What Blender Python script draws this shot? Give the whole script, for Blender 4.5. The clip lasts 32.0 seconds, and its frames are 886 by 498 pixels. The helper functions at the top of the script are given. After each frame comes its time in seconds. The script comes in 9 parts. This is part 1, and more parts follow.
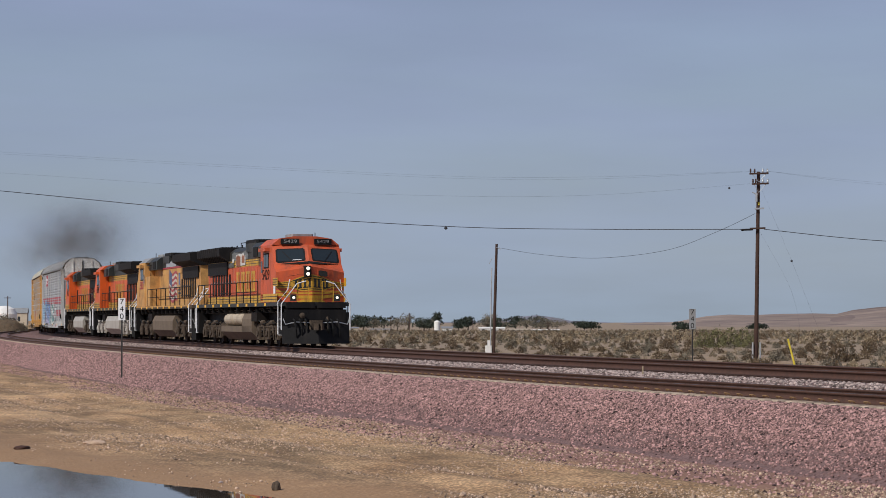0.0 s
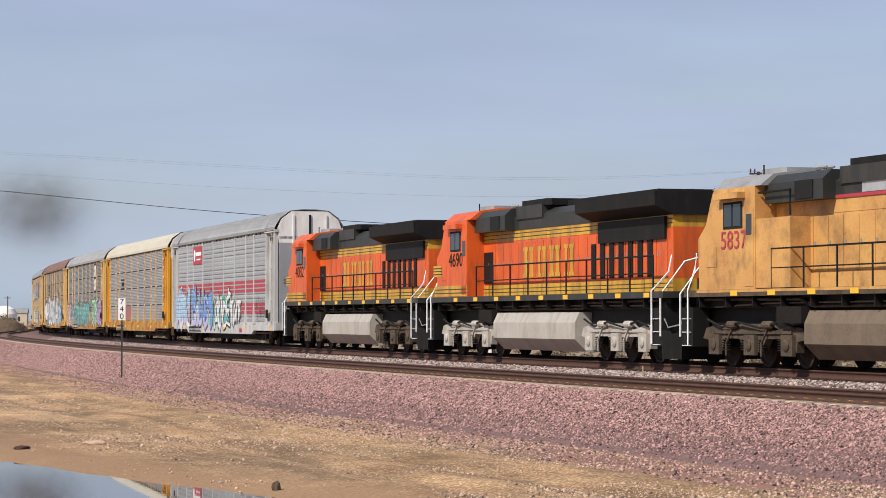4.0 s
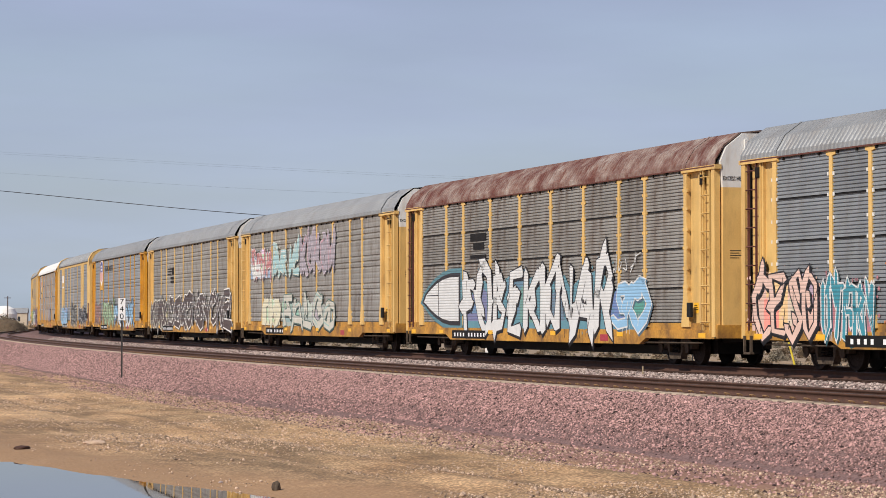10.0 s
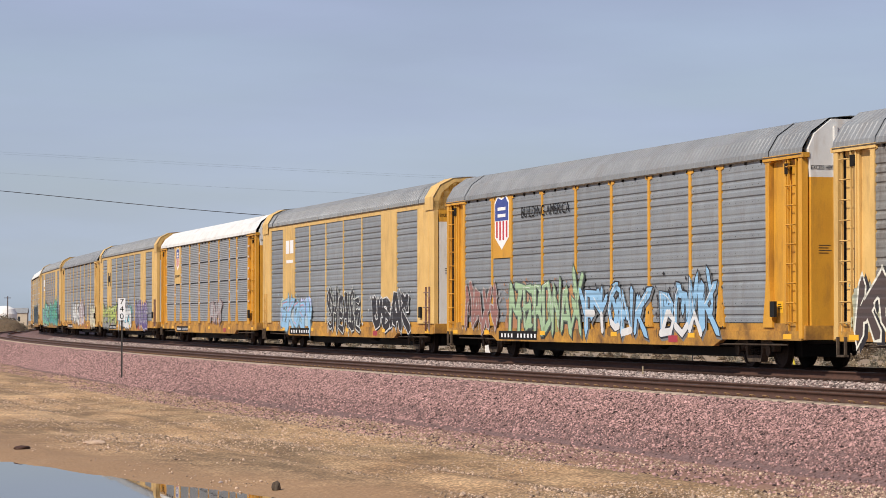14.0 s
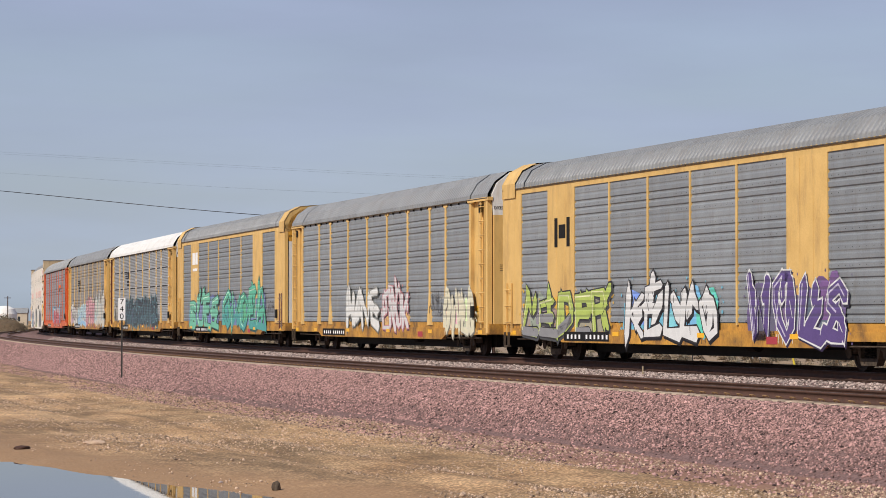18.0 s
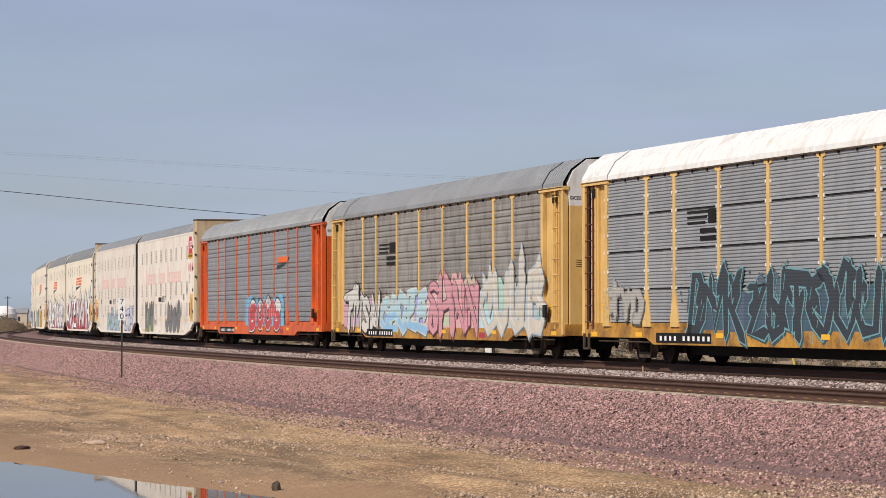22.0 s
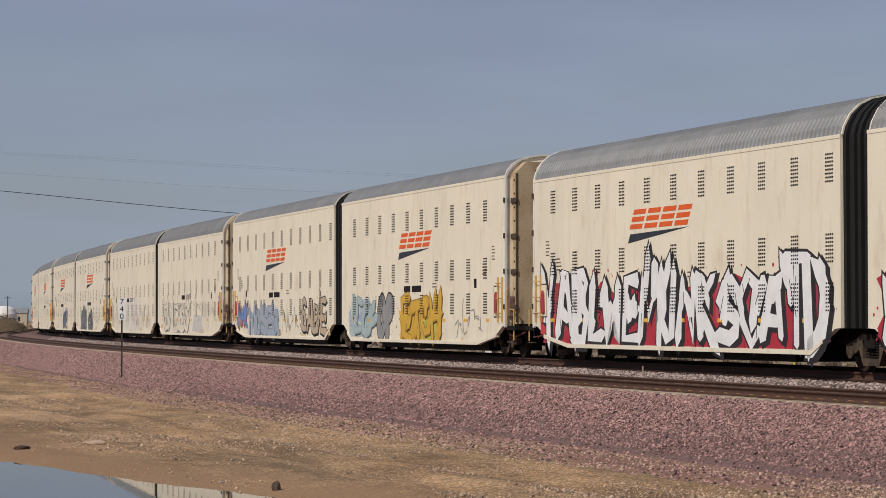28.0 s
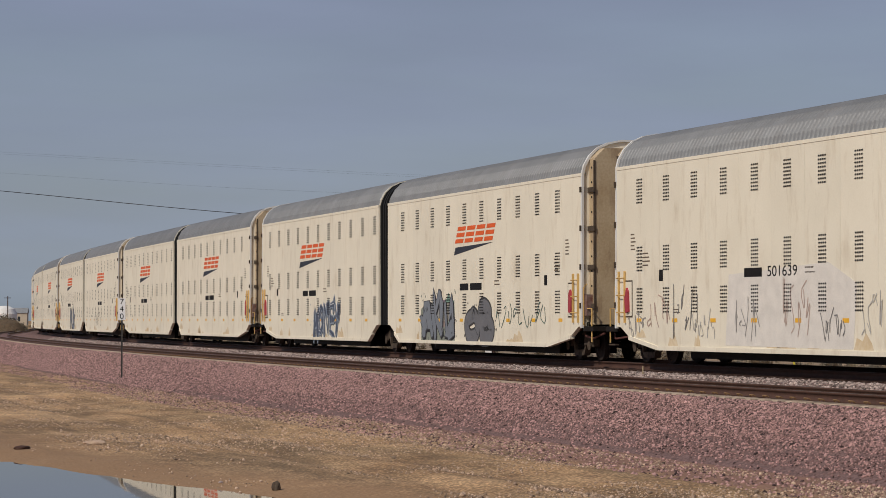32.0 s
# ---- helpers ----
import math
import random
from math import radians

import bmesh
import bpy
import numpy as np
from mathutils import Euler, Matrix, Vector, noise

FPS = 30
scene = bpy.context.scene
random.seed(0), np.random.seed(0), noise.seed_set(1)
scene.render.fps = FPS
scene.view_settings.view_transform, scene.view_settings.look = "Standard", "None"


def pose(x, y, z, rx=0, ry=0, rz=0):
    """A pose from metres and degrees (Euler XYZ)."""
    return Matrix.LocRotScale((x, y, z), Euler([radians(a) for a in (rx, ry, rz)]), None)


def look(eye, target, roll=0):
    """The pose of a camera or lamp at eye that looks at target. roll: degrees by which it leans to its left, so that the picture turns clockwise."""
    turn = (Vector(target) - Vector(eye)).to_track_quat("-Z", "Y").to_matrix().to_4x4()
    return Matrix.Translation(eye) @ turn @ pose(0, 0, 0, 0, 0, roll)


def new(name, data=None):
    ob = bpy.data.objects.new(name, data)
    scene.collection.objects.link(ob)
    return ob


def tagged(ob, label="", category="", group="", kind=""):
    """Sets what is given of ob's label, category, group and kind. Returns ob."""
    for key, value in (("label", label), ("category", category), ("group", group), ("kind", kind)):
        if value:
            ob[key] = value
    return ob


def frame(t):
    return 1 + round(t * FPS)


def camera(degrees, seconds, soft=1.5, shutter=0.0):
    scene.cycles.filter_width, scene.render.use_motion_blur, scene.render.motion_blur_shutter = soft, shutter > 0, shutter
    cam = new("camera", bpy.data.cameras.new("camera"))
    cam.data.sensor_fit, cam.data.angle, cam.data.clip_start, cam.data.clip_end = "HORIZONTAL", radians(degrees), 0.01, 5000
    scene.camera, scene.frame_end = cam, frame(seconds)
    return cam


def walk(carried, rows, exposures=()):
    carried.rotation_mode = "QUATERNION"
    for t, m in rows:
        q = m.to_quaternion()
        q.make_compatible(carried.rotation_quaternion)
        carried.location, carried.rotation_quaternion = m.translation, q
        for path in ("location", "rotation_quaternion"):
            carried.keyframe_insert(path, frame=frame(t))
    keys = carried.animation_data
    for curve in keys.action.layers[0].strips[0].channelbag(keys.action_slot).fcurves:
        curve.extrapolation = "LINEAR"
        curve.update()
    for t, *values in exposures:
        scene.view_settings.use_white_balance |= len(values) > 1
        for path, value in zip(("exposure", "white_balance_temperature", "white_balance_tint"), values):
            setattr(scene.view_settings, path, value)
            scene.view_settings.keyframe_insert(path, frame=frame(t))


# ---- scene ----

SECONDS = 32.0
EYE = Vector((0.0, 0.0, 1.194))
TILT = 0.02741
cam = camera(19.588, SECONDS, soft=0.6, shutter=0.0)
view = look(EYE, EYE + Vector((0, 100, 100 * math.tan(TILT))))
walk(cam, [(0, view), (SECONDS, view)],
     exposures=[(0, -0.21, 6180, 10), (1, -0.07, 6180, 10), (2, 0.16, 6400, 10), (3, 0.33, 6440, 10), (6, 0.23, 6500, 10), (9, 0.20, 6500, 10), (13, 0.24, 6500, 10), (17, 0.12, 6500, 10), (20, 0.12, 6500, 10),
                (23, 0.10, 6500, 10), (24, 0.05, 6500, 10), (25, -0.13, 6500, 10), (28, -0.40, 6500, 10), (30, -0.43, 6500, 10), (32, -0.50, 6500, 10)])

# ---- sky and sun ----
SUN_FROM = Vector((-0.72, -0.69, 0.0)).normalized()
SUN_UP = radians(43)
world = bpy.data.worlds.new("sky")
scene.world = world
world.use_nodes = True
wn, wl = world.node_tree.nodes, world.node_tree.links
wn.clear()
w_out = wn.new("ShaderNodeOutputWorld")
w_bg = wn.new("ShaderNodeBackground")
w_sky = wn.new("ShaderNodeTexSky")
w_sky.sky_type = "NISHITA"
w_sky.sun_disc = False
w_sky.sun_elevation = SUN_UP
w_sky.sun_rotation = math.atan2(SUN_FROM.x, SUN_FROM.y)
w_sky.air_density, w_sky.dust_density, w_sky.ozone_density = 1.0, 1.4, 1.4
w_co = wn.new("ShaderNodeTexCoord")
w_map = wn.new("ShaderNodeMapping")
w_map.inputs["Scale"].default_value = (3.0, 3.0, 16.0)
w_no = wn.new("ShaderNodeTexNoise")
w_no.inputs["Scale"].default_value = 2.1
w_no.inputs["Detail"].default_value = 6.0
w_ramp = wn.new("ShaderNodeMapRange")
w_ramp.inputs["From Min"].default_value, w_ramp.inputs["From Max"].default_value = 0.3, 0.75
w_ramp.inputs["To Min"].default_value, w_ramp.inputs["To Max"].default_value = 0.58, 0.94
w_mix = wn.new("ShaderNodeMix")
w_mix.data_type = "RGBA"
w_sep = wn.new("ShaderNodeSeparateXYZ")
w_tone = wn.new("ShaderNodeValToRGB")
w_tone.color_ramp.elements[0].position, w_tone.color_ramp.elements[0].color = 0.0, (0.73, 0.87, 1.06, 1)
w_tone.color_ramp.elements[1].position, w_tone.color_ramp.elements[1].color = 0.16, (0.545, 0.625, 0.915, 1)
w_mid = w_tone.color_ramp.elements.new(0.05)
w_mid.color = (0.65, 0.76, 1.02, 1)
w_high = w_tone.color_ramp.elements.new(0.75)
w_high.color = (0.30, 0.37, 0.62, 1)
w_gain = wn.new("ShaderNodeVectorMath")
w_gain.operation = "SCALE"
# thin high cloud, drawn out sideways
w_veil = wn.new("ShaderNodeTexNoise")
w_veil.inputs["Scale"].default_value, w_veil.inputs["Detail"].default_value = 2.6, 5.0
w_veil_map = wn.new("ShaderNodeMapping")
w_veil_map.inputs["Scale"].default_value, w_veil_map.inputs["Location"].default_value = (2.4, 2.4, 13.0), (0.7, 0.2, 0.4)
w_veil_gain = wn.new("ShaderNodeMapRange")
w_veil_gain.inputs["From Min"].default_value, w_veil_gain.inputs["From Max"].default_value = 0.3, 0.7
w_veil_gain.inputs["To Min"].default_value, w_veil_gain.inputs["To Max"].default_value = 5.45, 6.35
wl.new(w_co.outputs["Generated"], w_veil_map.inputs["Vector"])
wl.new(w_veil_map.outputs["Vector"], w_veil.inputs["Vector"])
wl.new(w_veil.outputs["Fac"], w_veil_gain.inputs["Value"])
wl.new(w_veil_gain.outputs["Result"], w_gain.inputs["Scale"])
wl.new(w_co.outputs["Generated"], w_sep.inputs[0])
wl.new(w_sep.outputs["Z"], w_tone.inputs["Fac"])
wl.new(w_tone.outputs["Color"], w_gain.inputs[0])
wl.new(w_gain.outputs[0], w_mix.inputs["B"])
wl.new(w_co.outputs["Generated"], w_map.inputs["Vector"])
wl.new(w_map.outputs["Vector"], w_no.inputs["Vector"])
wl.new(w_no.outputs["Fac"], w_ramp.inputs["Value"])
wl.new(w_ramp.outputs["Result"], w_mix.inputs["Factor"])
wl.new(w_sky.outputs["Color"], w_mix.inputs["A"])
wl.new(w_mix.outputs["Result"], w_bg.inputs["Color"])
w_bg.inputs["Strength"].default_value = 0.094
wl.new(w_bg.outputs["Background"], w_out.inputs["Surface"])
sun = new("sun", bpy.data.lights.new("sun", "SUN"))
sun.data.energy, sun.data.angle, sun.data.color = 4.3, radians(0.8), (1.0, 0.93, 0.83)
sun.matrix_world = look(SUN_FROM * 60 + Vector((0, 60, 60 * math.tan(SUN_UP))), Vector((0, 60, 0)))

# ---- materials ----
def surf(name, a, b=None, rough=0.7, metal=0.0, scale=3.0, fine=40.0, bump=0.15, mix=0.6, streak=0.0, dirt=None,
         dirt_amount=0.0, rand=0.0, island=False, bump_scale=None, dirt_from=0.50, spec=0.35):
    """Two tones blended by noise at two sizes, upright streaks, dirt patches, relief and a tint that varies piece by piece."""
    m = bpy.data.materials.new(name)
    m.use_nodes = True
    n, l = m.node_tree.nodes, m.node_tree.links
    p = n["Principled BSDF"]
    b = b or tuple(c * 0.8 for c in a)
    co = n.new("ShaderNodeTexCoord")
    big, small = n.new("ShaderNodeTexNoise"), n.new("ShaderNodeTexNoise")
    big.inputs["Scale"].default_value, big.inputs["Detail"].default_value = scale, 4.0
    small.inputs["Scale"].default_value, small.inputs["Detail"].default_value = fine, 3.0
    l.new(co.outputs["Object"], big.inputs["Vector"])
    l.new(co.outputs["Object"], small.inputs["Vector"])
    add = n.new("ShaderNodeMath")
    add.operation = "MULTIPLY_ADD"
    add.inputs[1].default_value = mix
    l.new(big.outputs["Fac"], add.inputs[0])
    half = n.new("ShaderNodeMath")
    half.operation = "MULTIPLY"
    half.inputs[1].default_value = 1.0 - mix
    l.new(small.outputs["Fac"], half.inputs[0])
    l.new(half.outputs[0], add.inputs[2])
    rng = n.new("ShaderNodeMapRange")
    rng.inputs["From Min"].default_value, rng.inputs["From Max"].default_value = 0.32, 0.68
    l.new(add.outputs[0], rng.inputs["Value"])
    blend = n.new("ShaderNodeMix")
    blend.data_type = "RGBA"
    blend.inputs["A"].default_value, blend.inputs["B"].default_value = (*a, 1), (*b, 1)
    l.new(rng.outputs["Result"], blend.inputs["Factor"])
    colour = blend.outputs["Result"]
    if dirt:
        mp = n.new("ShaderNodeMapping")
        mp.inputs["Scale"].default_value = (1.9, 1.9, 0.5) if streak else (1, 1, 1)
        dn = n.new("ShaderNodeTexNoise")
        dn.inputs["Scale"].default_value, dn.inputs["Detail"].default_value = 1.3, 6.0
        dn.inputs["Roughness"].default_value = 0.65
        l.new(co.outputs["Object"], mp.inputs["Vector"])
        l.new(mp.outputs["Vector"], dn.inputs["Vector"])
        dr = n.new("ShaderNodeMapRange")
        dr.inputs["From Min"].default_value, dr.inputs["From Max"].default_value = dirt_from, dirt_from + 0.26
        dr.inputs["To Max"].default_value = dirt_amount
        l.new(dn.outputs["Fac"], dr.inputs["Value"])
        dm = n.new("ShaderNodeMix")
        dm.data_type = "RGBA"
        dm.inputs["B"].default_value = (*dirt, 1)
        l.new(dr.outputs["Result"], dm.inputs["Factor"])
        l.new(colour, dm.inputs["A"])
        colour = dm.outputs["Result"]
    if rand:
        if island:
            source = n.new("ShaderNodeNewGeometry").outputs["Random Per Island"]
        else:
            source = n.new("ShaderNodeObjectInfo").outputs["Random"]
        vr = n.new("ShaderNodeMapRange")
        vr.inputs["To Min"].default_value, vr.inputs["To Max"].default_value = 1 - rand, 1 + rand
        l.new(source, vr.inputs["Value"])
        hv = n.new("ShaderNodeHueSaturation")
        l.new(vr.outputs["Result"], hv.inputs["Value"])
        l.new(colour, hv.inputs["Color"])
        colour = hv.outputs["Color"]
    l.new(colour, p.inputs["Base Color"])
    rr = n.new("ShaderNodeMapRange")
    rr.inputs["To Min"].default_value, rr.inputs["To Max"].default_value = max(rough - 0.12, 0.02), min(rough + 0.12, 1)
    l.new(small.outputs["Fac"], rr.inputs["Value"])
    l.new(rr.outputs["Result"], p.inputs["Roughness"])
    p.inputs["Metallic"].default_value = metal
    p.inputs["Specular IOR Level"].default_value = spec
    if bump:
        bp = n.new("ShaderNodeBump")
        bp.inputs["Strength"].default_value, bp.inputs["Distance"].default_value = bump, bump_scale or 0.02
        l.new(add.outputs[0], bp.inputs["Height"])
        l.new(bp.outputs["Normal"], p.inputs["Normal"])
    return m


def plain(name, a, rough=0.6, metal=0.0, glow=0.0):
    m = bpy.data.materials.new(name)
    m.use_nodes = True
    p = m.node_tree.nodes["Principled BSDF"]
    p.inputs["Base Color"].default_value, p.inputs["Roughness"].default_value = (*a, 1), rough
    p.inputs["Metallic"].default_value = metal
    if glow:
        p.inputs["Emission Color"].default_value, p.inputs["Emission Strength"].default_value = (*a, 1), glow
    return m


RUST = (0.13, 0.06, 0.035)
SOOT = (0.035, 0.03, 0.028)
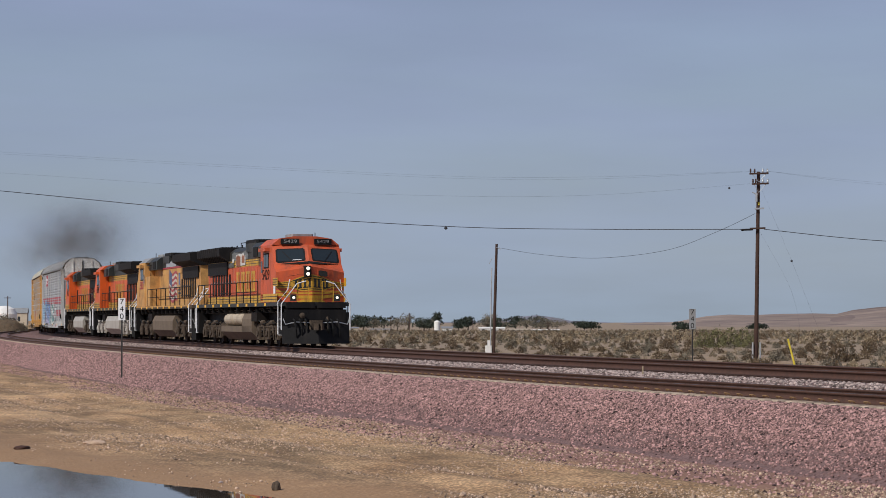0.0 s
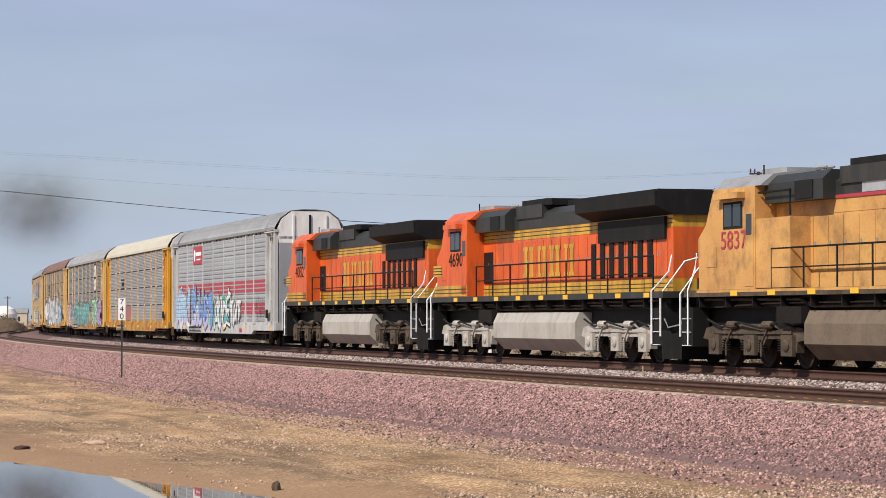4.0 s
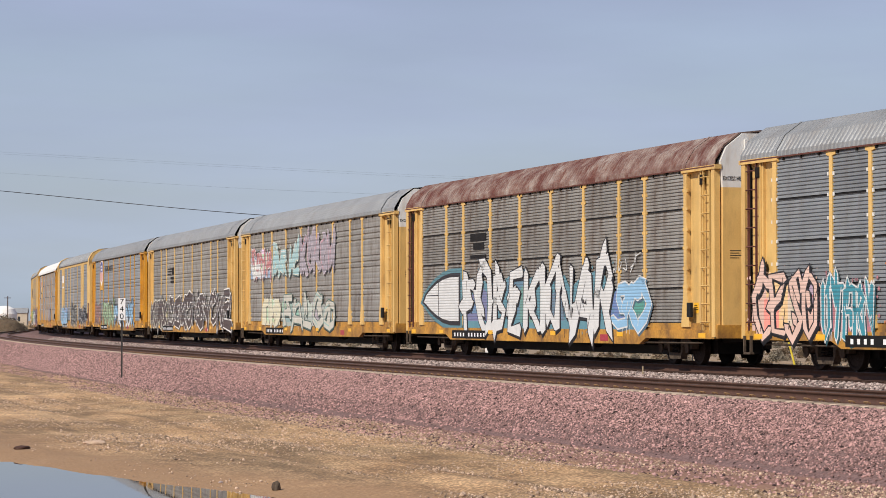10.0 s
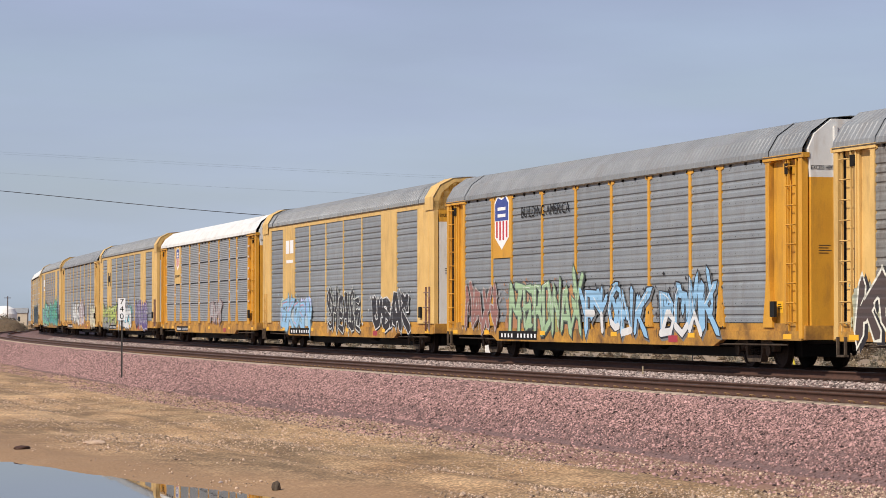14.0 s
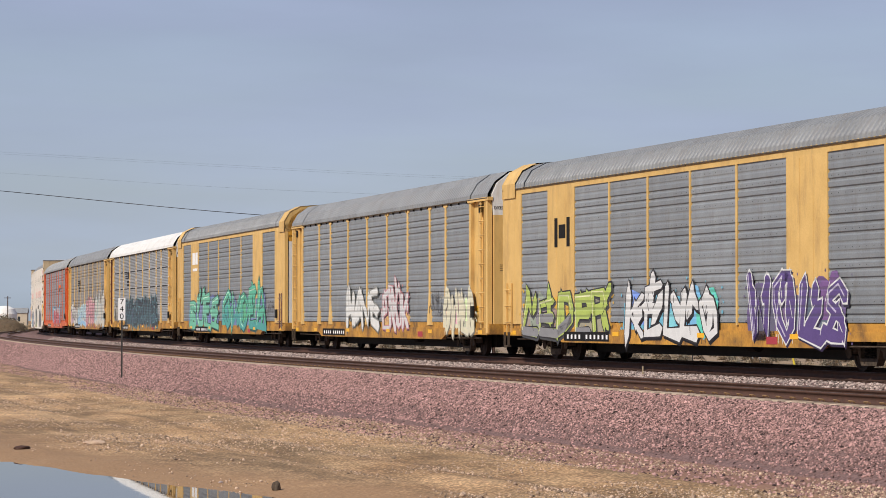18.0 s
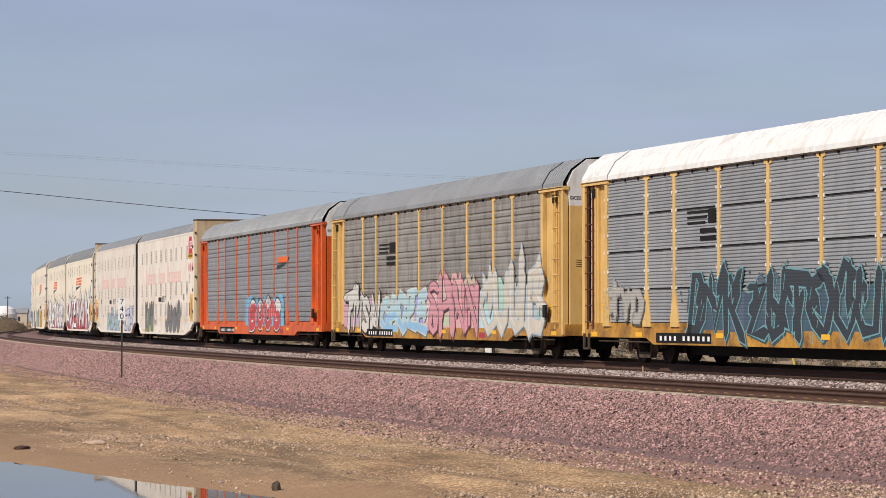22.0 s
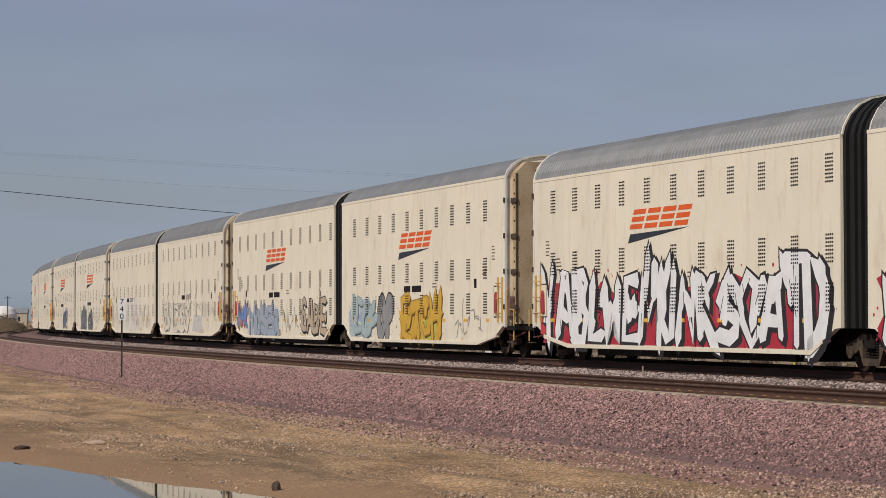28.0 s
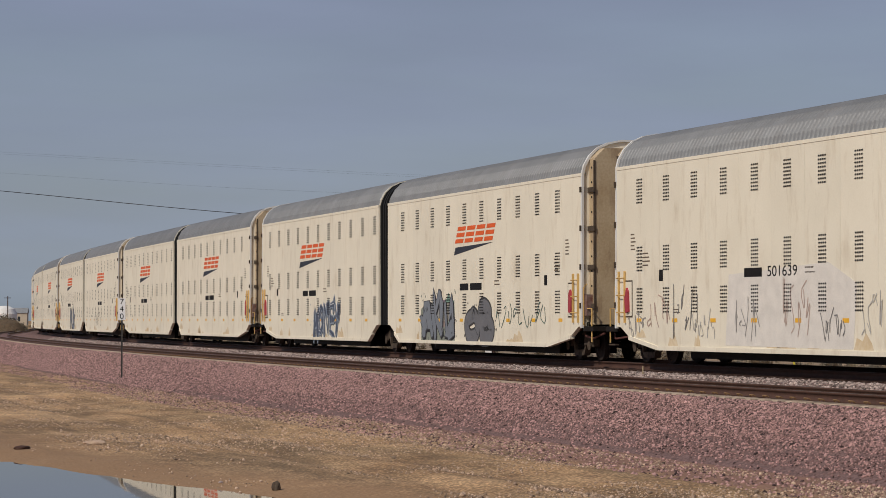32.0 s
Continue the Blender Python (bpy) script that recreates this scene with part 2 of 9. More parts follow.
M = {
    # bed toned darker than its loose stones, for the shade between them
    "ballast": surf("ballast", (0.25, 0.152, 0.14), (0.075, 0.045, 0.04), 0.95, scale=9, fine=22, bump=1.0, mix=0.5, bump_scale=0.06),
    "ballast_grey": surf("ballast_grey", (0.38, 0.33, 0.31), (0.14, 0.12, 0.115), 0.95, scale=9, fine=22, bump=1.0, mix=0.5, bump_scale=0.06),
    "stone_pink": surf("stone_pink", (0.40, 0.242, 0.222), (0.18, 0.102, 0.092), 0.9, scale=7, fine=60, bump=0.3, rand=0.9, island=True),
    "stone_grey": surf("stone_grey", (0.38, 0.305, 0.275), (0.19, 0.14, 0.125), 0.9, scale=7, fine=60, bump=0.3, rand=0.75, island=True),
    "stone_tan": surf("stone_tan", (0.52, 0.385, 0.285), (0.32, 0.22, 0.15), 0.9, scale=7, fine=60, bump=0.3, rand=0.55, island=True),
    "rail": surf("rail", (0.092, 0.042, 0.027), (0.050, 0.026, 0.018), 0.7, scale=6, fine=60, bump=0.2),
    "rail_head": surf("rail_head", (0.13, 0.105, 0.095), (0.07, 0.05, 0.042), 0.4, metal=0.5, scale=4, fine=80, bump=0.05),
    "concrete": surf("concrete", (0.58, 0.47, 0.36), (0.40, 0.31, 0.23), 0.9, scale=4, fine=50, rand=0.15),
    "clip": surf("clip", (0.30, 0.19, 0.07), (0.18, 0.10, 0.05), 0.7),
    "grey_panel": surf("grey_panel", (0.285, 0.305, 0.322), (0.20, 0.214, 0.228), 0.5, metal=0.25, scale=1.2, fine=25, rand=0.10, dirt=(0.16, 0.145, 0.13), dirt_amount=0.5, streak=1),
    "roof_unit": surf("roof_unit", (0.235, 0.24, 0.245), (0.165, 0.17, 0.175), 0.5, metal=0.2, scale=0.9, fine=25, rand=0.06, dirt=(0.14, 0.12, 0.11), dirt_amount=0.4),
    "brown_panel": surf("brown_panel", (0.315, 0.305, 0.285), (0.215, 0.205, 0.188), 0.6, metal=0.15, scale=1.2, fine=25, rand=0.14, dirt=(0.10, 0.066, 0.048), dirt_amount=0.85, streak=1, dirt_from=0.46),
    "silver_panel": surf("silver_panel", (0.39, 0.405, 0.42), (0.29, 0.305, 0.32), 0.5, metal=0.25, scale=1.2, fine=25, rand=0.07, dirt=(0.25, 0.22, 0.19), dirt_amount=0.4, streak=1),
    "silver_trim": surf("silver_trim", (0.52, 0.52, 0.51), (0.42, 0.42, 0.41), 0.5, metal=0.15, scale=1.5, fine=30, rand=0.05, dirt=(0.22, 0.17, 0.13), dirt_amount=0.6, streak=1),
    "yellow": surf("yellow", (0.64, 0.325, 0.035), (0.52, 0.245, 0.028), 0.5, scale=1.5, fine=30, rand=0.06, dirt=RUST, dirt_amount=0.55, streak=1),
    "sill_yellow": surf("sill_yellow", (0.58, 0.30, 0.045), (0.36, 0.17, 0.035), 0.6, scale=1.1, fine=14, rand=0.06, dirt=(0.07, 0.04, 0.028), dirt_amount=0.92, dirt_from=0.44),
    "yellow_pale": surf("yellow_pale", (0.69, 0.455, 0.165), (0.56, 0.35, 0.115), 0.55, scale=1.5, fine=30, rand=0.08, dirt=(0.20, 0.11, 0.06), dirt_amount=0.5, streak=1),
    "white": surf("white", (0.72, 0.715, 0.69), (0.62, 0.615, 0.59), 0.5, scale=1.5, fine=30, rand=0.04, dirt=(0.42, 0.33, 0.24), dirt_amount=0.6, streak=1),
    "cream": surf("cream", (0.80, 0.735, 0.595), (0.73, 0.665, 0.53), 0.5, scale=0.8, fine=25, rand=0.03, dirt=(0.40, 0.29, 0.17), dirt_amount=0.45, streak=1, dirt_from=0.53),
    "roof_grey": surf("roof_grey", (0.27, 0.278, 0.285), (0.19, 0.197, 0.204), 0.55, metal=0.2, scale=0.9, fine=25, rand=0.06, dirt=(0.20, 0.17, 0.15), dirt_amount=0.45),
    "roof_cream": surf("roof_cream", (0.52, 0.485, 0.385), (0.45, 0.415, 0.325), 0.5, scale=0.9, fine=25, dirt=(0.3, 0.24, 0.17), dirt_amount=0.35),
    "roof_rust": surf("roof_rust", (0.38, 0.335, 0.30), (0.17, 0.075, 0.053), 0.75, metal=0.1, scale=1.4, fine=6, mix=0.55, dirt=(0.11, 0.034, 0.025), dirt_amount=0.97, dirt_from=0.37),
    "rust_red": surf("rust_red", (0.13, 0.045, 0.034), (0.08, 0.03, 0.024), 0.85, scale=2, fine=20),
    "orange": surf("orange", (0.68, 0.115, 0.018), (0.56, 0.088, 0.016), 0.42, scale=1.2, fine=30, dirt=(0.13, 0.05, 0.03), dirt_amount=0.6, streak=1, dirt_from=0.46),
    "orange_faded": surf("orange_faded", (0.60, 0.105, 0.035), (0.47, 0.082, 0.03), 0.5, scale=1.2, fine=30, dirt=(0.15, 0.06, 0.04), dirt_amount=0.7, streak=1, dirt_from=0.45),
    "loco_yellow": surf("loco_yellow", (0.64, 0.36, 0.03), (0.50, 0.265, 0.028), 0.45, scale=1.2, fine=30, dirt=(0.12, 0.065, 0.03), dirt_amount=0.7, streak=1, dirt_from=0.44),
    "tan_yellow": surf("tan_yellow", (0.60, 0.34, 0.105), (0.46, 0.225, 0.075), 0.55, scale=0.8, fine=20, dirt=(0.10, 0.06, 0.035), dirt_amount=0.75, dirt_from=0.48),
    "pullman": surf("pullman", (0.030, 0.033, 0.030), (0.020, 0.022, 0.020), 0.5, scale=1.2, fine=30, dirt=(0.10, 0.07, 0.05), dirt_amount=0.4, streak=1),
    "loco_grey": surf("loco_grey", (0.30, 0.30, 0.30), (0.22, 0.22, 0.22), 0.5, scale=1.2, fine=30, dirt=SOOT, dirt_amount=0.5, streak=1),
    "tank_silver": surf("tank_silver", (0.50, 0.47, 0.42), (0.40, 0.36, 0.31), 0.5, metal=0.2, scale=1.2, fine=25, dirt=(0.20, 0.14, 0.10), dirt_amount=0.6, streak=1),
    "tank_brown": surf("tank_brown", (0.18, 0.135, 0.092), (0.11, 0.083, 0.06), 0.7, scale=1.4, fine=25, dirt=(0.09, 0.07, 0.06), dirt_amount=0.7, streak=1),
    "truck_brown": surf("truck_brown", (0.115, 0.085, 0.060), (0.040, 0.030, 0.023), 0.85, scale=3, fine=14, bump=0.35, spec=0.2),
    "truck_dark": surf("truck_dark", (0.020, 0.016, 0.014), (0.010, 0.008, 0.007), 0.9, scale=3, fine=30, bump=0.3, spec=0.15),
    "wheel": surf("wheel", (0.045, 0.032, 0.026), (0.022, 0.016, 0.013), 0.7, metal=0.2, scale=4, fine=30, spec=0.2),
    "black": surf("black", (0.011, 0.010, 0.010), (0.007, 0.0065, 0.0065), 0.65, scale=2, fine=30, dirt=(0.05, 0.04, 0.032), dirt_amount=0.25, streak=1, spec=0.2),
    "door_cream": surf("door_cream", (0.55, 0.44, 0.29), (0.40, 0.29, 0.17), 0.6, scale=1.1, fine=16, dirt=(0.16, 0.085, 0.05), dirt_amount=0.8, streak=1),
    "tank_cream": surf("tank_cream", (0.50, 0.43, 0.33), (0.36, 0.29, 0.21), 0.6, scale=1.4, fine=20, dirt=(0.13, 0.09, 0.06), dirt_amount=0.7, streak=1),
    "stain": surf("stain", (0.60, 0.45, 0.26), (0.70, 0.60, 0.44), 0.7, scale=2.0, fine=12, dirt=(0.40, 0.24, 0.11), dirt_amount=0.8),
    "offwhite": surf("offwhite", (0.75, 0.70, 0.62), (0.65, 0.595, 0.515), 0.5, scale=1.2, fine=25, rand=0.04, dirt=(0.50, 0.36, 0.24), dirt_amount=0.6, streak=1),
    "rubber": surf("rubber", (0.016, 0.016, 0.016), (0.011, 0.011, 0.011), 0.8, spec=0.2),
    "red_stripe": surf("red_stripe", (0.40, 0.045, 0.06), (0.33, 0.04, 0.055), 0.55, scale=2, fine=30),
    "sign_white": surf("sign_white", (0.80, 0.80, 0.80), (0.72, 0.72, 0.72), 0.5, scale=4, fine=40),
    "steel_post": surf("steel_post", (0.055, 0.055, 0.055), (0.035, 0.032, 0.03), 0.6, metal=0.3),
    "timber": surf("timber", (0.075, 0.040, 0.028), (0.04, 0.022, 0.017), 0.9, scale=3, fine=30, bump=0.3, dirt=(0.04, 0.03, 0.025), dirt_amount=0.5, streak=1),
    "galvanised": surf("galvanised", (0.55, 0.56, 0.57), (0.42, 0.43, 0.44), 0.45, metal=0.5),
    "yellow_plastic": surf("yellow_plastic", (0.75, 0.60, 0.05), (0.62, 0.48, 0.05), 0.5),
    "cable": plain("cable", (0.03, 0.03, 0.035), 0.6),
    "bark": surf("bark", (0.10, 0.075, 0.055), (0.06, 0.045, 0.035), 0.9, bump=0.4),
    "leaf_dark": surf("leaf_dark", (0.045, 0.055, 0.038), (0.028, 0.036, 0.026), 0.8, scale=0.6, fine=4, rand=0.3, island=True),
    "leaf_grey": surf("leaf_grey", (0.21, 0.18, 0.13), (0.12, 0.10, 0.072), 0.9, scale=0.4, fine=3, rand=0.45, island=True),
    "leaf_green": surf("leaf_green", (0.18, 0.165, 0.075), (0.105, 0.10, 0.045), 0.9, scale=0.4, fine=3, rand=0.4, island=True),
    "leaf_olive": surf("leaf_olive", (0.16, 0.108, 0.062), (0.08, 0.056, 0.034), 0.9, scale=0.4, fine=3, rand=0.45, island=True),
    "straw": surf("straw", (0.36, 0.285, 0.185), (0.25, 0.19, 0.12), 0.9, scale=0.4, fine=3, rand=0.35, island=True),
    "hill_dark": surf("hill_dark", (0.12, 0.088, 0.080), (0.23, 0.165, 0.135), 1.0, scale=0.006, fine=0.03, bump=0.0),
    "hill": surf("hill", (0.36, 0.27, 0.21), (0.11, 0.08, 0.072), 1.0, scale=0.0045, fine=0.022, bump=0.0, mix=0.55, dirt=(0.15, 0.11, 0.10), dirt_amount=0.6),
    # distance haze is mixed into this colour, no air lies between
    "hill_haze_tint": surf("hill_haze_tint", (0.21, 0.205, 0.24), (0.18, 0.175, 0.205), 1.0, scale=0.006, fine=0.04, bump=0.0),
    "wall_white": surf("wall_white", (0.78, 0.76, 0.72), (0.68, 0.66, 0.62), 0.8, scale=0.5, fine=4),
    "wall_tan": surf("wall_tan", (0.52, 0.44, 0.34), (0.42, 0.36, 0.28), 0.8, scale=0.5, fine=4),
    "window_dark": plain("window_dark", (0.02, 0.025, 0.03), 0.1),
    "headlight": plain("headlight", (1.0, 0.90, 0.70), 0.3, glow=1.1),
    "amber": plain("amber", (0.80, 0.42, 0.02), 0.4),
}


def glass_material():
    m = bpy.data.materials.new("cab_glass")
    m.use_nodes = True
    p = m.node_tree.nodes["Principled BSDF"]
    p.inputs["Base Color"].default_value = (0.02, 0.028, 0.032, 1)
    p.inputs["Roughness"].default_value = 0.03
    p.inputs["Specular IOR Level"].default_value = 0.6
    return m


def water_material():
    m = bpy.data.materials.new("puddle_water")
    m.use_nodes = True
    n, l = m.node_tree.nodes, m.node_tree.links
    p = n["Principled BSDF"]
    p.inputs["Base Color"].default_value = (0.055, 0.045, 0.035, 1)
    p.inputs["Roughness"].default_value = 0.015
    p.inputs["IOR"].default_value = 1.333
    no = n.new("ShaderNodeTexNoise")
    no.inputs["Scale"].default_value = 2.0
    bp = n.new("ShaderNodeBump")
    bp.inputs["Strength"].default_value, bp.inputs["Distance"].default_value = 0.02, 0.01
    co = n.new("ShaderNodeTexCoord")
    l.new(co.outputs["Object"], no.inputs["Vector"])
    l.new(no.outputs["Fac"], bp.inputs["Height"])
    l.new(bp.outputs["Normal"], p.inputs["Normal"])
    return m


ROAD_TURN = -1.2657          # heading of the dirt road beside the tracks


def earth_material():
    """Dry sandy dirt: pale and brown patches, gravelly grain, reddish stone dust by the bank, wet mud by the water."""
    m = surf("earth", (0.60, 0.405, 0.222), (0.35, 0.198, 0.092), 0.95, scale=0.45, fine=11, bump=1.0, mix=0.5, dirt=(0.27, 0.15, 0.082), dirt_amount=0.8, bump_scale=0.07)
    n, l = m.node_tree.nodes, m.node_tree.links
    p = n["Principled BSDF"]
    colour = p.inputs["Base Color"].links[0].from_socket
    co = n.new("ShaderNodeTexCoord")
    grit = n.new("ShaderNodeTexVoronoi")
    grit.inputs["Scale"].default_value = 15.0
    l.new(co.outputs["Object"], grit.inputs["Vector"])
    speck = n.new("ShaderNodeMapRange")
    speck.inputs["From Min"].default_value, speck.inputs["From Max"].default_value = 0.15, 0.6
    speck.inputs["To Min"].default_value, speck.inputs["To Max"].default_value = 1.32, 0.55
    l.new(grit.outputs["Distance"], speck.inputs["Value"])
    broad = n.new("ShaderNodeTexNoise")
    broad.inputs["Scale"].default_value, broad.inputs["Detail"].default_value, broad.inputs["Roughness"].default_value = 0.11, 7.0, 0.68
    l.new(co.outputs["Object"], broad.inputs["Vector"])
    patch = n.new("ShaderNodeMapRange")
    patch.inputs["From Min"].default_value, patch.inputs["From Max"].default_value = 0.36, 0.64
    patch.inputs["To Min"].default_value, patch.inputs["To Max"].default_value = 0.82, 1.24
    l.new(broad.outputs["Fac"], patch.inputs["Value"])
    turn = n.new("ShaderNodeMapping")
    turn.inputs["Rotation"].default_value = (0, 0, ROAD_TURN)
    turn.vector_type = "TEXTURE"
    turn.inputs["Scale"].default_value = (5.0, 0.8, 1.0)
    l.new(co.outputs["Object"], turn.inputs["Vector"])
    streaks = n.new("ShaderNodeTexNoise")
    streaks.inputs["Scale"].default_value, streaks.inputs["Detail"].default_value, streaks.inputs["Roughness"].default_value = 0.8, 8.0, 0.66
    l.new(turn.outputs["Vector"], streaks.inputs["Vector"])
    wet = n.new("ShaderNodeMapRange")
    wet.inputs["From Min"].default_value, wet.inputs["From Max"].default_value = 0.40, 0.60
    wet.inputs["To Min"].default_value, wet.inputs["To Max"].default_value = 0.62, 1.16
    l.new(streaks.outputs["Fac"], wet.inputs["Value"])
    damp = n.new("ShaderNodeMath")
    damp.operation = "MULTIPLY"
    l.new(wet.outputs["Result"], damp.inputs[0])
    l.new(speck.outputs["Result"], damp.inputs[1])
    speck = damp
    both = n.new("ShaderNodeMath")
    both.operation = "MULTIPLY"
    l.new(patch.outputs["Result"], both.inputs[0])
    l.new(speck.outputs[0], both.inputs[1])
    hv = n.new("ShaderNodeHueSaturation")
    l.new(colour, hv.inputs["Color"])
    l.new(both.outputs[0], hv.inputs["Value"])
    colour = hv.outputs["Color"]
    for name, tone, most in (("fines", (0.235, 0.128, 0.094), 0.93), ("mud", (0.285, 0.172, 0.092), 0.85), ("scrub", (0.26, 0.20, 0.14), 0.85)):
        at = n.new("ShaderNodeAttribute")
        at.attribute_name = name
        no = n.new("ShaderNodeTexNoise")
        no.inputs["Scale"].default_value, no.inputs["Detail"].default_value = 0.8, 6.0
        l.new(co.outputs["Object"], no.inputs["Vector"])
        sm = n.new("ShaderNodeMath")
        sm.operation = "ADD"
        l.new(at.outputs["Fac"], sm.inputs[0])
        l.new(no.outputs["Fac"], sm.inputs[1])
        rg = n.new("ShaderNodeMapRange")
        rg.inputs["From Min"].default_value, rg.inputs["From Max"].default_value = 0.75, 1.15
        rg.inputs["To Max"].default_value = most
        l.new(sm.outputs[0], rg.inputs["Value"])
        mx = n.new("ShaderNodeMix")
        mx.data_type = "RGBA"
        mx.inputs["B"].default_value = (*tone, 1)
        l.new(rg.outputs["Result"], mx.inputs["Factor"])
        l.new(colour, mx.inputs["A"])
        colour = mx.outputs["Result"]
    l.new(colour, p.inputs["Base Color"])
    return m


M["earth"] = earth_material()
M["glass"] = glass_material()
M["water"] = water_material()
PAINT = {}


def paint(colour, ribs=0.0):
    """Sprayed paint of one colour. ribs: the pitch of the pressed sheet below, whose shaded hollows are painted in as
    darker bands.
    """
    key = tuple(round(c, 3) for c in colour) + (ribs,)
    if key in PAINT:
        return PAINT[key]
    m = PAINT[key] = surf("spray_paint", key[:3], tuple(c * 0.80 for c in key[:3]), 0.55, scale=2.5, fine=35, bump=0.05)
    if ribs:
        n, l = m.node_tree.nodes, m.node_tree.links
        p = n["Principled BSDF"]
        colour_in = p.inputs["Base Color"].links[0].from_socket
        co, sep = n.new("ShaderNodeTexCoord"), n.new("ShaderNodeSeparateXYZ")
        l.new(co.outputs["Object"], sep.inputs[0])

        def maths(op, a, b):
            q = n.new("ShaderNodeMath")
            q.operation = op
            for k, v in enumerate((a, b)):
                if isinstance(v, float):
                    q.inputs[k].default_value = v
                else:
                    l.new(v, q.inputs[k])
            return q.outputs[0]
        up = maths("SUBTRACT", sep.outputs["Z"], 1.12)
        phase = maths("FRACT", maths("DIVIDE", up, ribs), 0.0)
        # mask of the hollows, whose shade is put into the coat's colour
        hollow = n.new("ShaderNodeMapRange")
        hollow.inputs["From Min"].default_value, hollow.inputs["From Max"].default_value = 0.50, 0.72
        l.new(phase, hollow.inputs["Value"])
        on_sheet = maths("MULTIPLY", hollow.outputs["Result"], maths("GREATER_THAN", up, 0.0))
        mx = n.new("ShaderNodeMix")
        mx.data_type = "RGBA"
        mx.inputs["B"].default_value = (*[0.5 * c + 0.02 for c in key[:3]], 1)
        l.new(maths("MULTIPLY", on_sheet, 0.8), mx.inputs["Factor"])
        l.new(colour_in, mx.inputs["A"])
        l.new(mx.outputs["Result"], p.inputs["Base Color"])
        bp = n.new("ShaderNodeBump")
        bp.invert = True
        bp.inputs["Strength"].default_value, bp.inputs["Distance"].default_value = 0.8, 0.03
        l.new(on_sheet, bp.inputs["Height"])
        l.new(bp.outputs["Normal"], p.inputs["Normal"])
    return m

# ---- mesh tools ----
class Mesh:
    def __init__(self):
        self.v, self.f = [], []

    def add(self, verts, faces):
        k = len(self.v)
        self.v += [tuple(p) for p in verts]
        self.f += [tuple(i + k for i in f) for f in faces]
        return self

    def box(self, x0, x1, y0, y1, z0, z1):
        return self.add([(x, y, z) for x in (x0, x1) for y in (y0, y1) for z in (z0, z1)],
                        [(0, 1, 3, 2), (4, 6, 7, 5), (0, 4, 5, 1), (2, 3, 7, 6), (0, 2, 6, 4), (1, 5, 7, 3)])

    def slab(self, x0, x1, y0, y1, z0, z1, c=0.02):
        """A box with its long upright edges chamfered."""
        ring = [(x0 + c, y0), (x1 - c, y0), (x1, y0 + c), (x1, y1 - c), (x1 - c, y1), (x0 + c, y1), (x0, y1 - c), (x0, y0 + c)]
        return self.prism(ring, "z", z0, z1)

    def prism(self, ring, axis, a, b):
        """A closed outline pushed from a to b along an axis. The outline's two numbers are the other axes in order."""
        def at(p, h):
            return {"x": (h, p[0], p[1]), "y": (p[0], h, p[1]), "z": (p[0], p[1], h)}[axis]
        k = len(ring)
        verts = [at(p, a) for p in ring] + [at(p, b) for p in ring]
        faces = [(i, (i + 1) % k, k + (i + 1) % k, k + i) for i in range(k)]
        return self.add(verts, faces + [tuple(range(k)), tuple(range(2 * k - 1, k - 1, -1))])

    def tube(self, points, r, n=6, r2=None):
        pts = [Vector(p) for p in points]
        rings = []
        for i, p in enumerate(pts):
            d = (pts[min(i + 1, len(pts) - 1)] - pts[max(i - 1, 0)]).normalized()
            u = d.cross(Vector((0, 0, 1)) if abs(d.z) < 0.9 else Vector((1, 0, 0))).normalized()
            w = d.cross(u)
            rad = r if r2 is None else r + (r2 - r) * i / (len(pts) - 1)
            rings += [p + (u * math.cos(6.2832 * j / n) + w * math.sin(6.2832 * j / n)) * rad for j in range(n)]
        k = len(pts)
        faces = [(i * n + j, i * n + (j + 1) % n, (i + 1) * n + (j + 1) % n, (i + 1) * n + j) for i in range(k - 1) for j in range(n)]
        return self.add(rings, faces + [tuple(range(n - 1, -1, -1)), tuple(range((k - 1) * n, k * n))])

    def lathe(self, profile, centre, axis="y", n=20):
        """A profile of (radius, height) pairs turned round an axis."""
        cx, cy, cz = centre
        verts = []
        for r, h in profile:
            for j in range(n):
                a, b = r * math.cos(6.2832 * j / n), r * math.sin(6.2832 * j / n)
                verts.append({"y": (cx + a, cy + h, cz + b), "x": (cx + h, cy + a, cz + b), "z": (cx + a, cy + b, cz + h)}[axis])
        k = len(profile)
        faces = [(i * n + j, i * n + (j + 1) % n, (i + 1) * n + (j + 1) % n, (i + 1) * n + j) for i in range(k - 1) for j in range(n)]
        return self.add(verts, faces + [tuple(range(n)), tuple(range(k * n - 1, (k - 1) * n - 1, -1))])

    def data(self, name="mesh", smooth=False):
        me = bpy.data.meshes.new(name)
        me.from_pydata(self.v, [], self.f)
        me.update()
        if smooth:
            me.polygons.foreach_set("use_smooth", [True] * len(me.polygons))
        return me


def fix_normals(me):
    bm = bmesh.new()
    bm.from_mesh(me)
    bmesh.ops.recalc_face_normals(bm, faces=bm.faces)
    bm.to_mesh(me)
    bm.free()
    return me


def part(name, mesh, material, parent=None, label="", m=None, smooth=False):
    """One mesh object under a thing or a part. mesh: a Mesh, or mesh data that alike parts share."""
    me = mesh
    if isinstance(mesh, Mesh):
        me = fix_normals(mesh.data(name, smooth))
    if material and not me.materials:
        me.materials.append(material)
    ob = new(name, me)
    if parent:
        ob.parent = parent
    if m is not None:
        ob.matrix_basis = m
    if label:
        ob["label"] = label
    return ob


def thing(name, label, category, group="", kind="", m=None):
    ob = new(name)
    ob.empty_display_size = 0.3
    tagged(ob, label, category, group, kind)
    if m is not None:
        ob.matrix_basis = m
    return ob


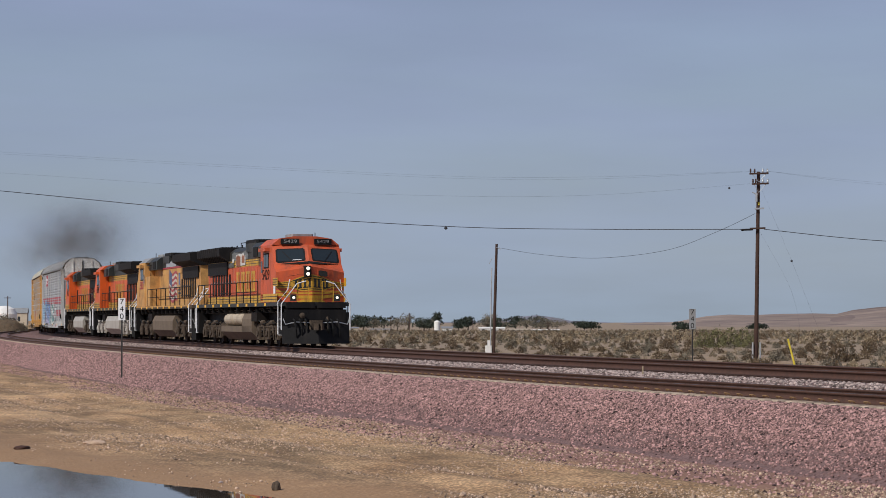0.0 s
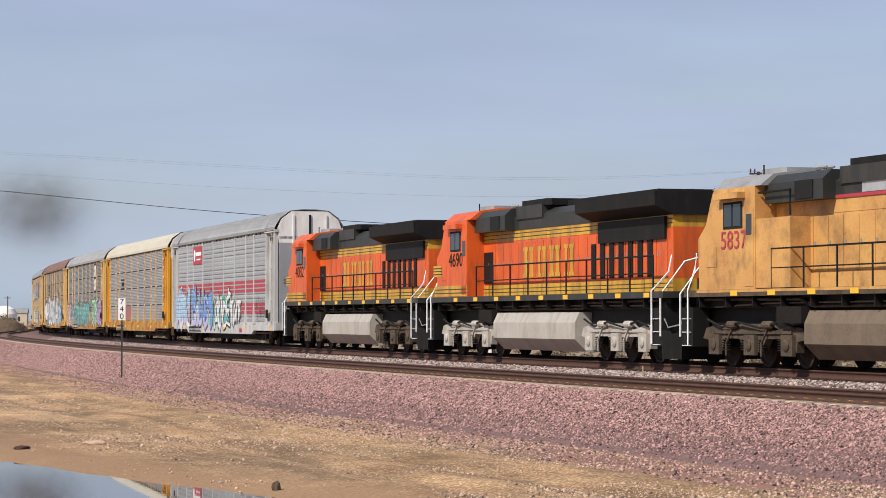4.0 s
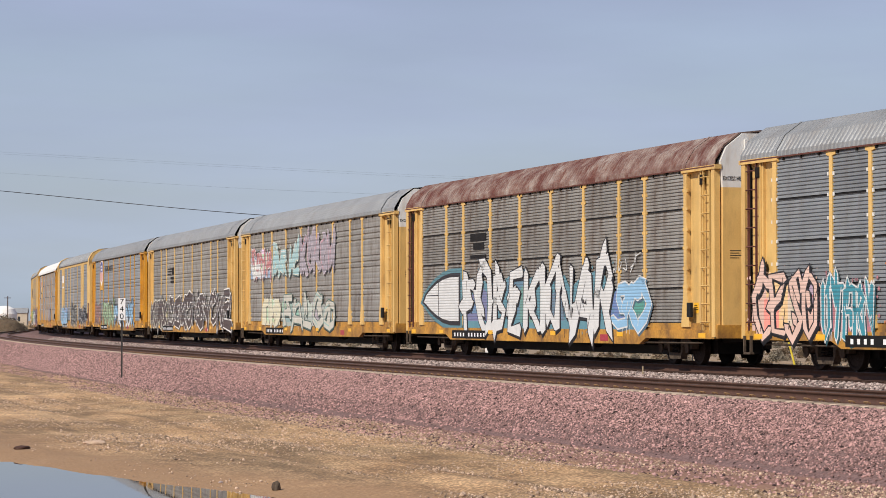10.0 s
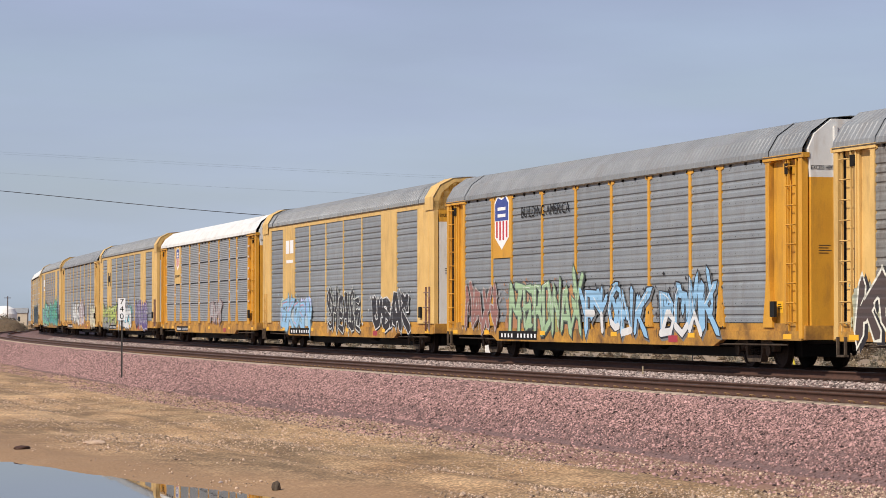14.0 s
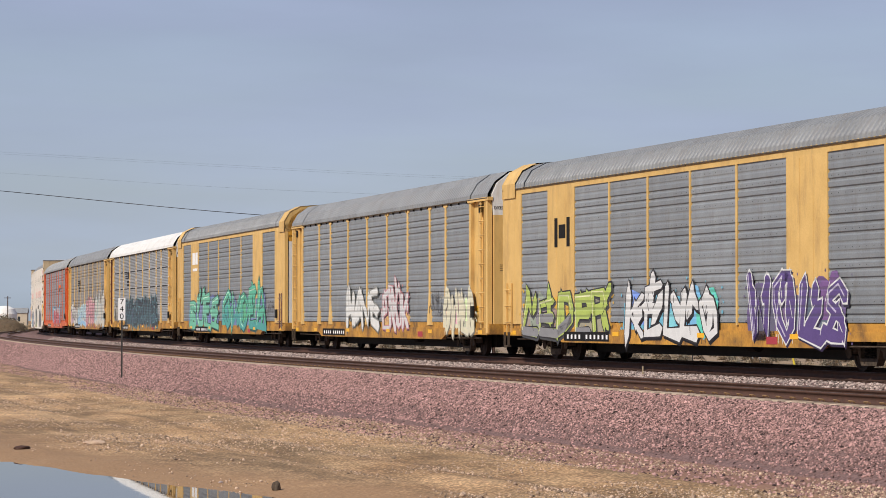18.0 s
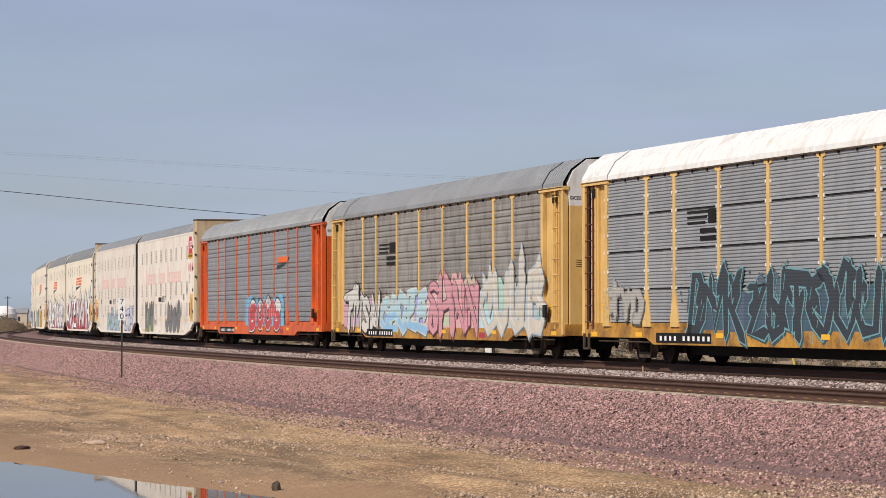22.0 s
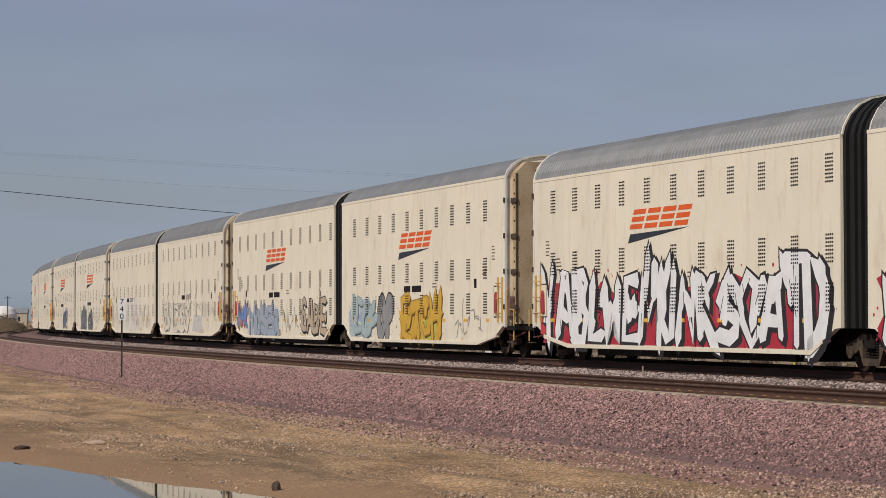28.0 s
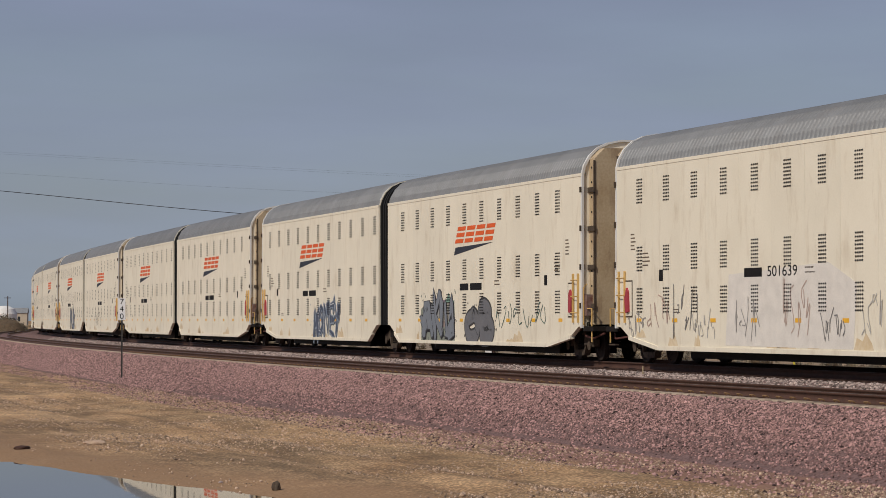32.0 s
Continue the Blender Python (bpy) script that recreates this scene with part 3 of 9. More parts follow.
def single(name, mesh, material, label, category="", group="", kind="", m=None, smooth=False):
    ob = part(name, mesh, material, None, "", m, smooth)
    return tagged(ob, label, category, group, kind)


def big_mesh(name, verts, faces, material, smooth=False):
    """A large mesh from number arrays, its faces all with the same count of corners."""
    me = bpy.data.meshes.new(name)
    verts, faces = np.asarray(verts, dtype=np.float32), np.asarray(faces, dtype=np.int32)
    me.vertices.add(len(verts))
    me.vertices.foreach_set("co", verts.ravel())
    k = faces.shape[1]
    me.loops.add(faces.size)
    me.loops.foreach_set("vertex_index", faces.ravel())
    me.polygons.add(len(faces))
    me.polygons.foreach_set("loop_start", np.arange(0, faces.size, k, dtype=np.int32))
    me.polygons.foreach_set("loop_total", np.full(len(faces), k, dtype=np.int32))
    if smooth:
        me.polygons.foreach_set("use_smooth", np.ones(len(faces), dtype=bool))
    me.update(calc_edges=True)
    me.materials.append(material)
    return me


# ---- the line of the railway ----
# Arc length runs along the far track in the direction of travel; 0 lies before the camera.
STEP = 0.5
LINE_S = np.arange(-1300, 1000 + STEP, STEP)
_clip = np.clip(LINE_S, -215, 45)
LINE_TH = -1.2657 + 0.00090925 * _clip + 8.7152e-6 * _clip ** 2 / 2 + 5.572e-8 * _clip ** 3 / 3
_dx, _dy = np.cos(LINE_TH), np.sin(LINE_TH)
LINE_X = np.concatenate([[0], np.cumsum((_dx[1:] + _dx[:-1]) / 2) * STEP])
LINE_Y = np.concatenate([[0], np.cumsum((_dy[1:] + _dy[:-1]) / 2) * STEP])
_zero = int(np.argmin(abs(LINE_S)))
LINE_X += 5.0458 - LINE_X[_zero]
LINE_Y += 74.5 - LINE_Y[_zero]
NEAR = 4.62          # from the far track's centre to the near track's
NEAR_Z = -0.218


def on_line(s, w=0.0):
    """The plan place at arc length s, w metres off the far track's centre towards the camera, and the heading."""
    x, y, th = np.interp(s, LINE_S, LINE_X), np.interp(s, LINE_S, LINE_Y), np.interp(s, LINE_S, LINE_TH)
    return x + np.sin(th) * w, y - np.cos(th) * w, th


def off_line(x, y):
    """Arc length and sideways distance of plan points."""
    x, y = np.asarray(x, float).ravel(), np.asarray(y, float).ravel()
    pick = slice(None, None, 8)
    lx, ly, lt, ls = LINE_X[pick], LINE_Y[pick], LINE_TH[pick], LINE_S[pick]
    s, w = np.empty(len(x)), np.empty(len(x))
    for a in range(0, len(x), 20000):
        b = slice(a, a + 20000)
        d = (x[b, None] - lx) ** 2 + (y[b, None] - ly) ** 2
        i = d.argmin(1)
        ex, ey = x[b] - lx[i], y[b] - ly[i]
        s[b] = ls[i] + ex * np.cos(lt[i]) + ey * np.sin(lt[i])
        w[b] = ex * np.sin(lt[i]) - ey * np.cos(lt[i])
    return s, w


def sweep(name, profile, s_values, material, label="", closed=True, category="", kind="structure", parent=None, wobble=0.0):
    """A cross-section of (sideways, height) pairs drawn along the railway."""
    s = np.asarray(s_values, float)
    k = len(profile)
    verts = np.empty((len(s), k, 3))
    for j, (w, z) in enumerate(profile):
        ww = w + (np.array([noise.noise(Vector((a * 0.35, w * 1.3, 2))) for a in s]) * wobble if wobble else 0)
        zz = z + (np.array([noise.noise(Vector((a * 0.5, w * 1.7, 7))) for a in s]) * wobble * 0.35 if wobble else 0)
        x, y, _ = on_line(s, ww)
        verts[:, j, 0], verts[:, j, 1], verts[:, j, 2] = x, y, zz
    n = len(s)
    cols = k if closed else k - 1
    i, j = np.meshgrid(np.arange(n - 1), np.arange(cols), indexing="ij")
    a, b = i * k + j, i * k + (j + 1) % k
    faces = np.stack([a, b, b + k, a + k], -1).reshape(-1, 4)
    ob = part(name, big_mesh(name, verts.reshape(-1, 3), faces, material), None, parent)
    return tagged(ob, label, category, "", kind) if not parent else ob

# ---- ground ----
WATER_Z = -1.62


def waves(x, y, scale, seed):
    """Cheap broken undulation from crossed sine waves."""
    rng = np.random.RandomState(seed)
    z = np.zeros_like(x)
    for k in range(9):
        a, ph, f = rng.uniform(0, 6.28), rng.uniform(0, 6.28), scale * 1.55 ** k
        z += np.sin((x * np.cos(a) + y * np.sin(a)) * f + ph + 1.3 * np.sin((y * np.cos(a) - x * np.sin(a)) * f * 0.7 + ph)) / 1.45 ** k
    return z / 3


def pool_side(x, y):
    """Metres from the puddle's edge, positive on dry land."""
    ax, ay = -8.56, 49.6
    dx, dy = 5.76 / 10.86, -9.2 / 10.86
    ex, ey = x - ax, y - ay
    side = -(ex * dy - ey * dx)
    return side + 0.10 * waves(x, y, 0.9, 5)


def ground_z(x, y):
    x, y = np.asarray(x, float), np.asarray(y, float)
    s, w = off_line(x, y)
    d = np.hypot(x, y)
    rise = waves(x, y, 0.16, 1)
    fine = waves(x, y, 1.1, 2)
    near = -1.50 + 0.05 * rise + 0.018 * fine
    far = -1.25 - np.clip(d - 110, 0, 1300) * 0.0026 + 0.09 * waves(x, y, 0.05, 3) + 0.03 * fine
    z = np.where(w > 2, near, far)
    # hollow that holds the puddle
    q = pool_side(x, y)
    dip = np.clip((1.6 - q) / 1.6, 0, 1)
    pool = np.hypot(x + 9, y - 38) < 22
    z = np.where(pool, z - 0.16 * dip - 0.35 * np.clip(-q, 0, 0.6), z)
    # wheel ruts along the dirt road
    rut = np.exp(-((w - 13.2) / 0.5) ** 2) + np.exp(-((w - 15.0) / 0.5) ** 2)
    z = z - 0.09 * rut * (w > 2) + 0.05 * np.exp(-((w - 11.6) / 0.35) ** 2) * (w > 2)
    # under the track bed
    z = np.where((w > -4.6) & (w < 8.3), np.minimum(z, -1.75), z)
    return z


def build_ground():
    ang = np.radians(np.concatenate([np.arange(-180, -14, 6), np.arange(-12, 12.01, 0.14), np.arange(14, 180, 6)]))
    rad = np.concatenate([[0.0, 2, 12, 22, 30], np.arange(35, 62, 0.3), np.arange(62, 240, 0.6), np.geomspace(240, 4700, 70)])
    a, r = np.meshgrid(ang, rad)
    x, y = (np.sin(a) * r).ravel(), (np.cos(a) * r).ravel()
    z = ground_z(x, y)
    n, k = len(rad), len(ang)
    i, j = np.meshgrid(np.arange(n - 1), np.arange(k), indexing="ij")
    p, q = i * k + j, i * k + (j + 1) % k
    faces = np.stack([p, q, q + k, p + k], -1).reshape(-1, 4)
    me = big_mesh("ground", np.stack([x, y, z], -1), faces, M["earth"], True)
    s, w = off_line(x, y)
    for name, values in (("fines", np.clip((9.5 + 2.0 * np.clip((s - 2) / 22, 0, 1) - w) / 1.6, 0, 1) * (w > 2)),
                         ("mud", np.clip(1 - pool_side(x, y) / (3.2 + 3.8 * np.clip((-5.0 - x) / 4, 0, 1)), 0, 1) * (np.hypot(x + 9, y - 38) < 24)),
                         ("scrub", (0.55 + 0.45 * np.clip((np.hypot(x, y) - 150) / 250, 0, 1)) * (w < -3))):
        at = me.attributes.new(name, "FLOAT", "POINT")
        at.data.foreach_set("value", values.astype(np.float32))
    tagged(part("ground", me, None), "dry sandy desert ground with a dirt track", "ground", "", "structure")


def build_water():
    a = np.linspace(0, 6.2832, 65)[:-1]
    ring = [(-11 + 15 * math.cos(t), 38 + 13 * math.sin(t), WATER_Z) for t in a]
    single("water", Mesh().add(ring, [tuple(range(64))]), M["water"], "still brown rain puddle on the dirt", "puddle", "", "structure")


build_ground()
build_water()

# ---- track bed, rails and sleepers ----
BED_S = np.concatenate([np.arange(-1250, -230, 15), np.arange(-230, 30, 0.7), np.arange(30, 900, 15)])
BED = [(-5.6, -1.6), (-4.0, -1.0), (-2.7, -0.40), (-2.1, -0.25), (-1.5, -0.215), (0, -0.215), (1.5, -0.215), (2.0, -0.26), (2.6, -0.42),
       (3.1, -0.45), (NEAR, -0.46), (5.45, -0.462), (5.62, -0.452), (5.8, -0.448), (6.1, -0.46), (6.45, -0.56), (7.2, -0.88), (8.0, -1.27), (8.8, -1.60), (9.6, -1.78)]
sweep("track_bed", BED, BED_S, M["ballast"], "crushed pinkish stone ballast bank under the tracks", False, "ballast", wobble=0.015)
RAIL_S = np.concatenate([np.arange(-1250, -240, 12), np.arange(-240, 60, 2.0), np.arange(60, 900, 12)])


def rail(w, top):
    base = [(-0.075, -0.186), (0.075, -0.186), (0.075, -0.172), (0.012, -0.15), (0.010, -0.05), (0.036, -0.040), (0.037, -0.004),
            (-0.037, -0.004), (-0.036, -0.040), (-0.010, -0.05), (-0.012, -0.15), (-0.075, -0.172)]
    ob = sweep("rail", [(w + a, top + b) for a, b in base], RAIL_S, M["rail"], "long rusty steel rail with a worn bright head", True, "rail")
    sweep("rail_head", [(w - 0.030, top - 0.004), (w + 0.030, top - 0.004), (w + 0.022, top), (w - 0.022, top)], RAIL_S, M["rail_head"], parent=ob)
    return ob


for w, top in ((-0.755, 0.05), (0.755, 0.0), (NEAR - 0.755, NEAR_Z), (NEAR + 0.755, NEAR_Z)):
    rail(w, top)

SHARED = {}


def shared(key, build, material, smooth=False):
    """Mesh data made once and used by all alike parts."""
    if key not in SHARED:
        me = fix_normals(build().data(key if isinstance(key, str) else key[0], smooth))
        me.materials.append(material)
        SHARED[key] = me
    return SHARED[key]


def text_mesh(body, height, width=None):
    """Lettering in the built-in font as a mesh in the plan plane, centred."""
    key = ("text", body, height, width)
    if key in SHARED:
        return SHARED[key].copy()
    curve = bpy.data.curves.new("lettering", "FONT")
    curve.body, curve.size, curve.align_x, curve.align_y = body, height / 0.72, "CENTER", "CENTER"
    curve.extrude = 0.002
    ob = bpy.data.objects.new("lettering", curve)
    scene.collection.objects.link(ob)
    bpy.context.view_layer.update()
    me = bpy.data.meshes.new_from_object(ob.evaluated_get(bpy.context.evaluated_depsgraph_get()))
    bpy.data.objects.remove(ob)
    bpy.data.curves.remove(curve)
    if width:
        xs = [v.co.x for v in me.vertices]
        k = width / max(max(xs) - min(xs), 0.01)
        for v in me.vertices:
            v.co.x *= k
    me.materials.clear()
    SHARED[key] = me
    return me.copy()


def lettering(body, x, y, z, height, material, parent, width=None, label="", side=-1):
    """Words on a car's side (side -1 faces the camera) or, with side 0, on its front end."""
    turn = {-1: pose(x, y, z, 90), 1: pose(x, y, z, 90, 0, 180), 0: pose(x, y, z, 90, 0, 90)}[side]
    return part("lettering", text_mesh(body, height, width), material, parent, label, turn)


def plate(points, y, thick=0.004):
    """A thin flat shape on a side wall, points as (along, height)."""
    return Mesh().prism(points, "y", y, y - thick)


def bars(x, y, z, w, h, n, thick=0.004):
    """Small unreadable writing as n plain bars inside a field."""
    mesh = Mesh()
    for i in range(n):
        top = z + h - i * h / n
        mesh.box(x, x + w * (0.75 + 0.25 * ((i * 7) % 3) / 2), y - thick, y, top - h / n * 0.35, top)
    return mesh


# ---- graffiti ----
GLYPHS = {
    "S": [[(.88, .82), (.6, 1), (.2, .9), (.15, .68), (.5, .5), (.85, .32), (.8, .08), (.45, 0), (.08, .15)]],
    "A": [[(0, 0), (.38, 1), (.6, 1), (1, 0)], [(.2, .36), (.8, .36)]],
    "O": [[(.5, 1), (.12, .8), (.05, .5), (.15, .15), (.5, 0), (.85, .15), (.95, .5), (.85, .85), (.5, 1)]],
    "K": [[(.1, 0), (.12, 1)], [(.92, 1), (.2, .5), (.98, 0)]],
    "N": [[(.05, 0), (.1, 1), (.85, .02), (.92, 1)]],
    "E": [[(.92, 1), (.12, .94), (.1, .06), (.95, 0)], [(.1, .5), (.72, .52)]],
    "R": [[(.1, 0), (.1, 1), (.7, .98), (.88, .75), (.6, .5), (.15, .48)], [(.5, .5), (.98, 0)]],
    "U": [[(.08, 1), (.1, .25), (.4, 0), (.8, .12), (.92, 1)]],
    "M": [[(0, 0), (.1, 1), (.5, .35), (.86, 1), (1, 0)]],
    "B": [[(.1, 0), (.1, 1), (.65, .98), (.85, .78), (.6, .54), (.15, .52)], [(.6, .54), (.95, .28), (.7, .02), (.1, 0)]],
    "Y": [[(.05, 1), (.5, .48), (.95, 1)], [(.5, .5), (.45, 0)]],
    "H": [[(.08, 0), (.1, 1)], [(.9, 0), (.92, 1)], [(.1, .5), (.9, .5)]],
    "T": [[(0, .95), (1, 1)], [(.5, .97), (.48, 0)]],
    "I": [[(.5, 0), (.5, 1)]],
    "G": [[(.9, .85), (.5, 1), (.12, .75), (.1, .25), (.5, 0), (.9, .15), (.9, .5), (.55, .5)]],
    "D": [[(.1, 0), (.1, 1), (.6, .95), (.92, .6), (.88, .3), (.55, .02), (.1, 0)]],
    "L": [[(.15, 1), (.12, .04), (.95, 0)]],
    "W": [[(0, 1), (.2, 0), (.5, .6), (.78, 0), (1, 1)]],
    "C": [[(.92, .85), (.5, 1), (.1, .7), (.1, .3), (.5, 0), (.95, .14)]],
    "F": [[(.1, 0), (.12, 1), (.95, .96)], [(.1, .52), (.75, .54)]],
    "J": [[(.8, 1), (.82, .2), (.5, 0), (.1, .2)]],
    "V": [[(.05, 1), (.5, 0), (.95, 1)]],
    "X": [[(.05, 1), (.95, 0)], [(.95, 1), (.05, 0)]],
    "Z": [[(.05, 1), (.95, .95), (.05, .04), (.98, 0)]],
    "P": [[(.1, 0), (.1, 1), (.75, .96), (.9, .74), (.6, .48), (.12, .48)]],
}


def ribbon(mesh, pts, width, y):
    """A sprayed stroke with round ends."""
    n = len(pts)
    left, right = [], []
    for i in range(n):
        ax, az = pts[max(i - 1, 0)]
        bx, bz = pts[min(i + 1, n - 1)]
        d = math.hypot(bx - ax, bz - az) or 1
        nx, nz = -(bz - az) / d * width / 2, (bx - ax) / d * width / 2
        left.append((pts[i][0] + nx, y, pts[i][1] + nz))
        right.append((pts[i][0] - nx, y, pts[i][1] - nz))
    mesh.add(left + right, [(i, i + 1, n + i + 1, n + i) for i in range(n - 1)])
    for k in (0, n - 1):
        cx, cz = pts[k]
        ring = [(cx + width / 2 * math.cos(a * 0.7854), y - 0.0003, cz + width / 2 * math.sin(a * 0.7854)) for a in range(8)]
        mesh.add(ring, [tuple(range(8))])


def smooth_line(pts, rng, jitter):
    """Rounds a stroke's corners once and lets it wander a little."""
    pts = [(a + rng.uniform(-jitter, jitter), b + rng.uniform(-jitter, jitter) * 0.6) for a, b in pts]
    out = [pts[0]]
    for (a, b), (c, d) in zip(pts, pts[1:]):
        out += [(a * .75 + c * .25, b * .75 + d * .25), (a * .25 + c * .75, b * .25 + d * .75)]
    return out + [pts[-1]]


def cloud_shape(x0, x1, z0, z1, rng, bumps=26):
    """A sprayed backing: level foot, lumpy top, ragged ends."""
    n = max(3, bumps // 2)
    h = z1 - z0
    top = [(x1 - (x1 - x0) * (i + rng.uniform(-0.3, 0.3)) / n, z0 + h * rng.uniform(0.74, 1.04)) for i in range(1, n)]
    right = [(x1 - rng.uniform(0, 0.04) * (x1 - x0), z0 + h * k) for k in (0.3, 0.6, 0.8)]
    left = [(x0 + rng.uniform(0, 0.04) * (x1 - x0), z0 + h * k) for k in (0.8, 0.5, 0.25)]
    return [(x0 + 0.02 * (x1 - x0), z0), (x1 - 0.02 * (x1 - x0), z0)] + right + top + left


def blade(mesh, pts, wa, wb, y, grow=0.0, spike=0.5):
    """A stroke of angular lettering: its width runs from wa to wb, its corners stay sharp and its ends run to a slanted point."""
    n = len(pts)
    left, right = [], []
    for i in range(n):
        ax, az = pts[max(i - 1, 0)]
        bx, bz = pts[min(i + 1, n - 1)]
        d = math.hypot(bx - ax, bz - az) or 1
        w = (wa + (wb - wa) * i / (n - 1)) / 2 + grow
        nx, nz = -(bz - az) / d * w, (bx - ax) / d * w
        left.append((pts[i][0] + nx, y, pts[i][1] + nz))
        right.append((pts[i][0] - nx, y, pts[i][1] - nz))
    mesh.add(left + right, [(i, i + 1, n + i + 1, n + i) for i in range(n - 1)])
    for k, nxt, w in ((0, 1, wa), (n - 1, n - 2, wb)):
        dx, dz = pts[k][0] - pts[nxt][0], pts[k][1] - pts[nxt][1]
        d = math.hypot(dx, dz) or 1
        reach = (w * spike + grow * 1.6) / d
        tip = (pts[k][0] + dx * reach + 0.25 * (left[k][0] - pts[k][0]), y, pts[k][1] + dz * reach + 0.25 * (left[k][2] - pts[k][1]))
        mesh.add([left[k], right[k], tip], [(0, 1, 2)])


ROUND = ("BOOG", "JUGO", "OP", "OB", "KNU")
RIBS = {}


def graffiti(car, word, x0, x1, z0, z1, fill, line, cloud=None, shine=None, y=-1.527, fat=0.34, seed=1, second=None, label="", cut_at=0.45):
    """One sprayed piece: a coloured cloud with overspray, outlined letters, their filling and highlights, each a thin coat."""
    rng = random.Random(seed * 31 + len(word))
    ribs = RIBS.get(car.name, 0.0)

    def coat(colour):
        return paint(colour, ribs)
    n = len(word)
    step = (x1 - x0) / n
    height = z1 - z0
    bubble = word in ROUND
    base = None
    if cloud:
        m = Mesh().prism(cloud_shape(x0 - 0.1 * step, x1 + 0.1 * step, z0, z1 - 0.12 * height, rng, 44), "y", y, y - 0.0004)
        base = part("graffiti", m, coat(cloud), car, label)
        for k in range(6):
            cx = rng.uniform(x0, x1)
            r = rng.uniform(0.25, 0.5) * step
            blob = cloud_shape(max(cx - 1.5 * r, x0), min(cx + 1.5 * r, x1), rng.uniform(z0, z0 + 0.5 * height), rng.uniform(z0 + 0.6 * height, z1 + 0.12), rng, 12)
            part("spray_patch", Mesh().prism(blob, "y", y - 0.0004 - 0.0001 * k, y - 0.0006 - 0.0001 * k), coat(tuple(min(1, c * rng.uniform(0.6, 1.35) + 0.03) for c in (second or cloud))), base)
    specks = Mesh()
    for k in range(16 * n):
        # overspray round the piece
        cx, cz = rng.uniform(x0 - 0.4, x1 + 0.4), rng.uniform(z0 + 0.1, z1 + 0.1) + rng.gauss(0, 0.10)
        r = rng.uniform(0.012, 0.055)
        specks.add([(cx + r * math.cos(q * 1.0472) * rng.uniform(0.6, 1.3), y - 0.0012, max(cz + r * math.sin(q * 1.0472), 0.56)) for q in range(6)], [tuple(range(6))])
    outline, inner, glint, lower, drop = Mesh(), Mesh(), Mesh(), Mesh(), Mesh()
    heavy = fat > 0.55 and not bubble
    edge = 0.050 if not bubble and not heavy else 0.07
    k = 0
    for i, ch in enumerate(word):
        if ch == " ":
            continue
        tall = height * rng.uniform(0.86, 1.14)
        low = z0 + rng.uniform(-0.05, 0.06)
        wide = step * (rng.uniform(1.10, 1.30) if not bubble else rng.uniform(1.0, 1.12))
        lean = rng.uniform(-0.16, 0.22) * step
        stroke = min((0.34 if fat > 0.48 else 0.27) * step, height * 0.26, 0.40) if not bubble else min(0.40 * step, height * 0.34)
        strokes = list(GLYPHS.get(ch, GLYPHS["S"]))
        if not bubble:
            # barbs that lock the letters into one another
            for _ in range(2):
                a, b = rng.uniform(0.1, 0.9), rng.uniform(0.1, 0.8)
                strokes.append([(a, b), (a + rng.uniform(-0.4, 0.4), b + rng.uniform(0.2, 0.5))])
        for line_pts in strokes:
            jit = 0.11 if not bubble else 0.06
            raw = [(a + rng.uniform(-jit, jit), b + rng.uniform(-jit, jit) * 0.7) for a, b in line_pts]
            if bubble:
                raw = smooth_line(smooth_line(raw, rng, 0.0), rng, 0.0)
            pts = [(x0 + i * step + 0.5 * stroke + a * max(wide - stroke, 0.05) + lean * b, low + 0.4 * stroke + b * (tall - 0.8 * stroke)) for a, b in raw]
            k += 1
            f = 0.00015 * (k % 9)
            if bubble:
                ribbon(outline, pts, stroke + 2 * edge, y - 0.0030 - f)
                ribbon(inner, pts, stroke, y - 0.0050 - f)
            else:
                wa, wb = stroke * rng.uniform(0.6, 1.3), stroke * rng.uniform(0.55, 1.25)
                spike = rng.uniform(0.2, 1.1)
                blade(drop, [(p + (0.16 if heavy else 0.07), q - 0.06) for p, q in pts], wa, wb, y - 0.0014 - f, edge, spike)
                blade(outline, pts, wa, wb, y - 0.0030 - f, edge, spike)
                blade(inner, pts, wa, wb, y - 0.0050 - f, 0.0, spike)
            if second:
                cut = [p for p in pts if p[1] < z0 + height * cut_at]
                if len(cut) > 1:
                    ribbon(lower, cut, stroke * 0.8, y - 0.0068 - f)
            if shine and len(pts) > 2:
                g = [(p[0] - stroke * 0.18, p[1] + stroke * 0.12) for p in pts[:len(pts) // 2 + 1]]
                if len(g) > 1:
                    ribbon(glint, g, stroke * 0.15, y - 0.0085 - f)
    for k in range(2 * n):
        # thin cuts and drips
        a = x0 + rng.uniform(0.02, 0.98) * (x1 - x0)
        b = z0 + rng.uniform(0.1, 0.75) * height
        pts = [(a, b), (a + rng.uniform(-0.2, 0.2) * step, b + rng.uniform(0.1, 0.3) * height)]
        ribbon(outline, pts, 0.030, y - 0.0072 - 0.0001 * (k % 5))
        ribbon(outline, [(a, z0 + 0.15), (a + 0.01, z0 - rng.uniform(0.0, 0.1))], 0.024, y - 0.0026)
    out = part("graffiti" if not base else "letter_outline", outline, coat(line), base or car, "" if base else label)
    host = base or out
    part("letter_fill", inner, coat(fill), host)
    tagged(part("overspray", specks, coat(cloud or line), host), kind="stuff")
    if drop.v:
        part("letter_shadow", drop, coat(BLACK if heavy else tuple(0.25 * c for c in (second or line if sum(line) < 1.2 else fill))), host)
    if lower.v:
        tagged(part("letter_shade", lower, coat(second), host), kind="stuff")
    if glint.v:
        tagged(part("letter_highlight", glint, coat(shine), host), kind="stuff")


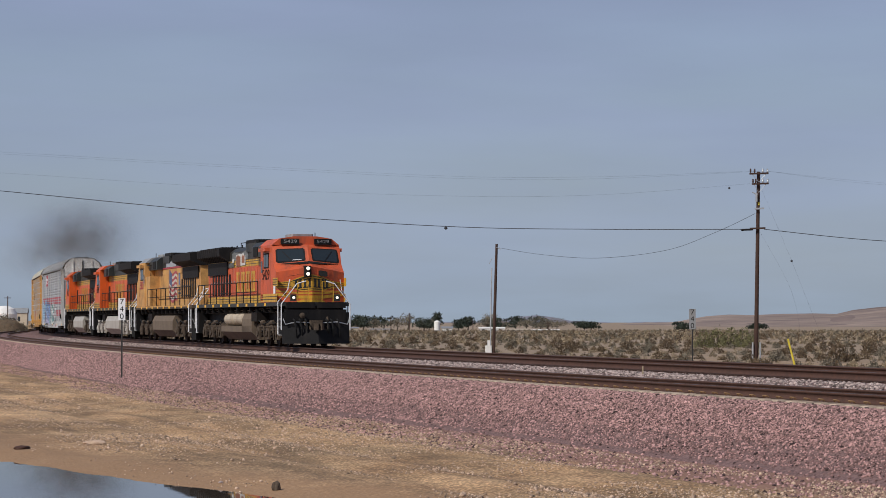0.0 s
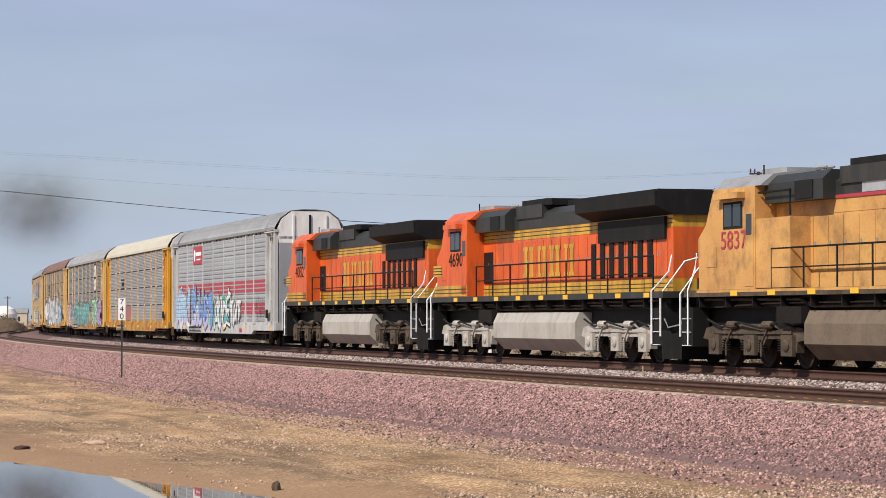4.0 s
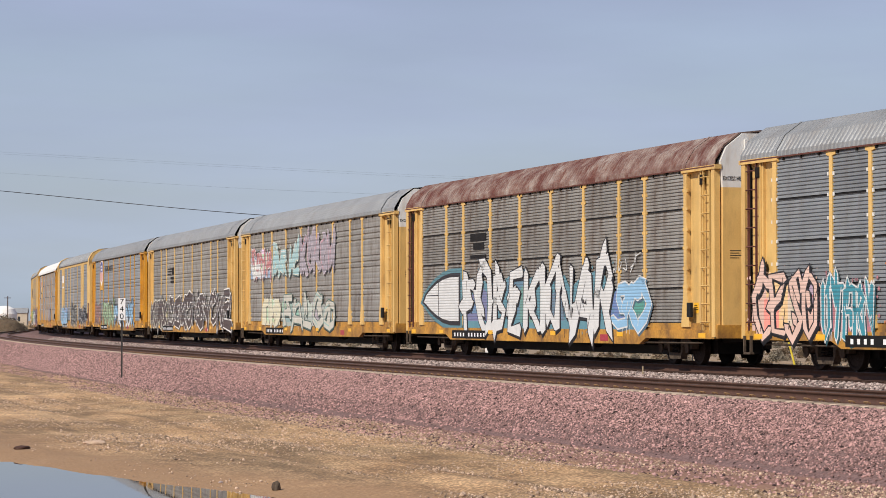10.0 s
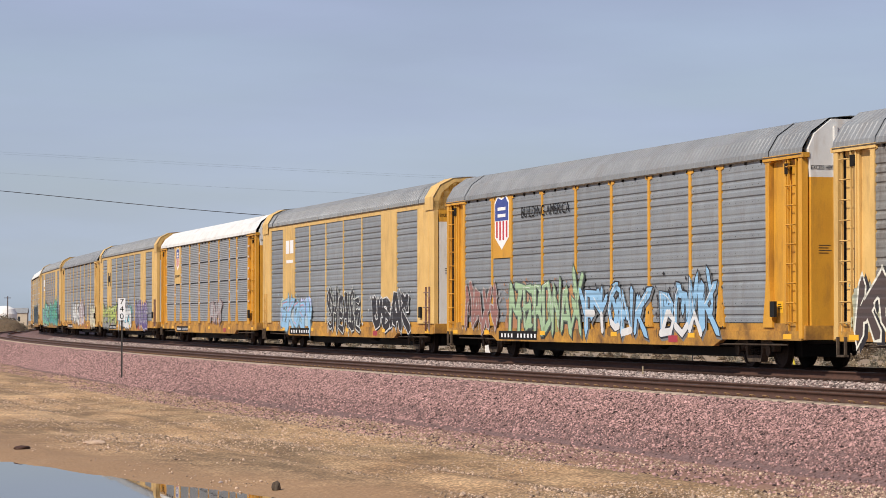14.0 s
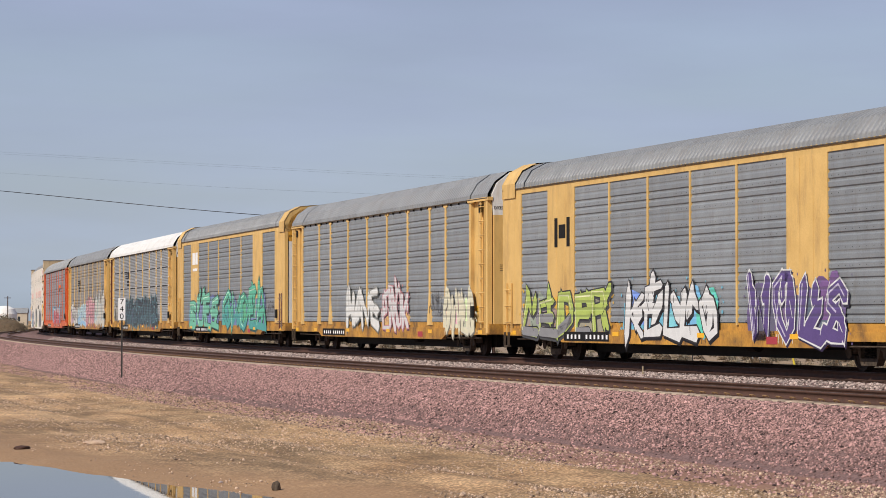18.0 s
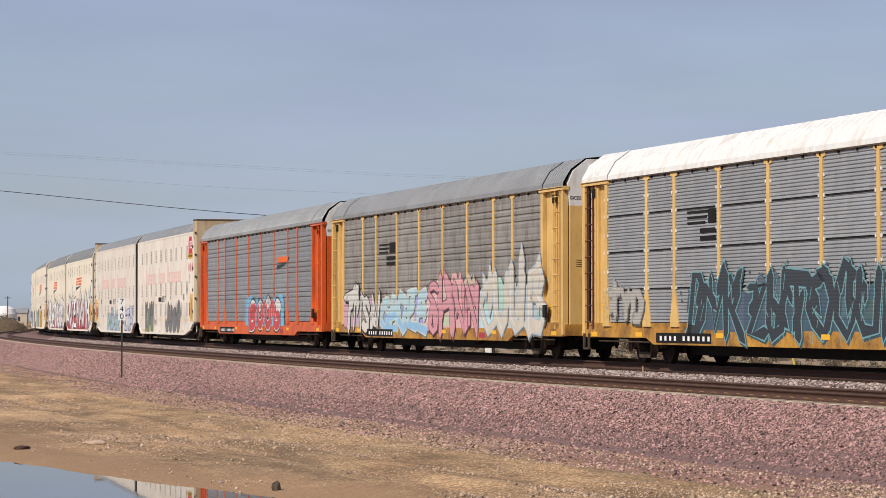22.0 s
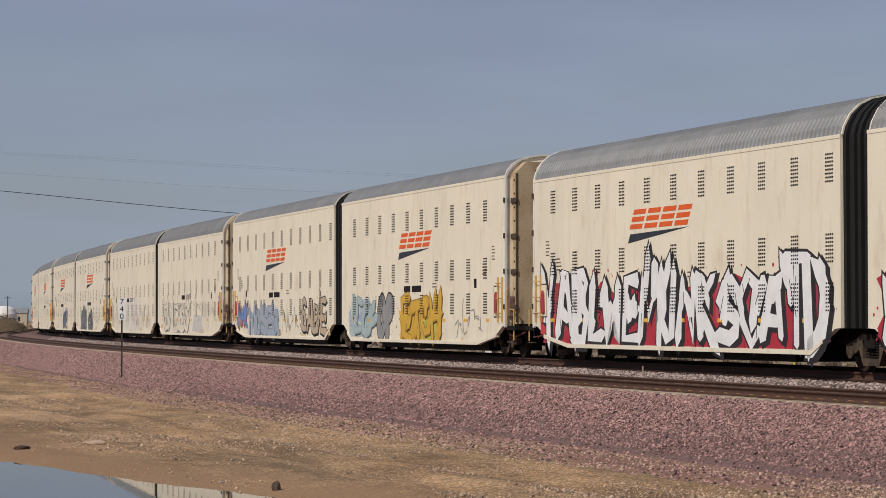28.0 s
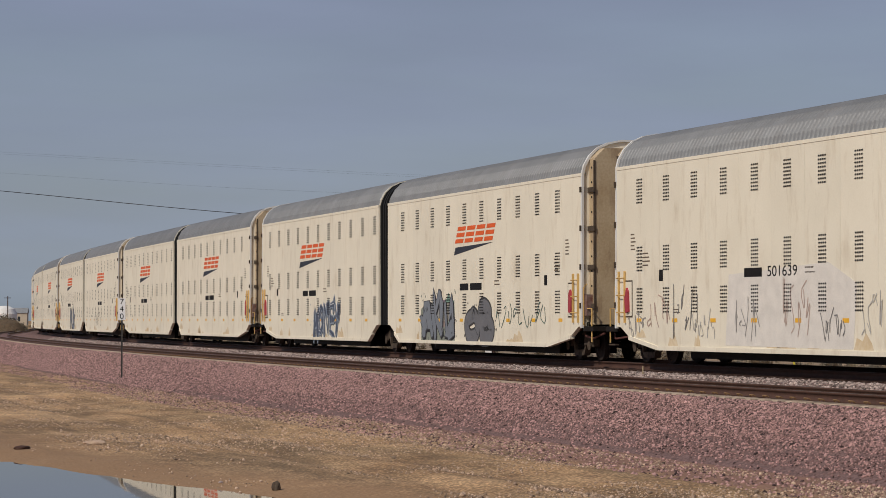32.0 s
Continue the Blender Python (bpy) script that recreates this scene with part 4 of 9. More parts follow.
def tag(car, x0, x1, z0, z1, colour, seed, y=-1.527, width=0.035, strokes=7):
    """A quick scrawl of thin lines."""
    rng = random.Random(seed)
    m = Mesh()
    for k in range(strokes):
        a = x0 + (x1 - x0) * k / strokes
        pts = [(a + rng.uniform(0, 1.3) * (x1 - x0) / strokes, rng.uniform(z0, z1)) for _ in range(4)]
        ribbon(m, smooth_line(pts, rng, 0.01), width, y - 0.010 - 0.0002 * k)
    part("graffiti_tag", m, paint(colour, RIBS.get(car.name, 0.0)), car)


# ---- running gear ----
def wheel_mesh(r):
    return Mesh().lathe([(r * 0.45, -0.07), (r * 0.50, -0.075), (r * 0.82, -0.05), (r * 0.86, -0.07), (r, -0.068), (r * 1.005, 0.05), (r + 0.03, 0.055), (r + 0.03, 0.075), (r * 0.7, 0.075)], (0, 0, 0), "y", 24)


def freight_truck(car, x, material="truck_dark", wheelbase=1.78):
    """A two-axle truck: bolster, two cast side frames with springs, four wheels."""
    def frames(side):
        y0, y1 = (-1.12, -0.94) if side < 0 else (0.94, 1.12)
        h = wheelbase / 2
        m = Mesh()
        m.prism([(-h - 0.26, 0.42), (-h + 0.14, 0.42), (-h + 0.34, 0.52), (-0.42, 0.26), (-0.36, 0.16), (0.36, 0.16), (0.42, 0.26), (h - 0.34, 0.52), (h - 0.14, 0.42),
                 (h + 0.26, 0.42), (h + 0.28, 0.62), (h - 0.1, 0.72), (0.45, 0.82), (0.38, 0.74), (0.38, 0.32), (-0.38, 0.32), (-0.38, 0.74), (-0.45, 0.82), (-h + 0.1, 0.72), (-h - 0.28, 0.62)], "y", y0, y1)
        m.box(-0.46, 0.46, y0, y1, 0.74, 0.86)
        for e in (-h, h):
            m.lathe([(0.13, 0), (0.13, 0.03), (0.07, 0.05)], (e, y0 - 0.05 if side < 0 else y1, 0.44), "y", 12)
        return m

    def springs(side):
        m = Mesh()
        for dx in (-0.2, 0.0, 0.2):
            for k in range(6):
                z = 0.34 + k * 0.062
                m.lathe([(0.075, z), (0.085, z + 0.02), (0.075, z + 0.04)], (dx, -1.03 * -side, 0), "z", 10)
        return m
    t = part("truck", shared(("truck_bolster", wheelbase), lambda: Mesh().slab(-0.22, 0.22, -1.2, 1.2, 0.55, 0.86, 0.05), M[material]), None, car, "", pose(x, 0, 0))
    for side in (-1, 1):
        part("side_frame", shared(("side_frame", side, wheelbase, material), lambda: frames(side), M["truck_brown" if material == "truck_dark" else material]), None, t)
        tagged(part("spring_pack", shared(("springs", side), lambda: springs(side), M["truck_dark"]), None, t), kind="stuff")
        for e in (-wheelbase / 2, wheelbase / 2):
            part("wheel", shared("wheel", lambda: wheel_mesh(0.43), M["wheel"], False), None, t, "", pose(e, 0.755 * side, 0.45, 0, 0, 180 if side > 0 else 0))
    for e in (-wheelbase / 2, wheelbase / 2):
        part("axle", shared("axle", lambda: Mesh().tube([(0, -1.05, 0), (0, 1.05, 0)], 0.08, 10), M["truck_dark"]), None, t, "", pose(e, 0, 0.45))


def coupler(car, x, way, z=0.88):
    m = Mesh().box(-0.25, 0.42, -0.10, 0.10, -0.10, 0.10)
    m.prism([(0.38, -0.20), (0.62, -0.22), (0.66, -0.06), (0.52, 0.0), (0.66, 0.10), (0.60, 0.20), (0.38, 0.16)], "z", -0.14, 0.14)
    part("coupler", shared("coupler", lambda: m, M["truck_brown"]), None, car, "", pose(x, 0, z, 0, 0, 0 if way > 0 else 180))


def ladder(car, x, y, z0, z1, material, wide=0.42, step=0.42):
    m = Mesh()
    out = math.copysign(1, y)
    for dx in (-wide / 2, wide / 2):
        m.box(x + dx - 0.02, x + dx + 0.02, y, y + 0.05 * out, z0, z1)
    k = int((z1 - z0) / step)
    for i in range(k):
        z = z0 + (i + 0.6) * (z1 - z0) / k
        m.tube([(x - wide / 2, y, z), (x - wide / 2, y + 0.1 * out, z), (x + wide / 2, y + 0.1 * out, z), (x + wide / 2, y, z)], 0.016, 4)
    part("ladder", m, material, car)

# ---- loose stone ----
def rock_kinds(rng, kind):
    """Unit stones: a few broken shapes."""
    t = (1 + 5 ** 0.5) / 2
    if kind == "ico":
        v = np.array([(-1, t, 0), (1, t, 0), (-1, -t, 0), (1, -t, 0), (0, -1, t), (0, 1, t), (0, -1, -t), (0, 1, -t), (t, 0, -1), (t, 0, 1), (-t, 0, -1), (-t, 0, 1)], float) / 1.9
        f = np.array([(0, 11, 5), (0, 5, 1), (0, 1, 7), (0, 7, 10), (0, 10, 11), (1, 5, 9), (5, 11, 4), (11, 10, 2), (10, 7, 6), (7, 1, 8), (3, 9, 4), (3, 4, 2), (3, 2, 6), (3, 6, 8), (3, 8, 9), (4, 9, 5), (2, 4, 11), (6, 2, 10), (8, 6, 7), (9, 8, 1)])
    else:
        v = np.array([(1, 0, 0), (-1, 0, 0), (0, 1, 0), (0, -1, 0), (0, 0, 1), (0, 0, -1)], float)
        f = np.array([(0, 2, 4), (2, 1, 4), (1, 3, 4), (3, 0, 4), (2, 0, 5), (1, 2, 5), (3, 1, 5), (0, 3, 5)])
    out = []
    for _ in range(10):
        w = v * rng.uniform(0.72, 1.25, (len(v), 1)) * rng.uniform(0.75, 1.2, (1, 3))
        out.append(w)
    return out, f


def stones(name, places, sizes, material, label, kind="ico", seed=3):
    """Many stones in one mesh, each turned and shaped its own way."""
    rng = np.random.RandomState(seed)
    kinds, f = rock_kinds(rng, kind)
    n, k = len(places), len(kinds[0])
    pick = rng.randint(0, len(kinds), n)
    base = np.stack(kinds)[pick]
    a, b = rng.uniform(0, 6.28, n), rng.uniform(-0.6, 0.6, n)
    ca, sa, cb, sb = np.cos(a), np.sin(a), np.cos(b), np.sin(b)
    x, y, z = base[..., 0], base[..., 1], base[..., 2] * 0.8
    y, z = y * cb[:, None] - z * sb[:, None], y * sb[:, None] + z * cb[:, None]
    x, y = x * ca[:, None] - y * sa[:, None], x * sa[:, None] + y * ca[:, None]
    v = np.stack([x, y, z], -1) * sizes[:, None, None] + places[:, None, :]
    faces = (f[None] + (np.arange(n) * k)[:, None, None]).reshape(-1, 3)
    ob = part(name, big_mesh(name, v.reshape(-1, 3), faces, material), None)
    return tagged(ob, label, "gravel", "", "stuff")


def bed_z(w):
    return np.interp(w, [p[0] for p in BED], [p[1] for p in BED])


def scatter_band(rng, s0, s1, w0, w1, density):
    n = int((s1 - s0) * (w1 - w0) * density)
    s, w = rng.uniform(s0, s1, n), rng.uniform(w0, w1, n)
    x, y, _ = on_line(s, w)
    return np.stack([x, y, bed_z(w) + 0.005], -1)


def build_stones():
    rng = np.random.RandomState(11)
    near = [scatter_band(rng, -24, 34, 5.86, 7.6, 900), scatter_band(rng, -24, 34, 7.6, 8.3, 330)]
    p = np.concatenate(near)
    stones("bank_stones", p, rng.uniform(0.014, 0.033, len(p)) * (1 + 0.8 * (rng.uniform(size=len(p)) > 0.95)), M["stone_pink"], "loose pinkish crushed stone on the track bank", "oct")
    p = np.concatenate([scatter_band(rng, -85, -24, 5.86, 8.5, 250), scatter_band(rng, -170, -85, 5.86, 8.6, 110), scatter_band(rng, -34, 44, 8.2, 11.2, 30), scatter_band(rng, -120, -34, 8.7, 10.6, 16)])
    low = ground_z(p[:, 0], p[:, 1])
    p[:, 2] = np.maximum(p[:, 2], low)
    stones("bank_stones_far", p, rng.uniform(0.020, 0.050, len(p)), M["stone_pink"], "loose pinkish stone farther along the bank", "oct", 4)
    p = np.concatenate([scatter_band(rng, -40, 26, 1.55, 3.2, 165), scatter_band(rng, -130, -40, 1.55, 3.2, 50)])
    stones("middle_stones", p, rng.uniform(0.02, 0.05, len(p)), M["stone_grey"], "pale grey ballast stones between the tracks", "ico", 5)
    p = np.concatenate([scatter_band(rng, -60, 20, -2.9, -1.3, 40), scatter_band(rng, -30, 18, -0.7, 0.7, 30)])
    stones("far_stones", p, rng.uniform(0.03, 0.06, len(p)), M["stone_grey"], "grey ballast stones by the far rail", "oct", 6)
    # gravel and clods on the dirt, in drifts
    n = 95000
    ang, d = np.radians(rng.uniform(-10.4, 10.4, n)), 37 + 75 * rng.uniform(0, 1, n) ** 1.5
    x, y = np.sin(ang) * d, np.cos(ang) * d
    s, w = off_line(x, y)
    drift = waves(x, y, 0.30, 21) + 0.55 * waves(s * 0.2, w, 1.1, 22)
    keep = (w > 8.8) & (drift + rng.uniform(-0.35, 0.35, n) > -0.02) & (pool_side(x, y) > 0.05 + 2.6 * rng.uniform(0, 1, n))
    x, y, w = x[keep], y[keep], w[keep]
    size = rng.uniform(0.009, 0.028, len(x)) * (1 + 1.0 * (rng.uniform(size=len(x)) > 0.95))
    p = np.stack([x, y, ground_z(x, y) + size * 0.3], -1)
    stones("dirt_gravel", p, size, M["stone_tan"], "small tan gravel and clods on the dirt", "oct", 7)


build_stones()


def boulder(px, py, pz, size, material, label, seed):
    rng = random.Random(seed)
    bm = bmesh.new()
    bmesh.ops.create_icosphere(bm, subdivisions=3, radius=1)
    for v in bm.verts:
        k = 1 + 0.30 * noise.noise(v.co * 1.3 + Vector((seed, 0, 0))) + 0.10 * noise.noise(v.co * 4)
        v.co = Vector((v.co.x * size[0], v.co.y * size[1], max(v.co.z, -0.45) * size[2])) * k
    me = bpy.data.meshes.new("boulder")
    bm.to_mesh(me)
    bm.free()
    me.materials.append(material)
    ob = part("boulder", me, None, None, "", pose(px, py, pz, 0, 0, rng.uniform(0, 360)))
    return tagged(ob, label, "rock")


def set_on_ground(x, y):
    return float(ground_z(np.array([x]), np.array([y]))[0])


for x, y, size, mat, label in ((-2.70, 41.6, (0.07, 0.07, 0.11), "truck_brown", "dark grey upright stone beside the puddle"),
                               (-7.52, 55.4, (0.25, 0.16, 0.065), "stone_tan", "flat pale stone lying on the dirt"),
                               (-8.75, 53.4, (0.20, 0.10, 0.06), "rail", "dark flat clod of mud on the dirt"),
                               (-3.4, 42.4, (0.035, 0.03, 0.025), "stone_tan", "small tan stone near the puddle"),
                               (-3.05, 43.1, (0.03, 0.035, 0.025), "stone_tan", "small tan stone near the puddle"),
                               (-3.75, 43.4, (0.05, 0.04, 0.025), "stone_grey", "small grey stone near the puddle")):
    boulder(x, y, set_on_ground(x, y) + size[2] * 0.35, size, M[mat], label, int(abs(x) * 10))


# ---- sleepers and clips of the near track, spikes of the far one ----
def build_sleepers():
    def tie():
        return Mesh().prism([(-1.30, -0.20), (1.30, -0.20), (1.28, 0.0), (0.5, 0.0), (0.3, -0.02), (-0.3, -0.02), (-0.5, 0.0), (-1.28, 0.0)], "x", -0.13, 0.13)

    def clip():
        m = Mesh()
        for sx in (-1, 1):
            m.tube([(-0.09, 0.10 * sx, 0.01), (-0.09, 0.15 * sx, 0.045), (0.0, 0.17 * sx, 0.05), (0.09, 0.15 * sx, 0.045), (0.09, 0.10 * sx, 0.02)], 0.014, 4)
        return m
    tie_me = shared("sleeper", tie, M["concrete"])
    clip_me = shared("rail_clip", clip, M["clip"])
    track = thing("sleeper_row", "concrete sleepers of the empty near track", "sleepers", "", "structure")
    for k in range(290):
        s = 32 - 0.61 * k
        x, y, th = on_line(s, NEAR)
        m = pose(float(x), float(y), NEAR_Z - 0.186 - 0.002, 0, 0, math.degrees(float(th)))
        ob = part("sleeper", tie_me, None, track, "", m)
        if k < 140:
            part("rail_clip", clip_me, None, ob, "", pose(0, -0.755, 0.005))
    far = thing("sleeper_row", "dark wooden sleepers under the far track", "sleepers", "", "structure")
    wood = shared("wood_sleeper", lambda: Mesh().slab(-0.11, 0.11, -1.3, 1.3, -0.18, 0.0, 0.01), M["timber"])
    for k in range(150):
        x, y, th = on_line(20 - 0.52 * k, 0)
        part("sleeper", wood, None, far, "", pose(float(x), float(y), -0.178, 0, 0, math.degrees(float(th))))


build_sleepers()

# ---- the train ----
SPEED, GAIN, FRONT = 22.54544, 0.0644873, 186.35


def front_at(t):
    return FRONT + SPEED * (t - 10) + GAIN * (t - 10) ** 2 / 2


def car_pose(s, base):
    """Where a car stands whose middle is at s, its two trucks base metres apart, both on the rails."""
    xa, ya, _ = on_line(s + base / 2)
    xb, yb, _ = on_line(s - base / 2)
    th = math.degrees(math.atan2(ya - yb, xa - xb))
    return pose((xa + xb) / 2, (ya + yb) / 2, 0, 0, 0, th)


TRAIN = []


def joins(ob, middle, base, flip=False):
    """Note a car for motions(): its middle's distance behind the train's front, its truck spacing, and whether it runs backwards."""
    turn = pose(0, 0, 0, 0, 0, 180) if flip else Matrix.Identity(4)
    TRAIN.append((ob, middle, base, turn))
    ob.matrix_basis = car_pose(front_at(0) - middle, base) @ turn


def motions():
    times = [i * 0.5 for i in range(65)]
    for ob, middle, base, turn in TRAIN:
        walk(ob, [(t, car_pose(front_at(t) - middle, base) @ turn) for t in times])
    for ob, start, drift in SMOKE:
        walk(ob, [(t, pose(*(start + drift * min(t, 6) + Vector((-away, 0, 0.25 * away))), 0, 0, 2.0 * t)) for t, away in ((0, 0), (2.5, 0.4), (4.5, 6), (7, 18), (12, 32), (32, 60))])

# ---- auto carriers ----
EDGES = [-11.75, -8.9, -7.05, -4.27, -1.43, 1.37, 4.12, 6.9, 8.8, 11.6]
WIDE_BAYS = [(-11.9, -9.6), (-7.4, -4.75), (-4.65, -1.98), (-1.88, 0.86), (0.96, 3.72), (3.82, 6.6), (8.75, 11.5)]
Z_DECK, Z_EAVE = 1.10, 5.04


SILL = [(-13.45, 0.70), (-8.9, 0.70), (-8.4, 0.53), (8.4, 0.53), (8.9, 0.70), (13.45, 0.70), (13.45, 0.92), (-13.45, 0.92)]


def corrugated(width, height, pitch, depth):
    """A steel sheet pressed into level ribs, its face at y=0 and the hollows behind it."""
    n = max(2, round(height / pitch))
    p = height / n
    prof = []
    for i in range(n):
        z = i * p
        # tall sheets are pressed unevenly: some hollows are shallow
        d = depth if height < 2 or (i * 7) % 5 in (0, 2, 3) else 0.3 * depth
        prof += [(0.0, z), (0.0, z + p * 0.50), (d, z + p * 0.70), (d, z + p * 0.84)]
    prof.append((0.0, height))
    m = Mesh()
    k = len(prof)
    m.add([(x, y, z) for x in (0, width) for y, z in prof], [(i, i + 1, k + i + 1, k + i) for i in range(k - 1)])
    return m


def perforations(width, height, pitch):
    m = Mesh()
    n = max(2, round(height / pitch))
    p = height / n
    for i in range(0, n, 2):
        for j in range(int(width / 0.34)):
            x, z = 0.17 + j * 0.34, i * p + p * 0.25
            m.add([(x - 0.018, -0.002, z), (x, -0.002, z - 0.013), (x + 0.018, -0.002, z), (x, -0.002, z + 0.013)], [(0, 1, 2, 3)])
    return m


def rib_line(a, b, pitch, depth):
    """Stations along a pressed roof sheet, flat crests and hollows with steep flanks: (x, drop) pairs."""
    out = []
    for k in range(int((b - a) / pitch)):
        x = a + k * pitch
        out += [(x, 0.0), (x + 0.42 * pitch, 0.0), (x + 0.54 * pitch, depth), (x + 0.88 * pitch, depth)]
    return out + [(b, 0.0)]


def rack_roof(half_len, eave, crown, material, car, ribs, edge=None):
    """A shallow vault pressed into cross ribs that run down to a notched drip edge."""
    prof = [(-1.545, eave - 0.02), (-1.53, eave + 0.12), (-1.30, eave + 0.50), (-0.85, crown - 0.06), (-0.3, crown), (0.3, crown), (0.85, crown - 0.06), (1.30, eave + 0.50), (1.53, eave + 0.12), (1.545, eave - 0.02)]
    rows = rib_line(-half_len, half_len, *ribs)
    k = len(prof)
    verts = [(x, y * (1 - 0.6 * drop), z - drop * (0.25 if abs(y) > 1.5 else 1)) for x, drop in rows for y, z in prof]
    m = Mesh().add(verts, [(i * k + j, i * k + j + 1, (i + 1) * k + j + 1, (i + 1) * k + j) for i in range(len(rows) - 1) for j in range(k - 1)])
    roof = part("roof", m, material, car)
    for y in (-1.535, 1.535):
        part("roof_edge", Mesh().box(-half_len, half_len, y - 0.02, y + 0.02, eave - 0.05, eave - 0.015), edge or M["truck_brown"], roof)
    hooks = Mesh()
    for x in np.arange(-half_len + 0.5, half_len if eave < 5.1 else -half_len, 0.9):
        hooks.box(float(x) - 0.02, float(x) + 0.02, -1.55, -1.50, eave - 0.12, eave - 0.04)
    if hooks.v:
        tagged(part("roof_hook", hooks, M["truck_dark"], roof), kind="stuff")
    for x in (-half_len + 1.9, half_len - 1.9):
        # cap sheet over each end bay
        cap = [(y * 1.006, z + 0.016) for y, z in prof]
        lid = Mesh()
        lid.add([(xx, y, z) for xx in (x - 0.06, x + 0.06) for y, z in cap], [(q, q + 1, k + q + 1, k + q) for q in range(k - 1)])
        part("roof_seam", lid, material, roof)
    return roof


def end_door(car, x, way, lower, upper, crown, eave=Z_EAVE):
    """The tall double end doors: pale above, body colour below."""
    ring = [(-1.34, Z_DECK - 0.1), (1.34, Z_DECK - 0.1), (1.40, eave + 0.10), (1.24, eave + 0.46), (0.80, crown - 0.09), (-0.80, crown - 0.09), (-1.24, eave + 0.46), (-1.40, eave + 0.10)]
    split = eave - 0.55
    low = [(-1.34, Z_DECK - 0.1), (1.34, Z_DECK - 0.1), (1.34, split), (-1.34, split)]
    high = [(-1.34, split), (1.34, split)] + ring[2:]
    x1 = x + 0.10 * way
    # black backing added so that the gap round the doors reads dark
    part("door_frame", Mesh().prism([(-1.42, 1.0), (1.42, 1.0), (1.42, eave), (1.2, eave + 0.45), (0.8, crown - 0.12), (-0.8, crown - 0.12), (-1.2, eave + 0.45), (-1.42, eave)], "x", *sorted((x - 0.3 * way, x - 0.2 * way))), M["black"], car)
    door = part("end_door", Mesh().prism(low, "x", *sorted((x - 0.2 * way, x1))), lower, car)
    part("door_top", Mesh().prism(high, "x", *sorted((x - 0.2 * way, x1))), upper, door)
    for y in (-0.72, 0.0, 0.72):
        part("door_rib", Mesh().box(min(x1, x1 + 0.05 * way), max(x1, x1 + 0.05 * way), y - 0.04, y + 0.04, Z_DECK, crown - 0.25), M["black"] if y == 0 else upper if y else lower, door)
    if way > 0:
        for y in (-0.86, 0.8):
            lettering("EXCESS HEIGHT CAR", x1 + 0.006, y, split + 0.22, 0.10, M["black"], door, 0.95, "", 0)
        part("stencil", Mesh().box(x1, x1 + 0.004, -1.15, -0.85, 2.9, 2.92).box(x1, x1 + 0.004, -1.15, -0.9, 2.84, 2.86).box(x1, x1 + 0.004, -1.15, -0.82, 2.78, 2.80).box(x1, x1 + 0.004, -1.15, -0.9, 2.72, 2.74), M["truck_brown"], door)
        part("door_hatch", Mesh().box(x1, x1 + 0.03, 0.35, 0.95, 1.2, 2.3), lower, door)


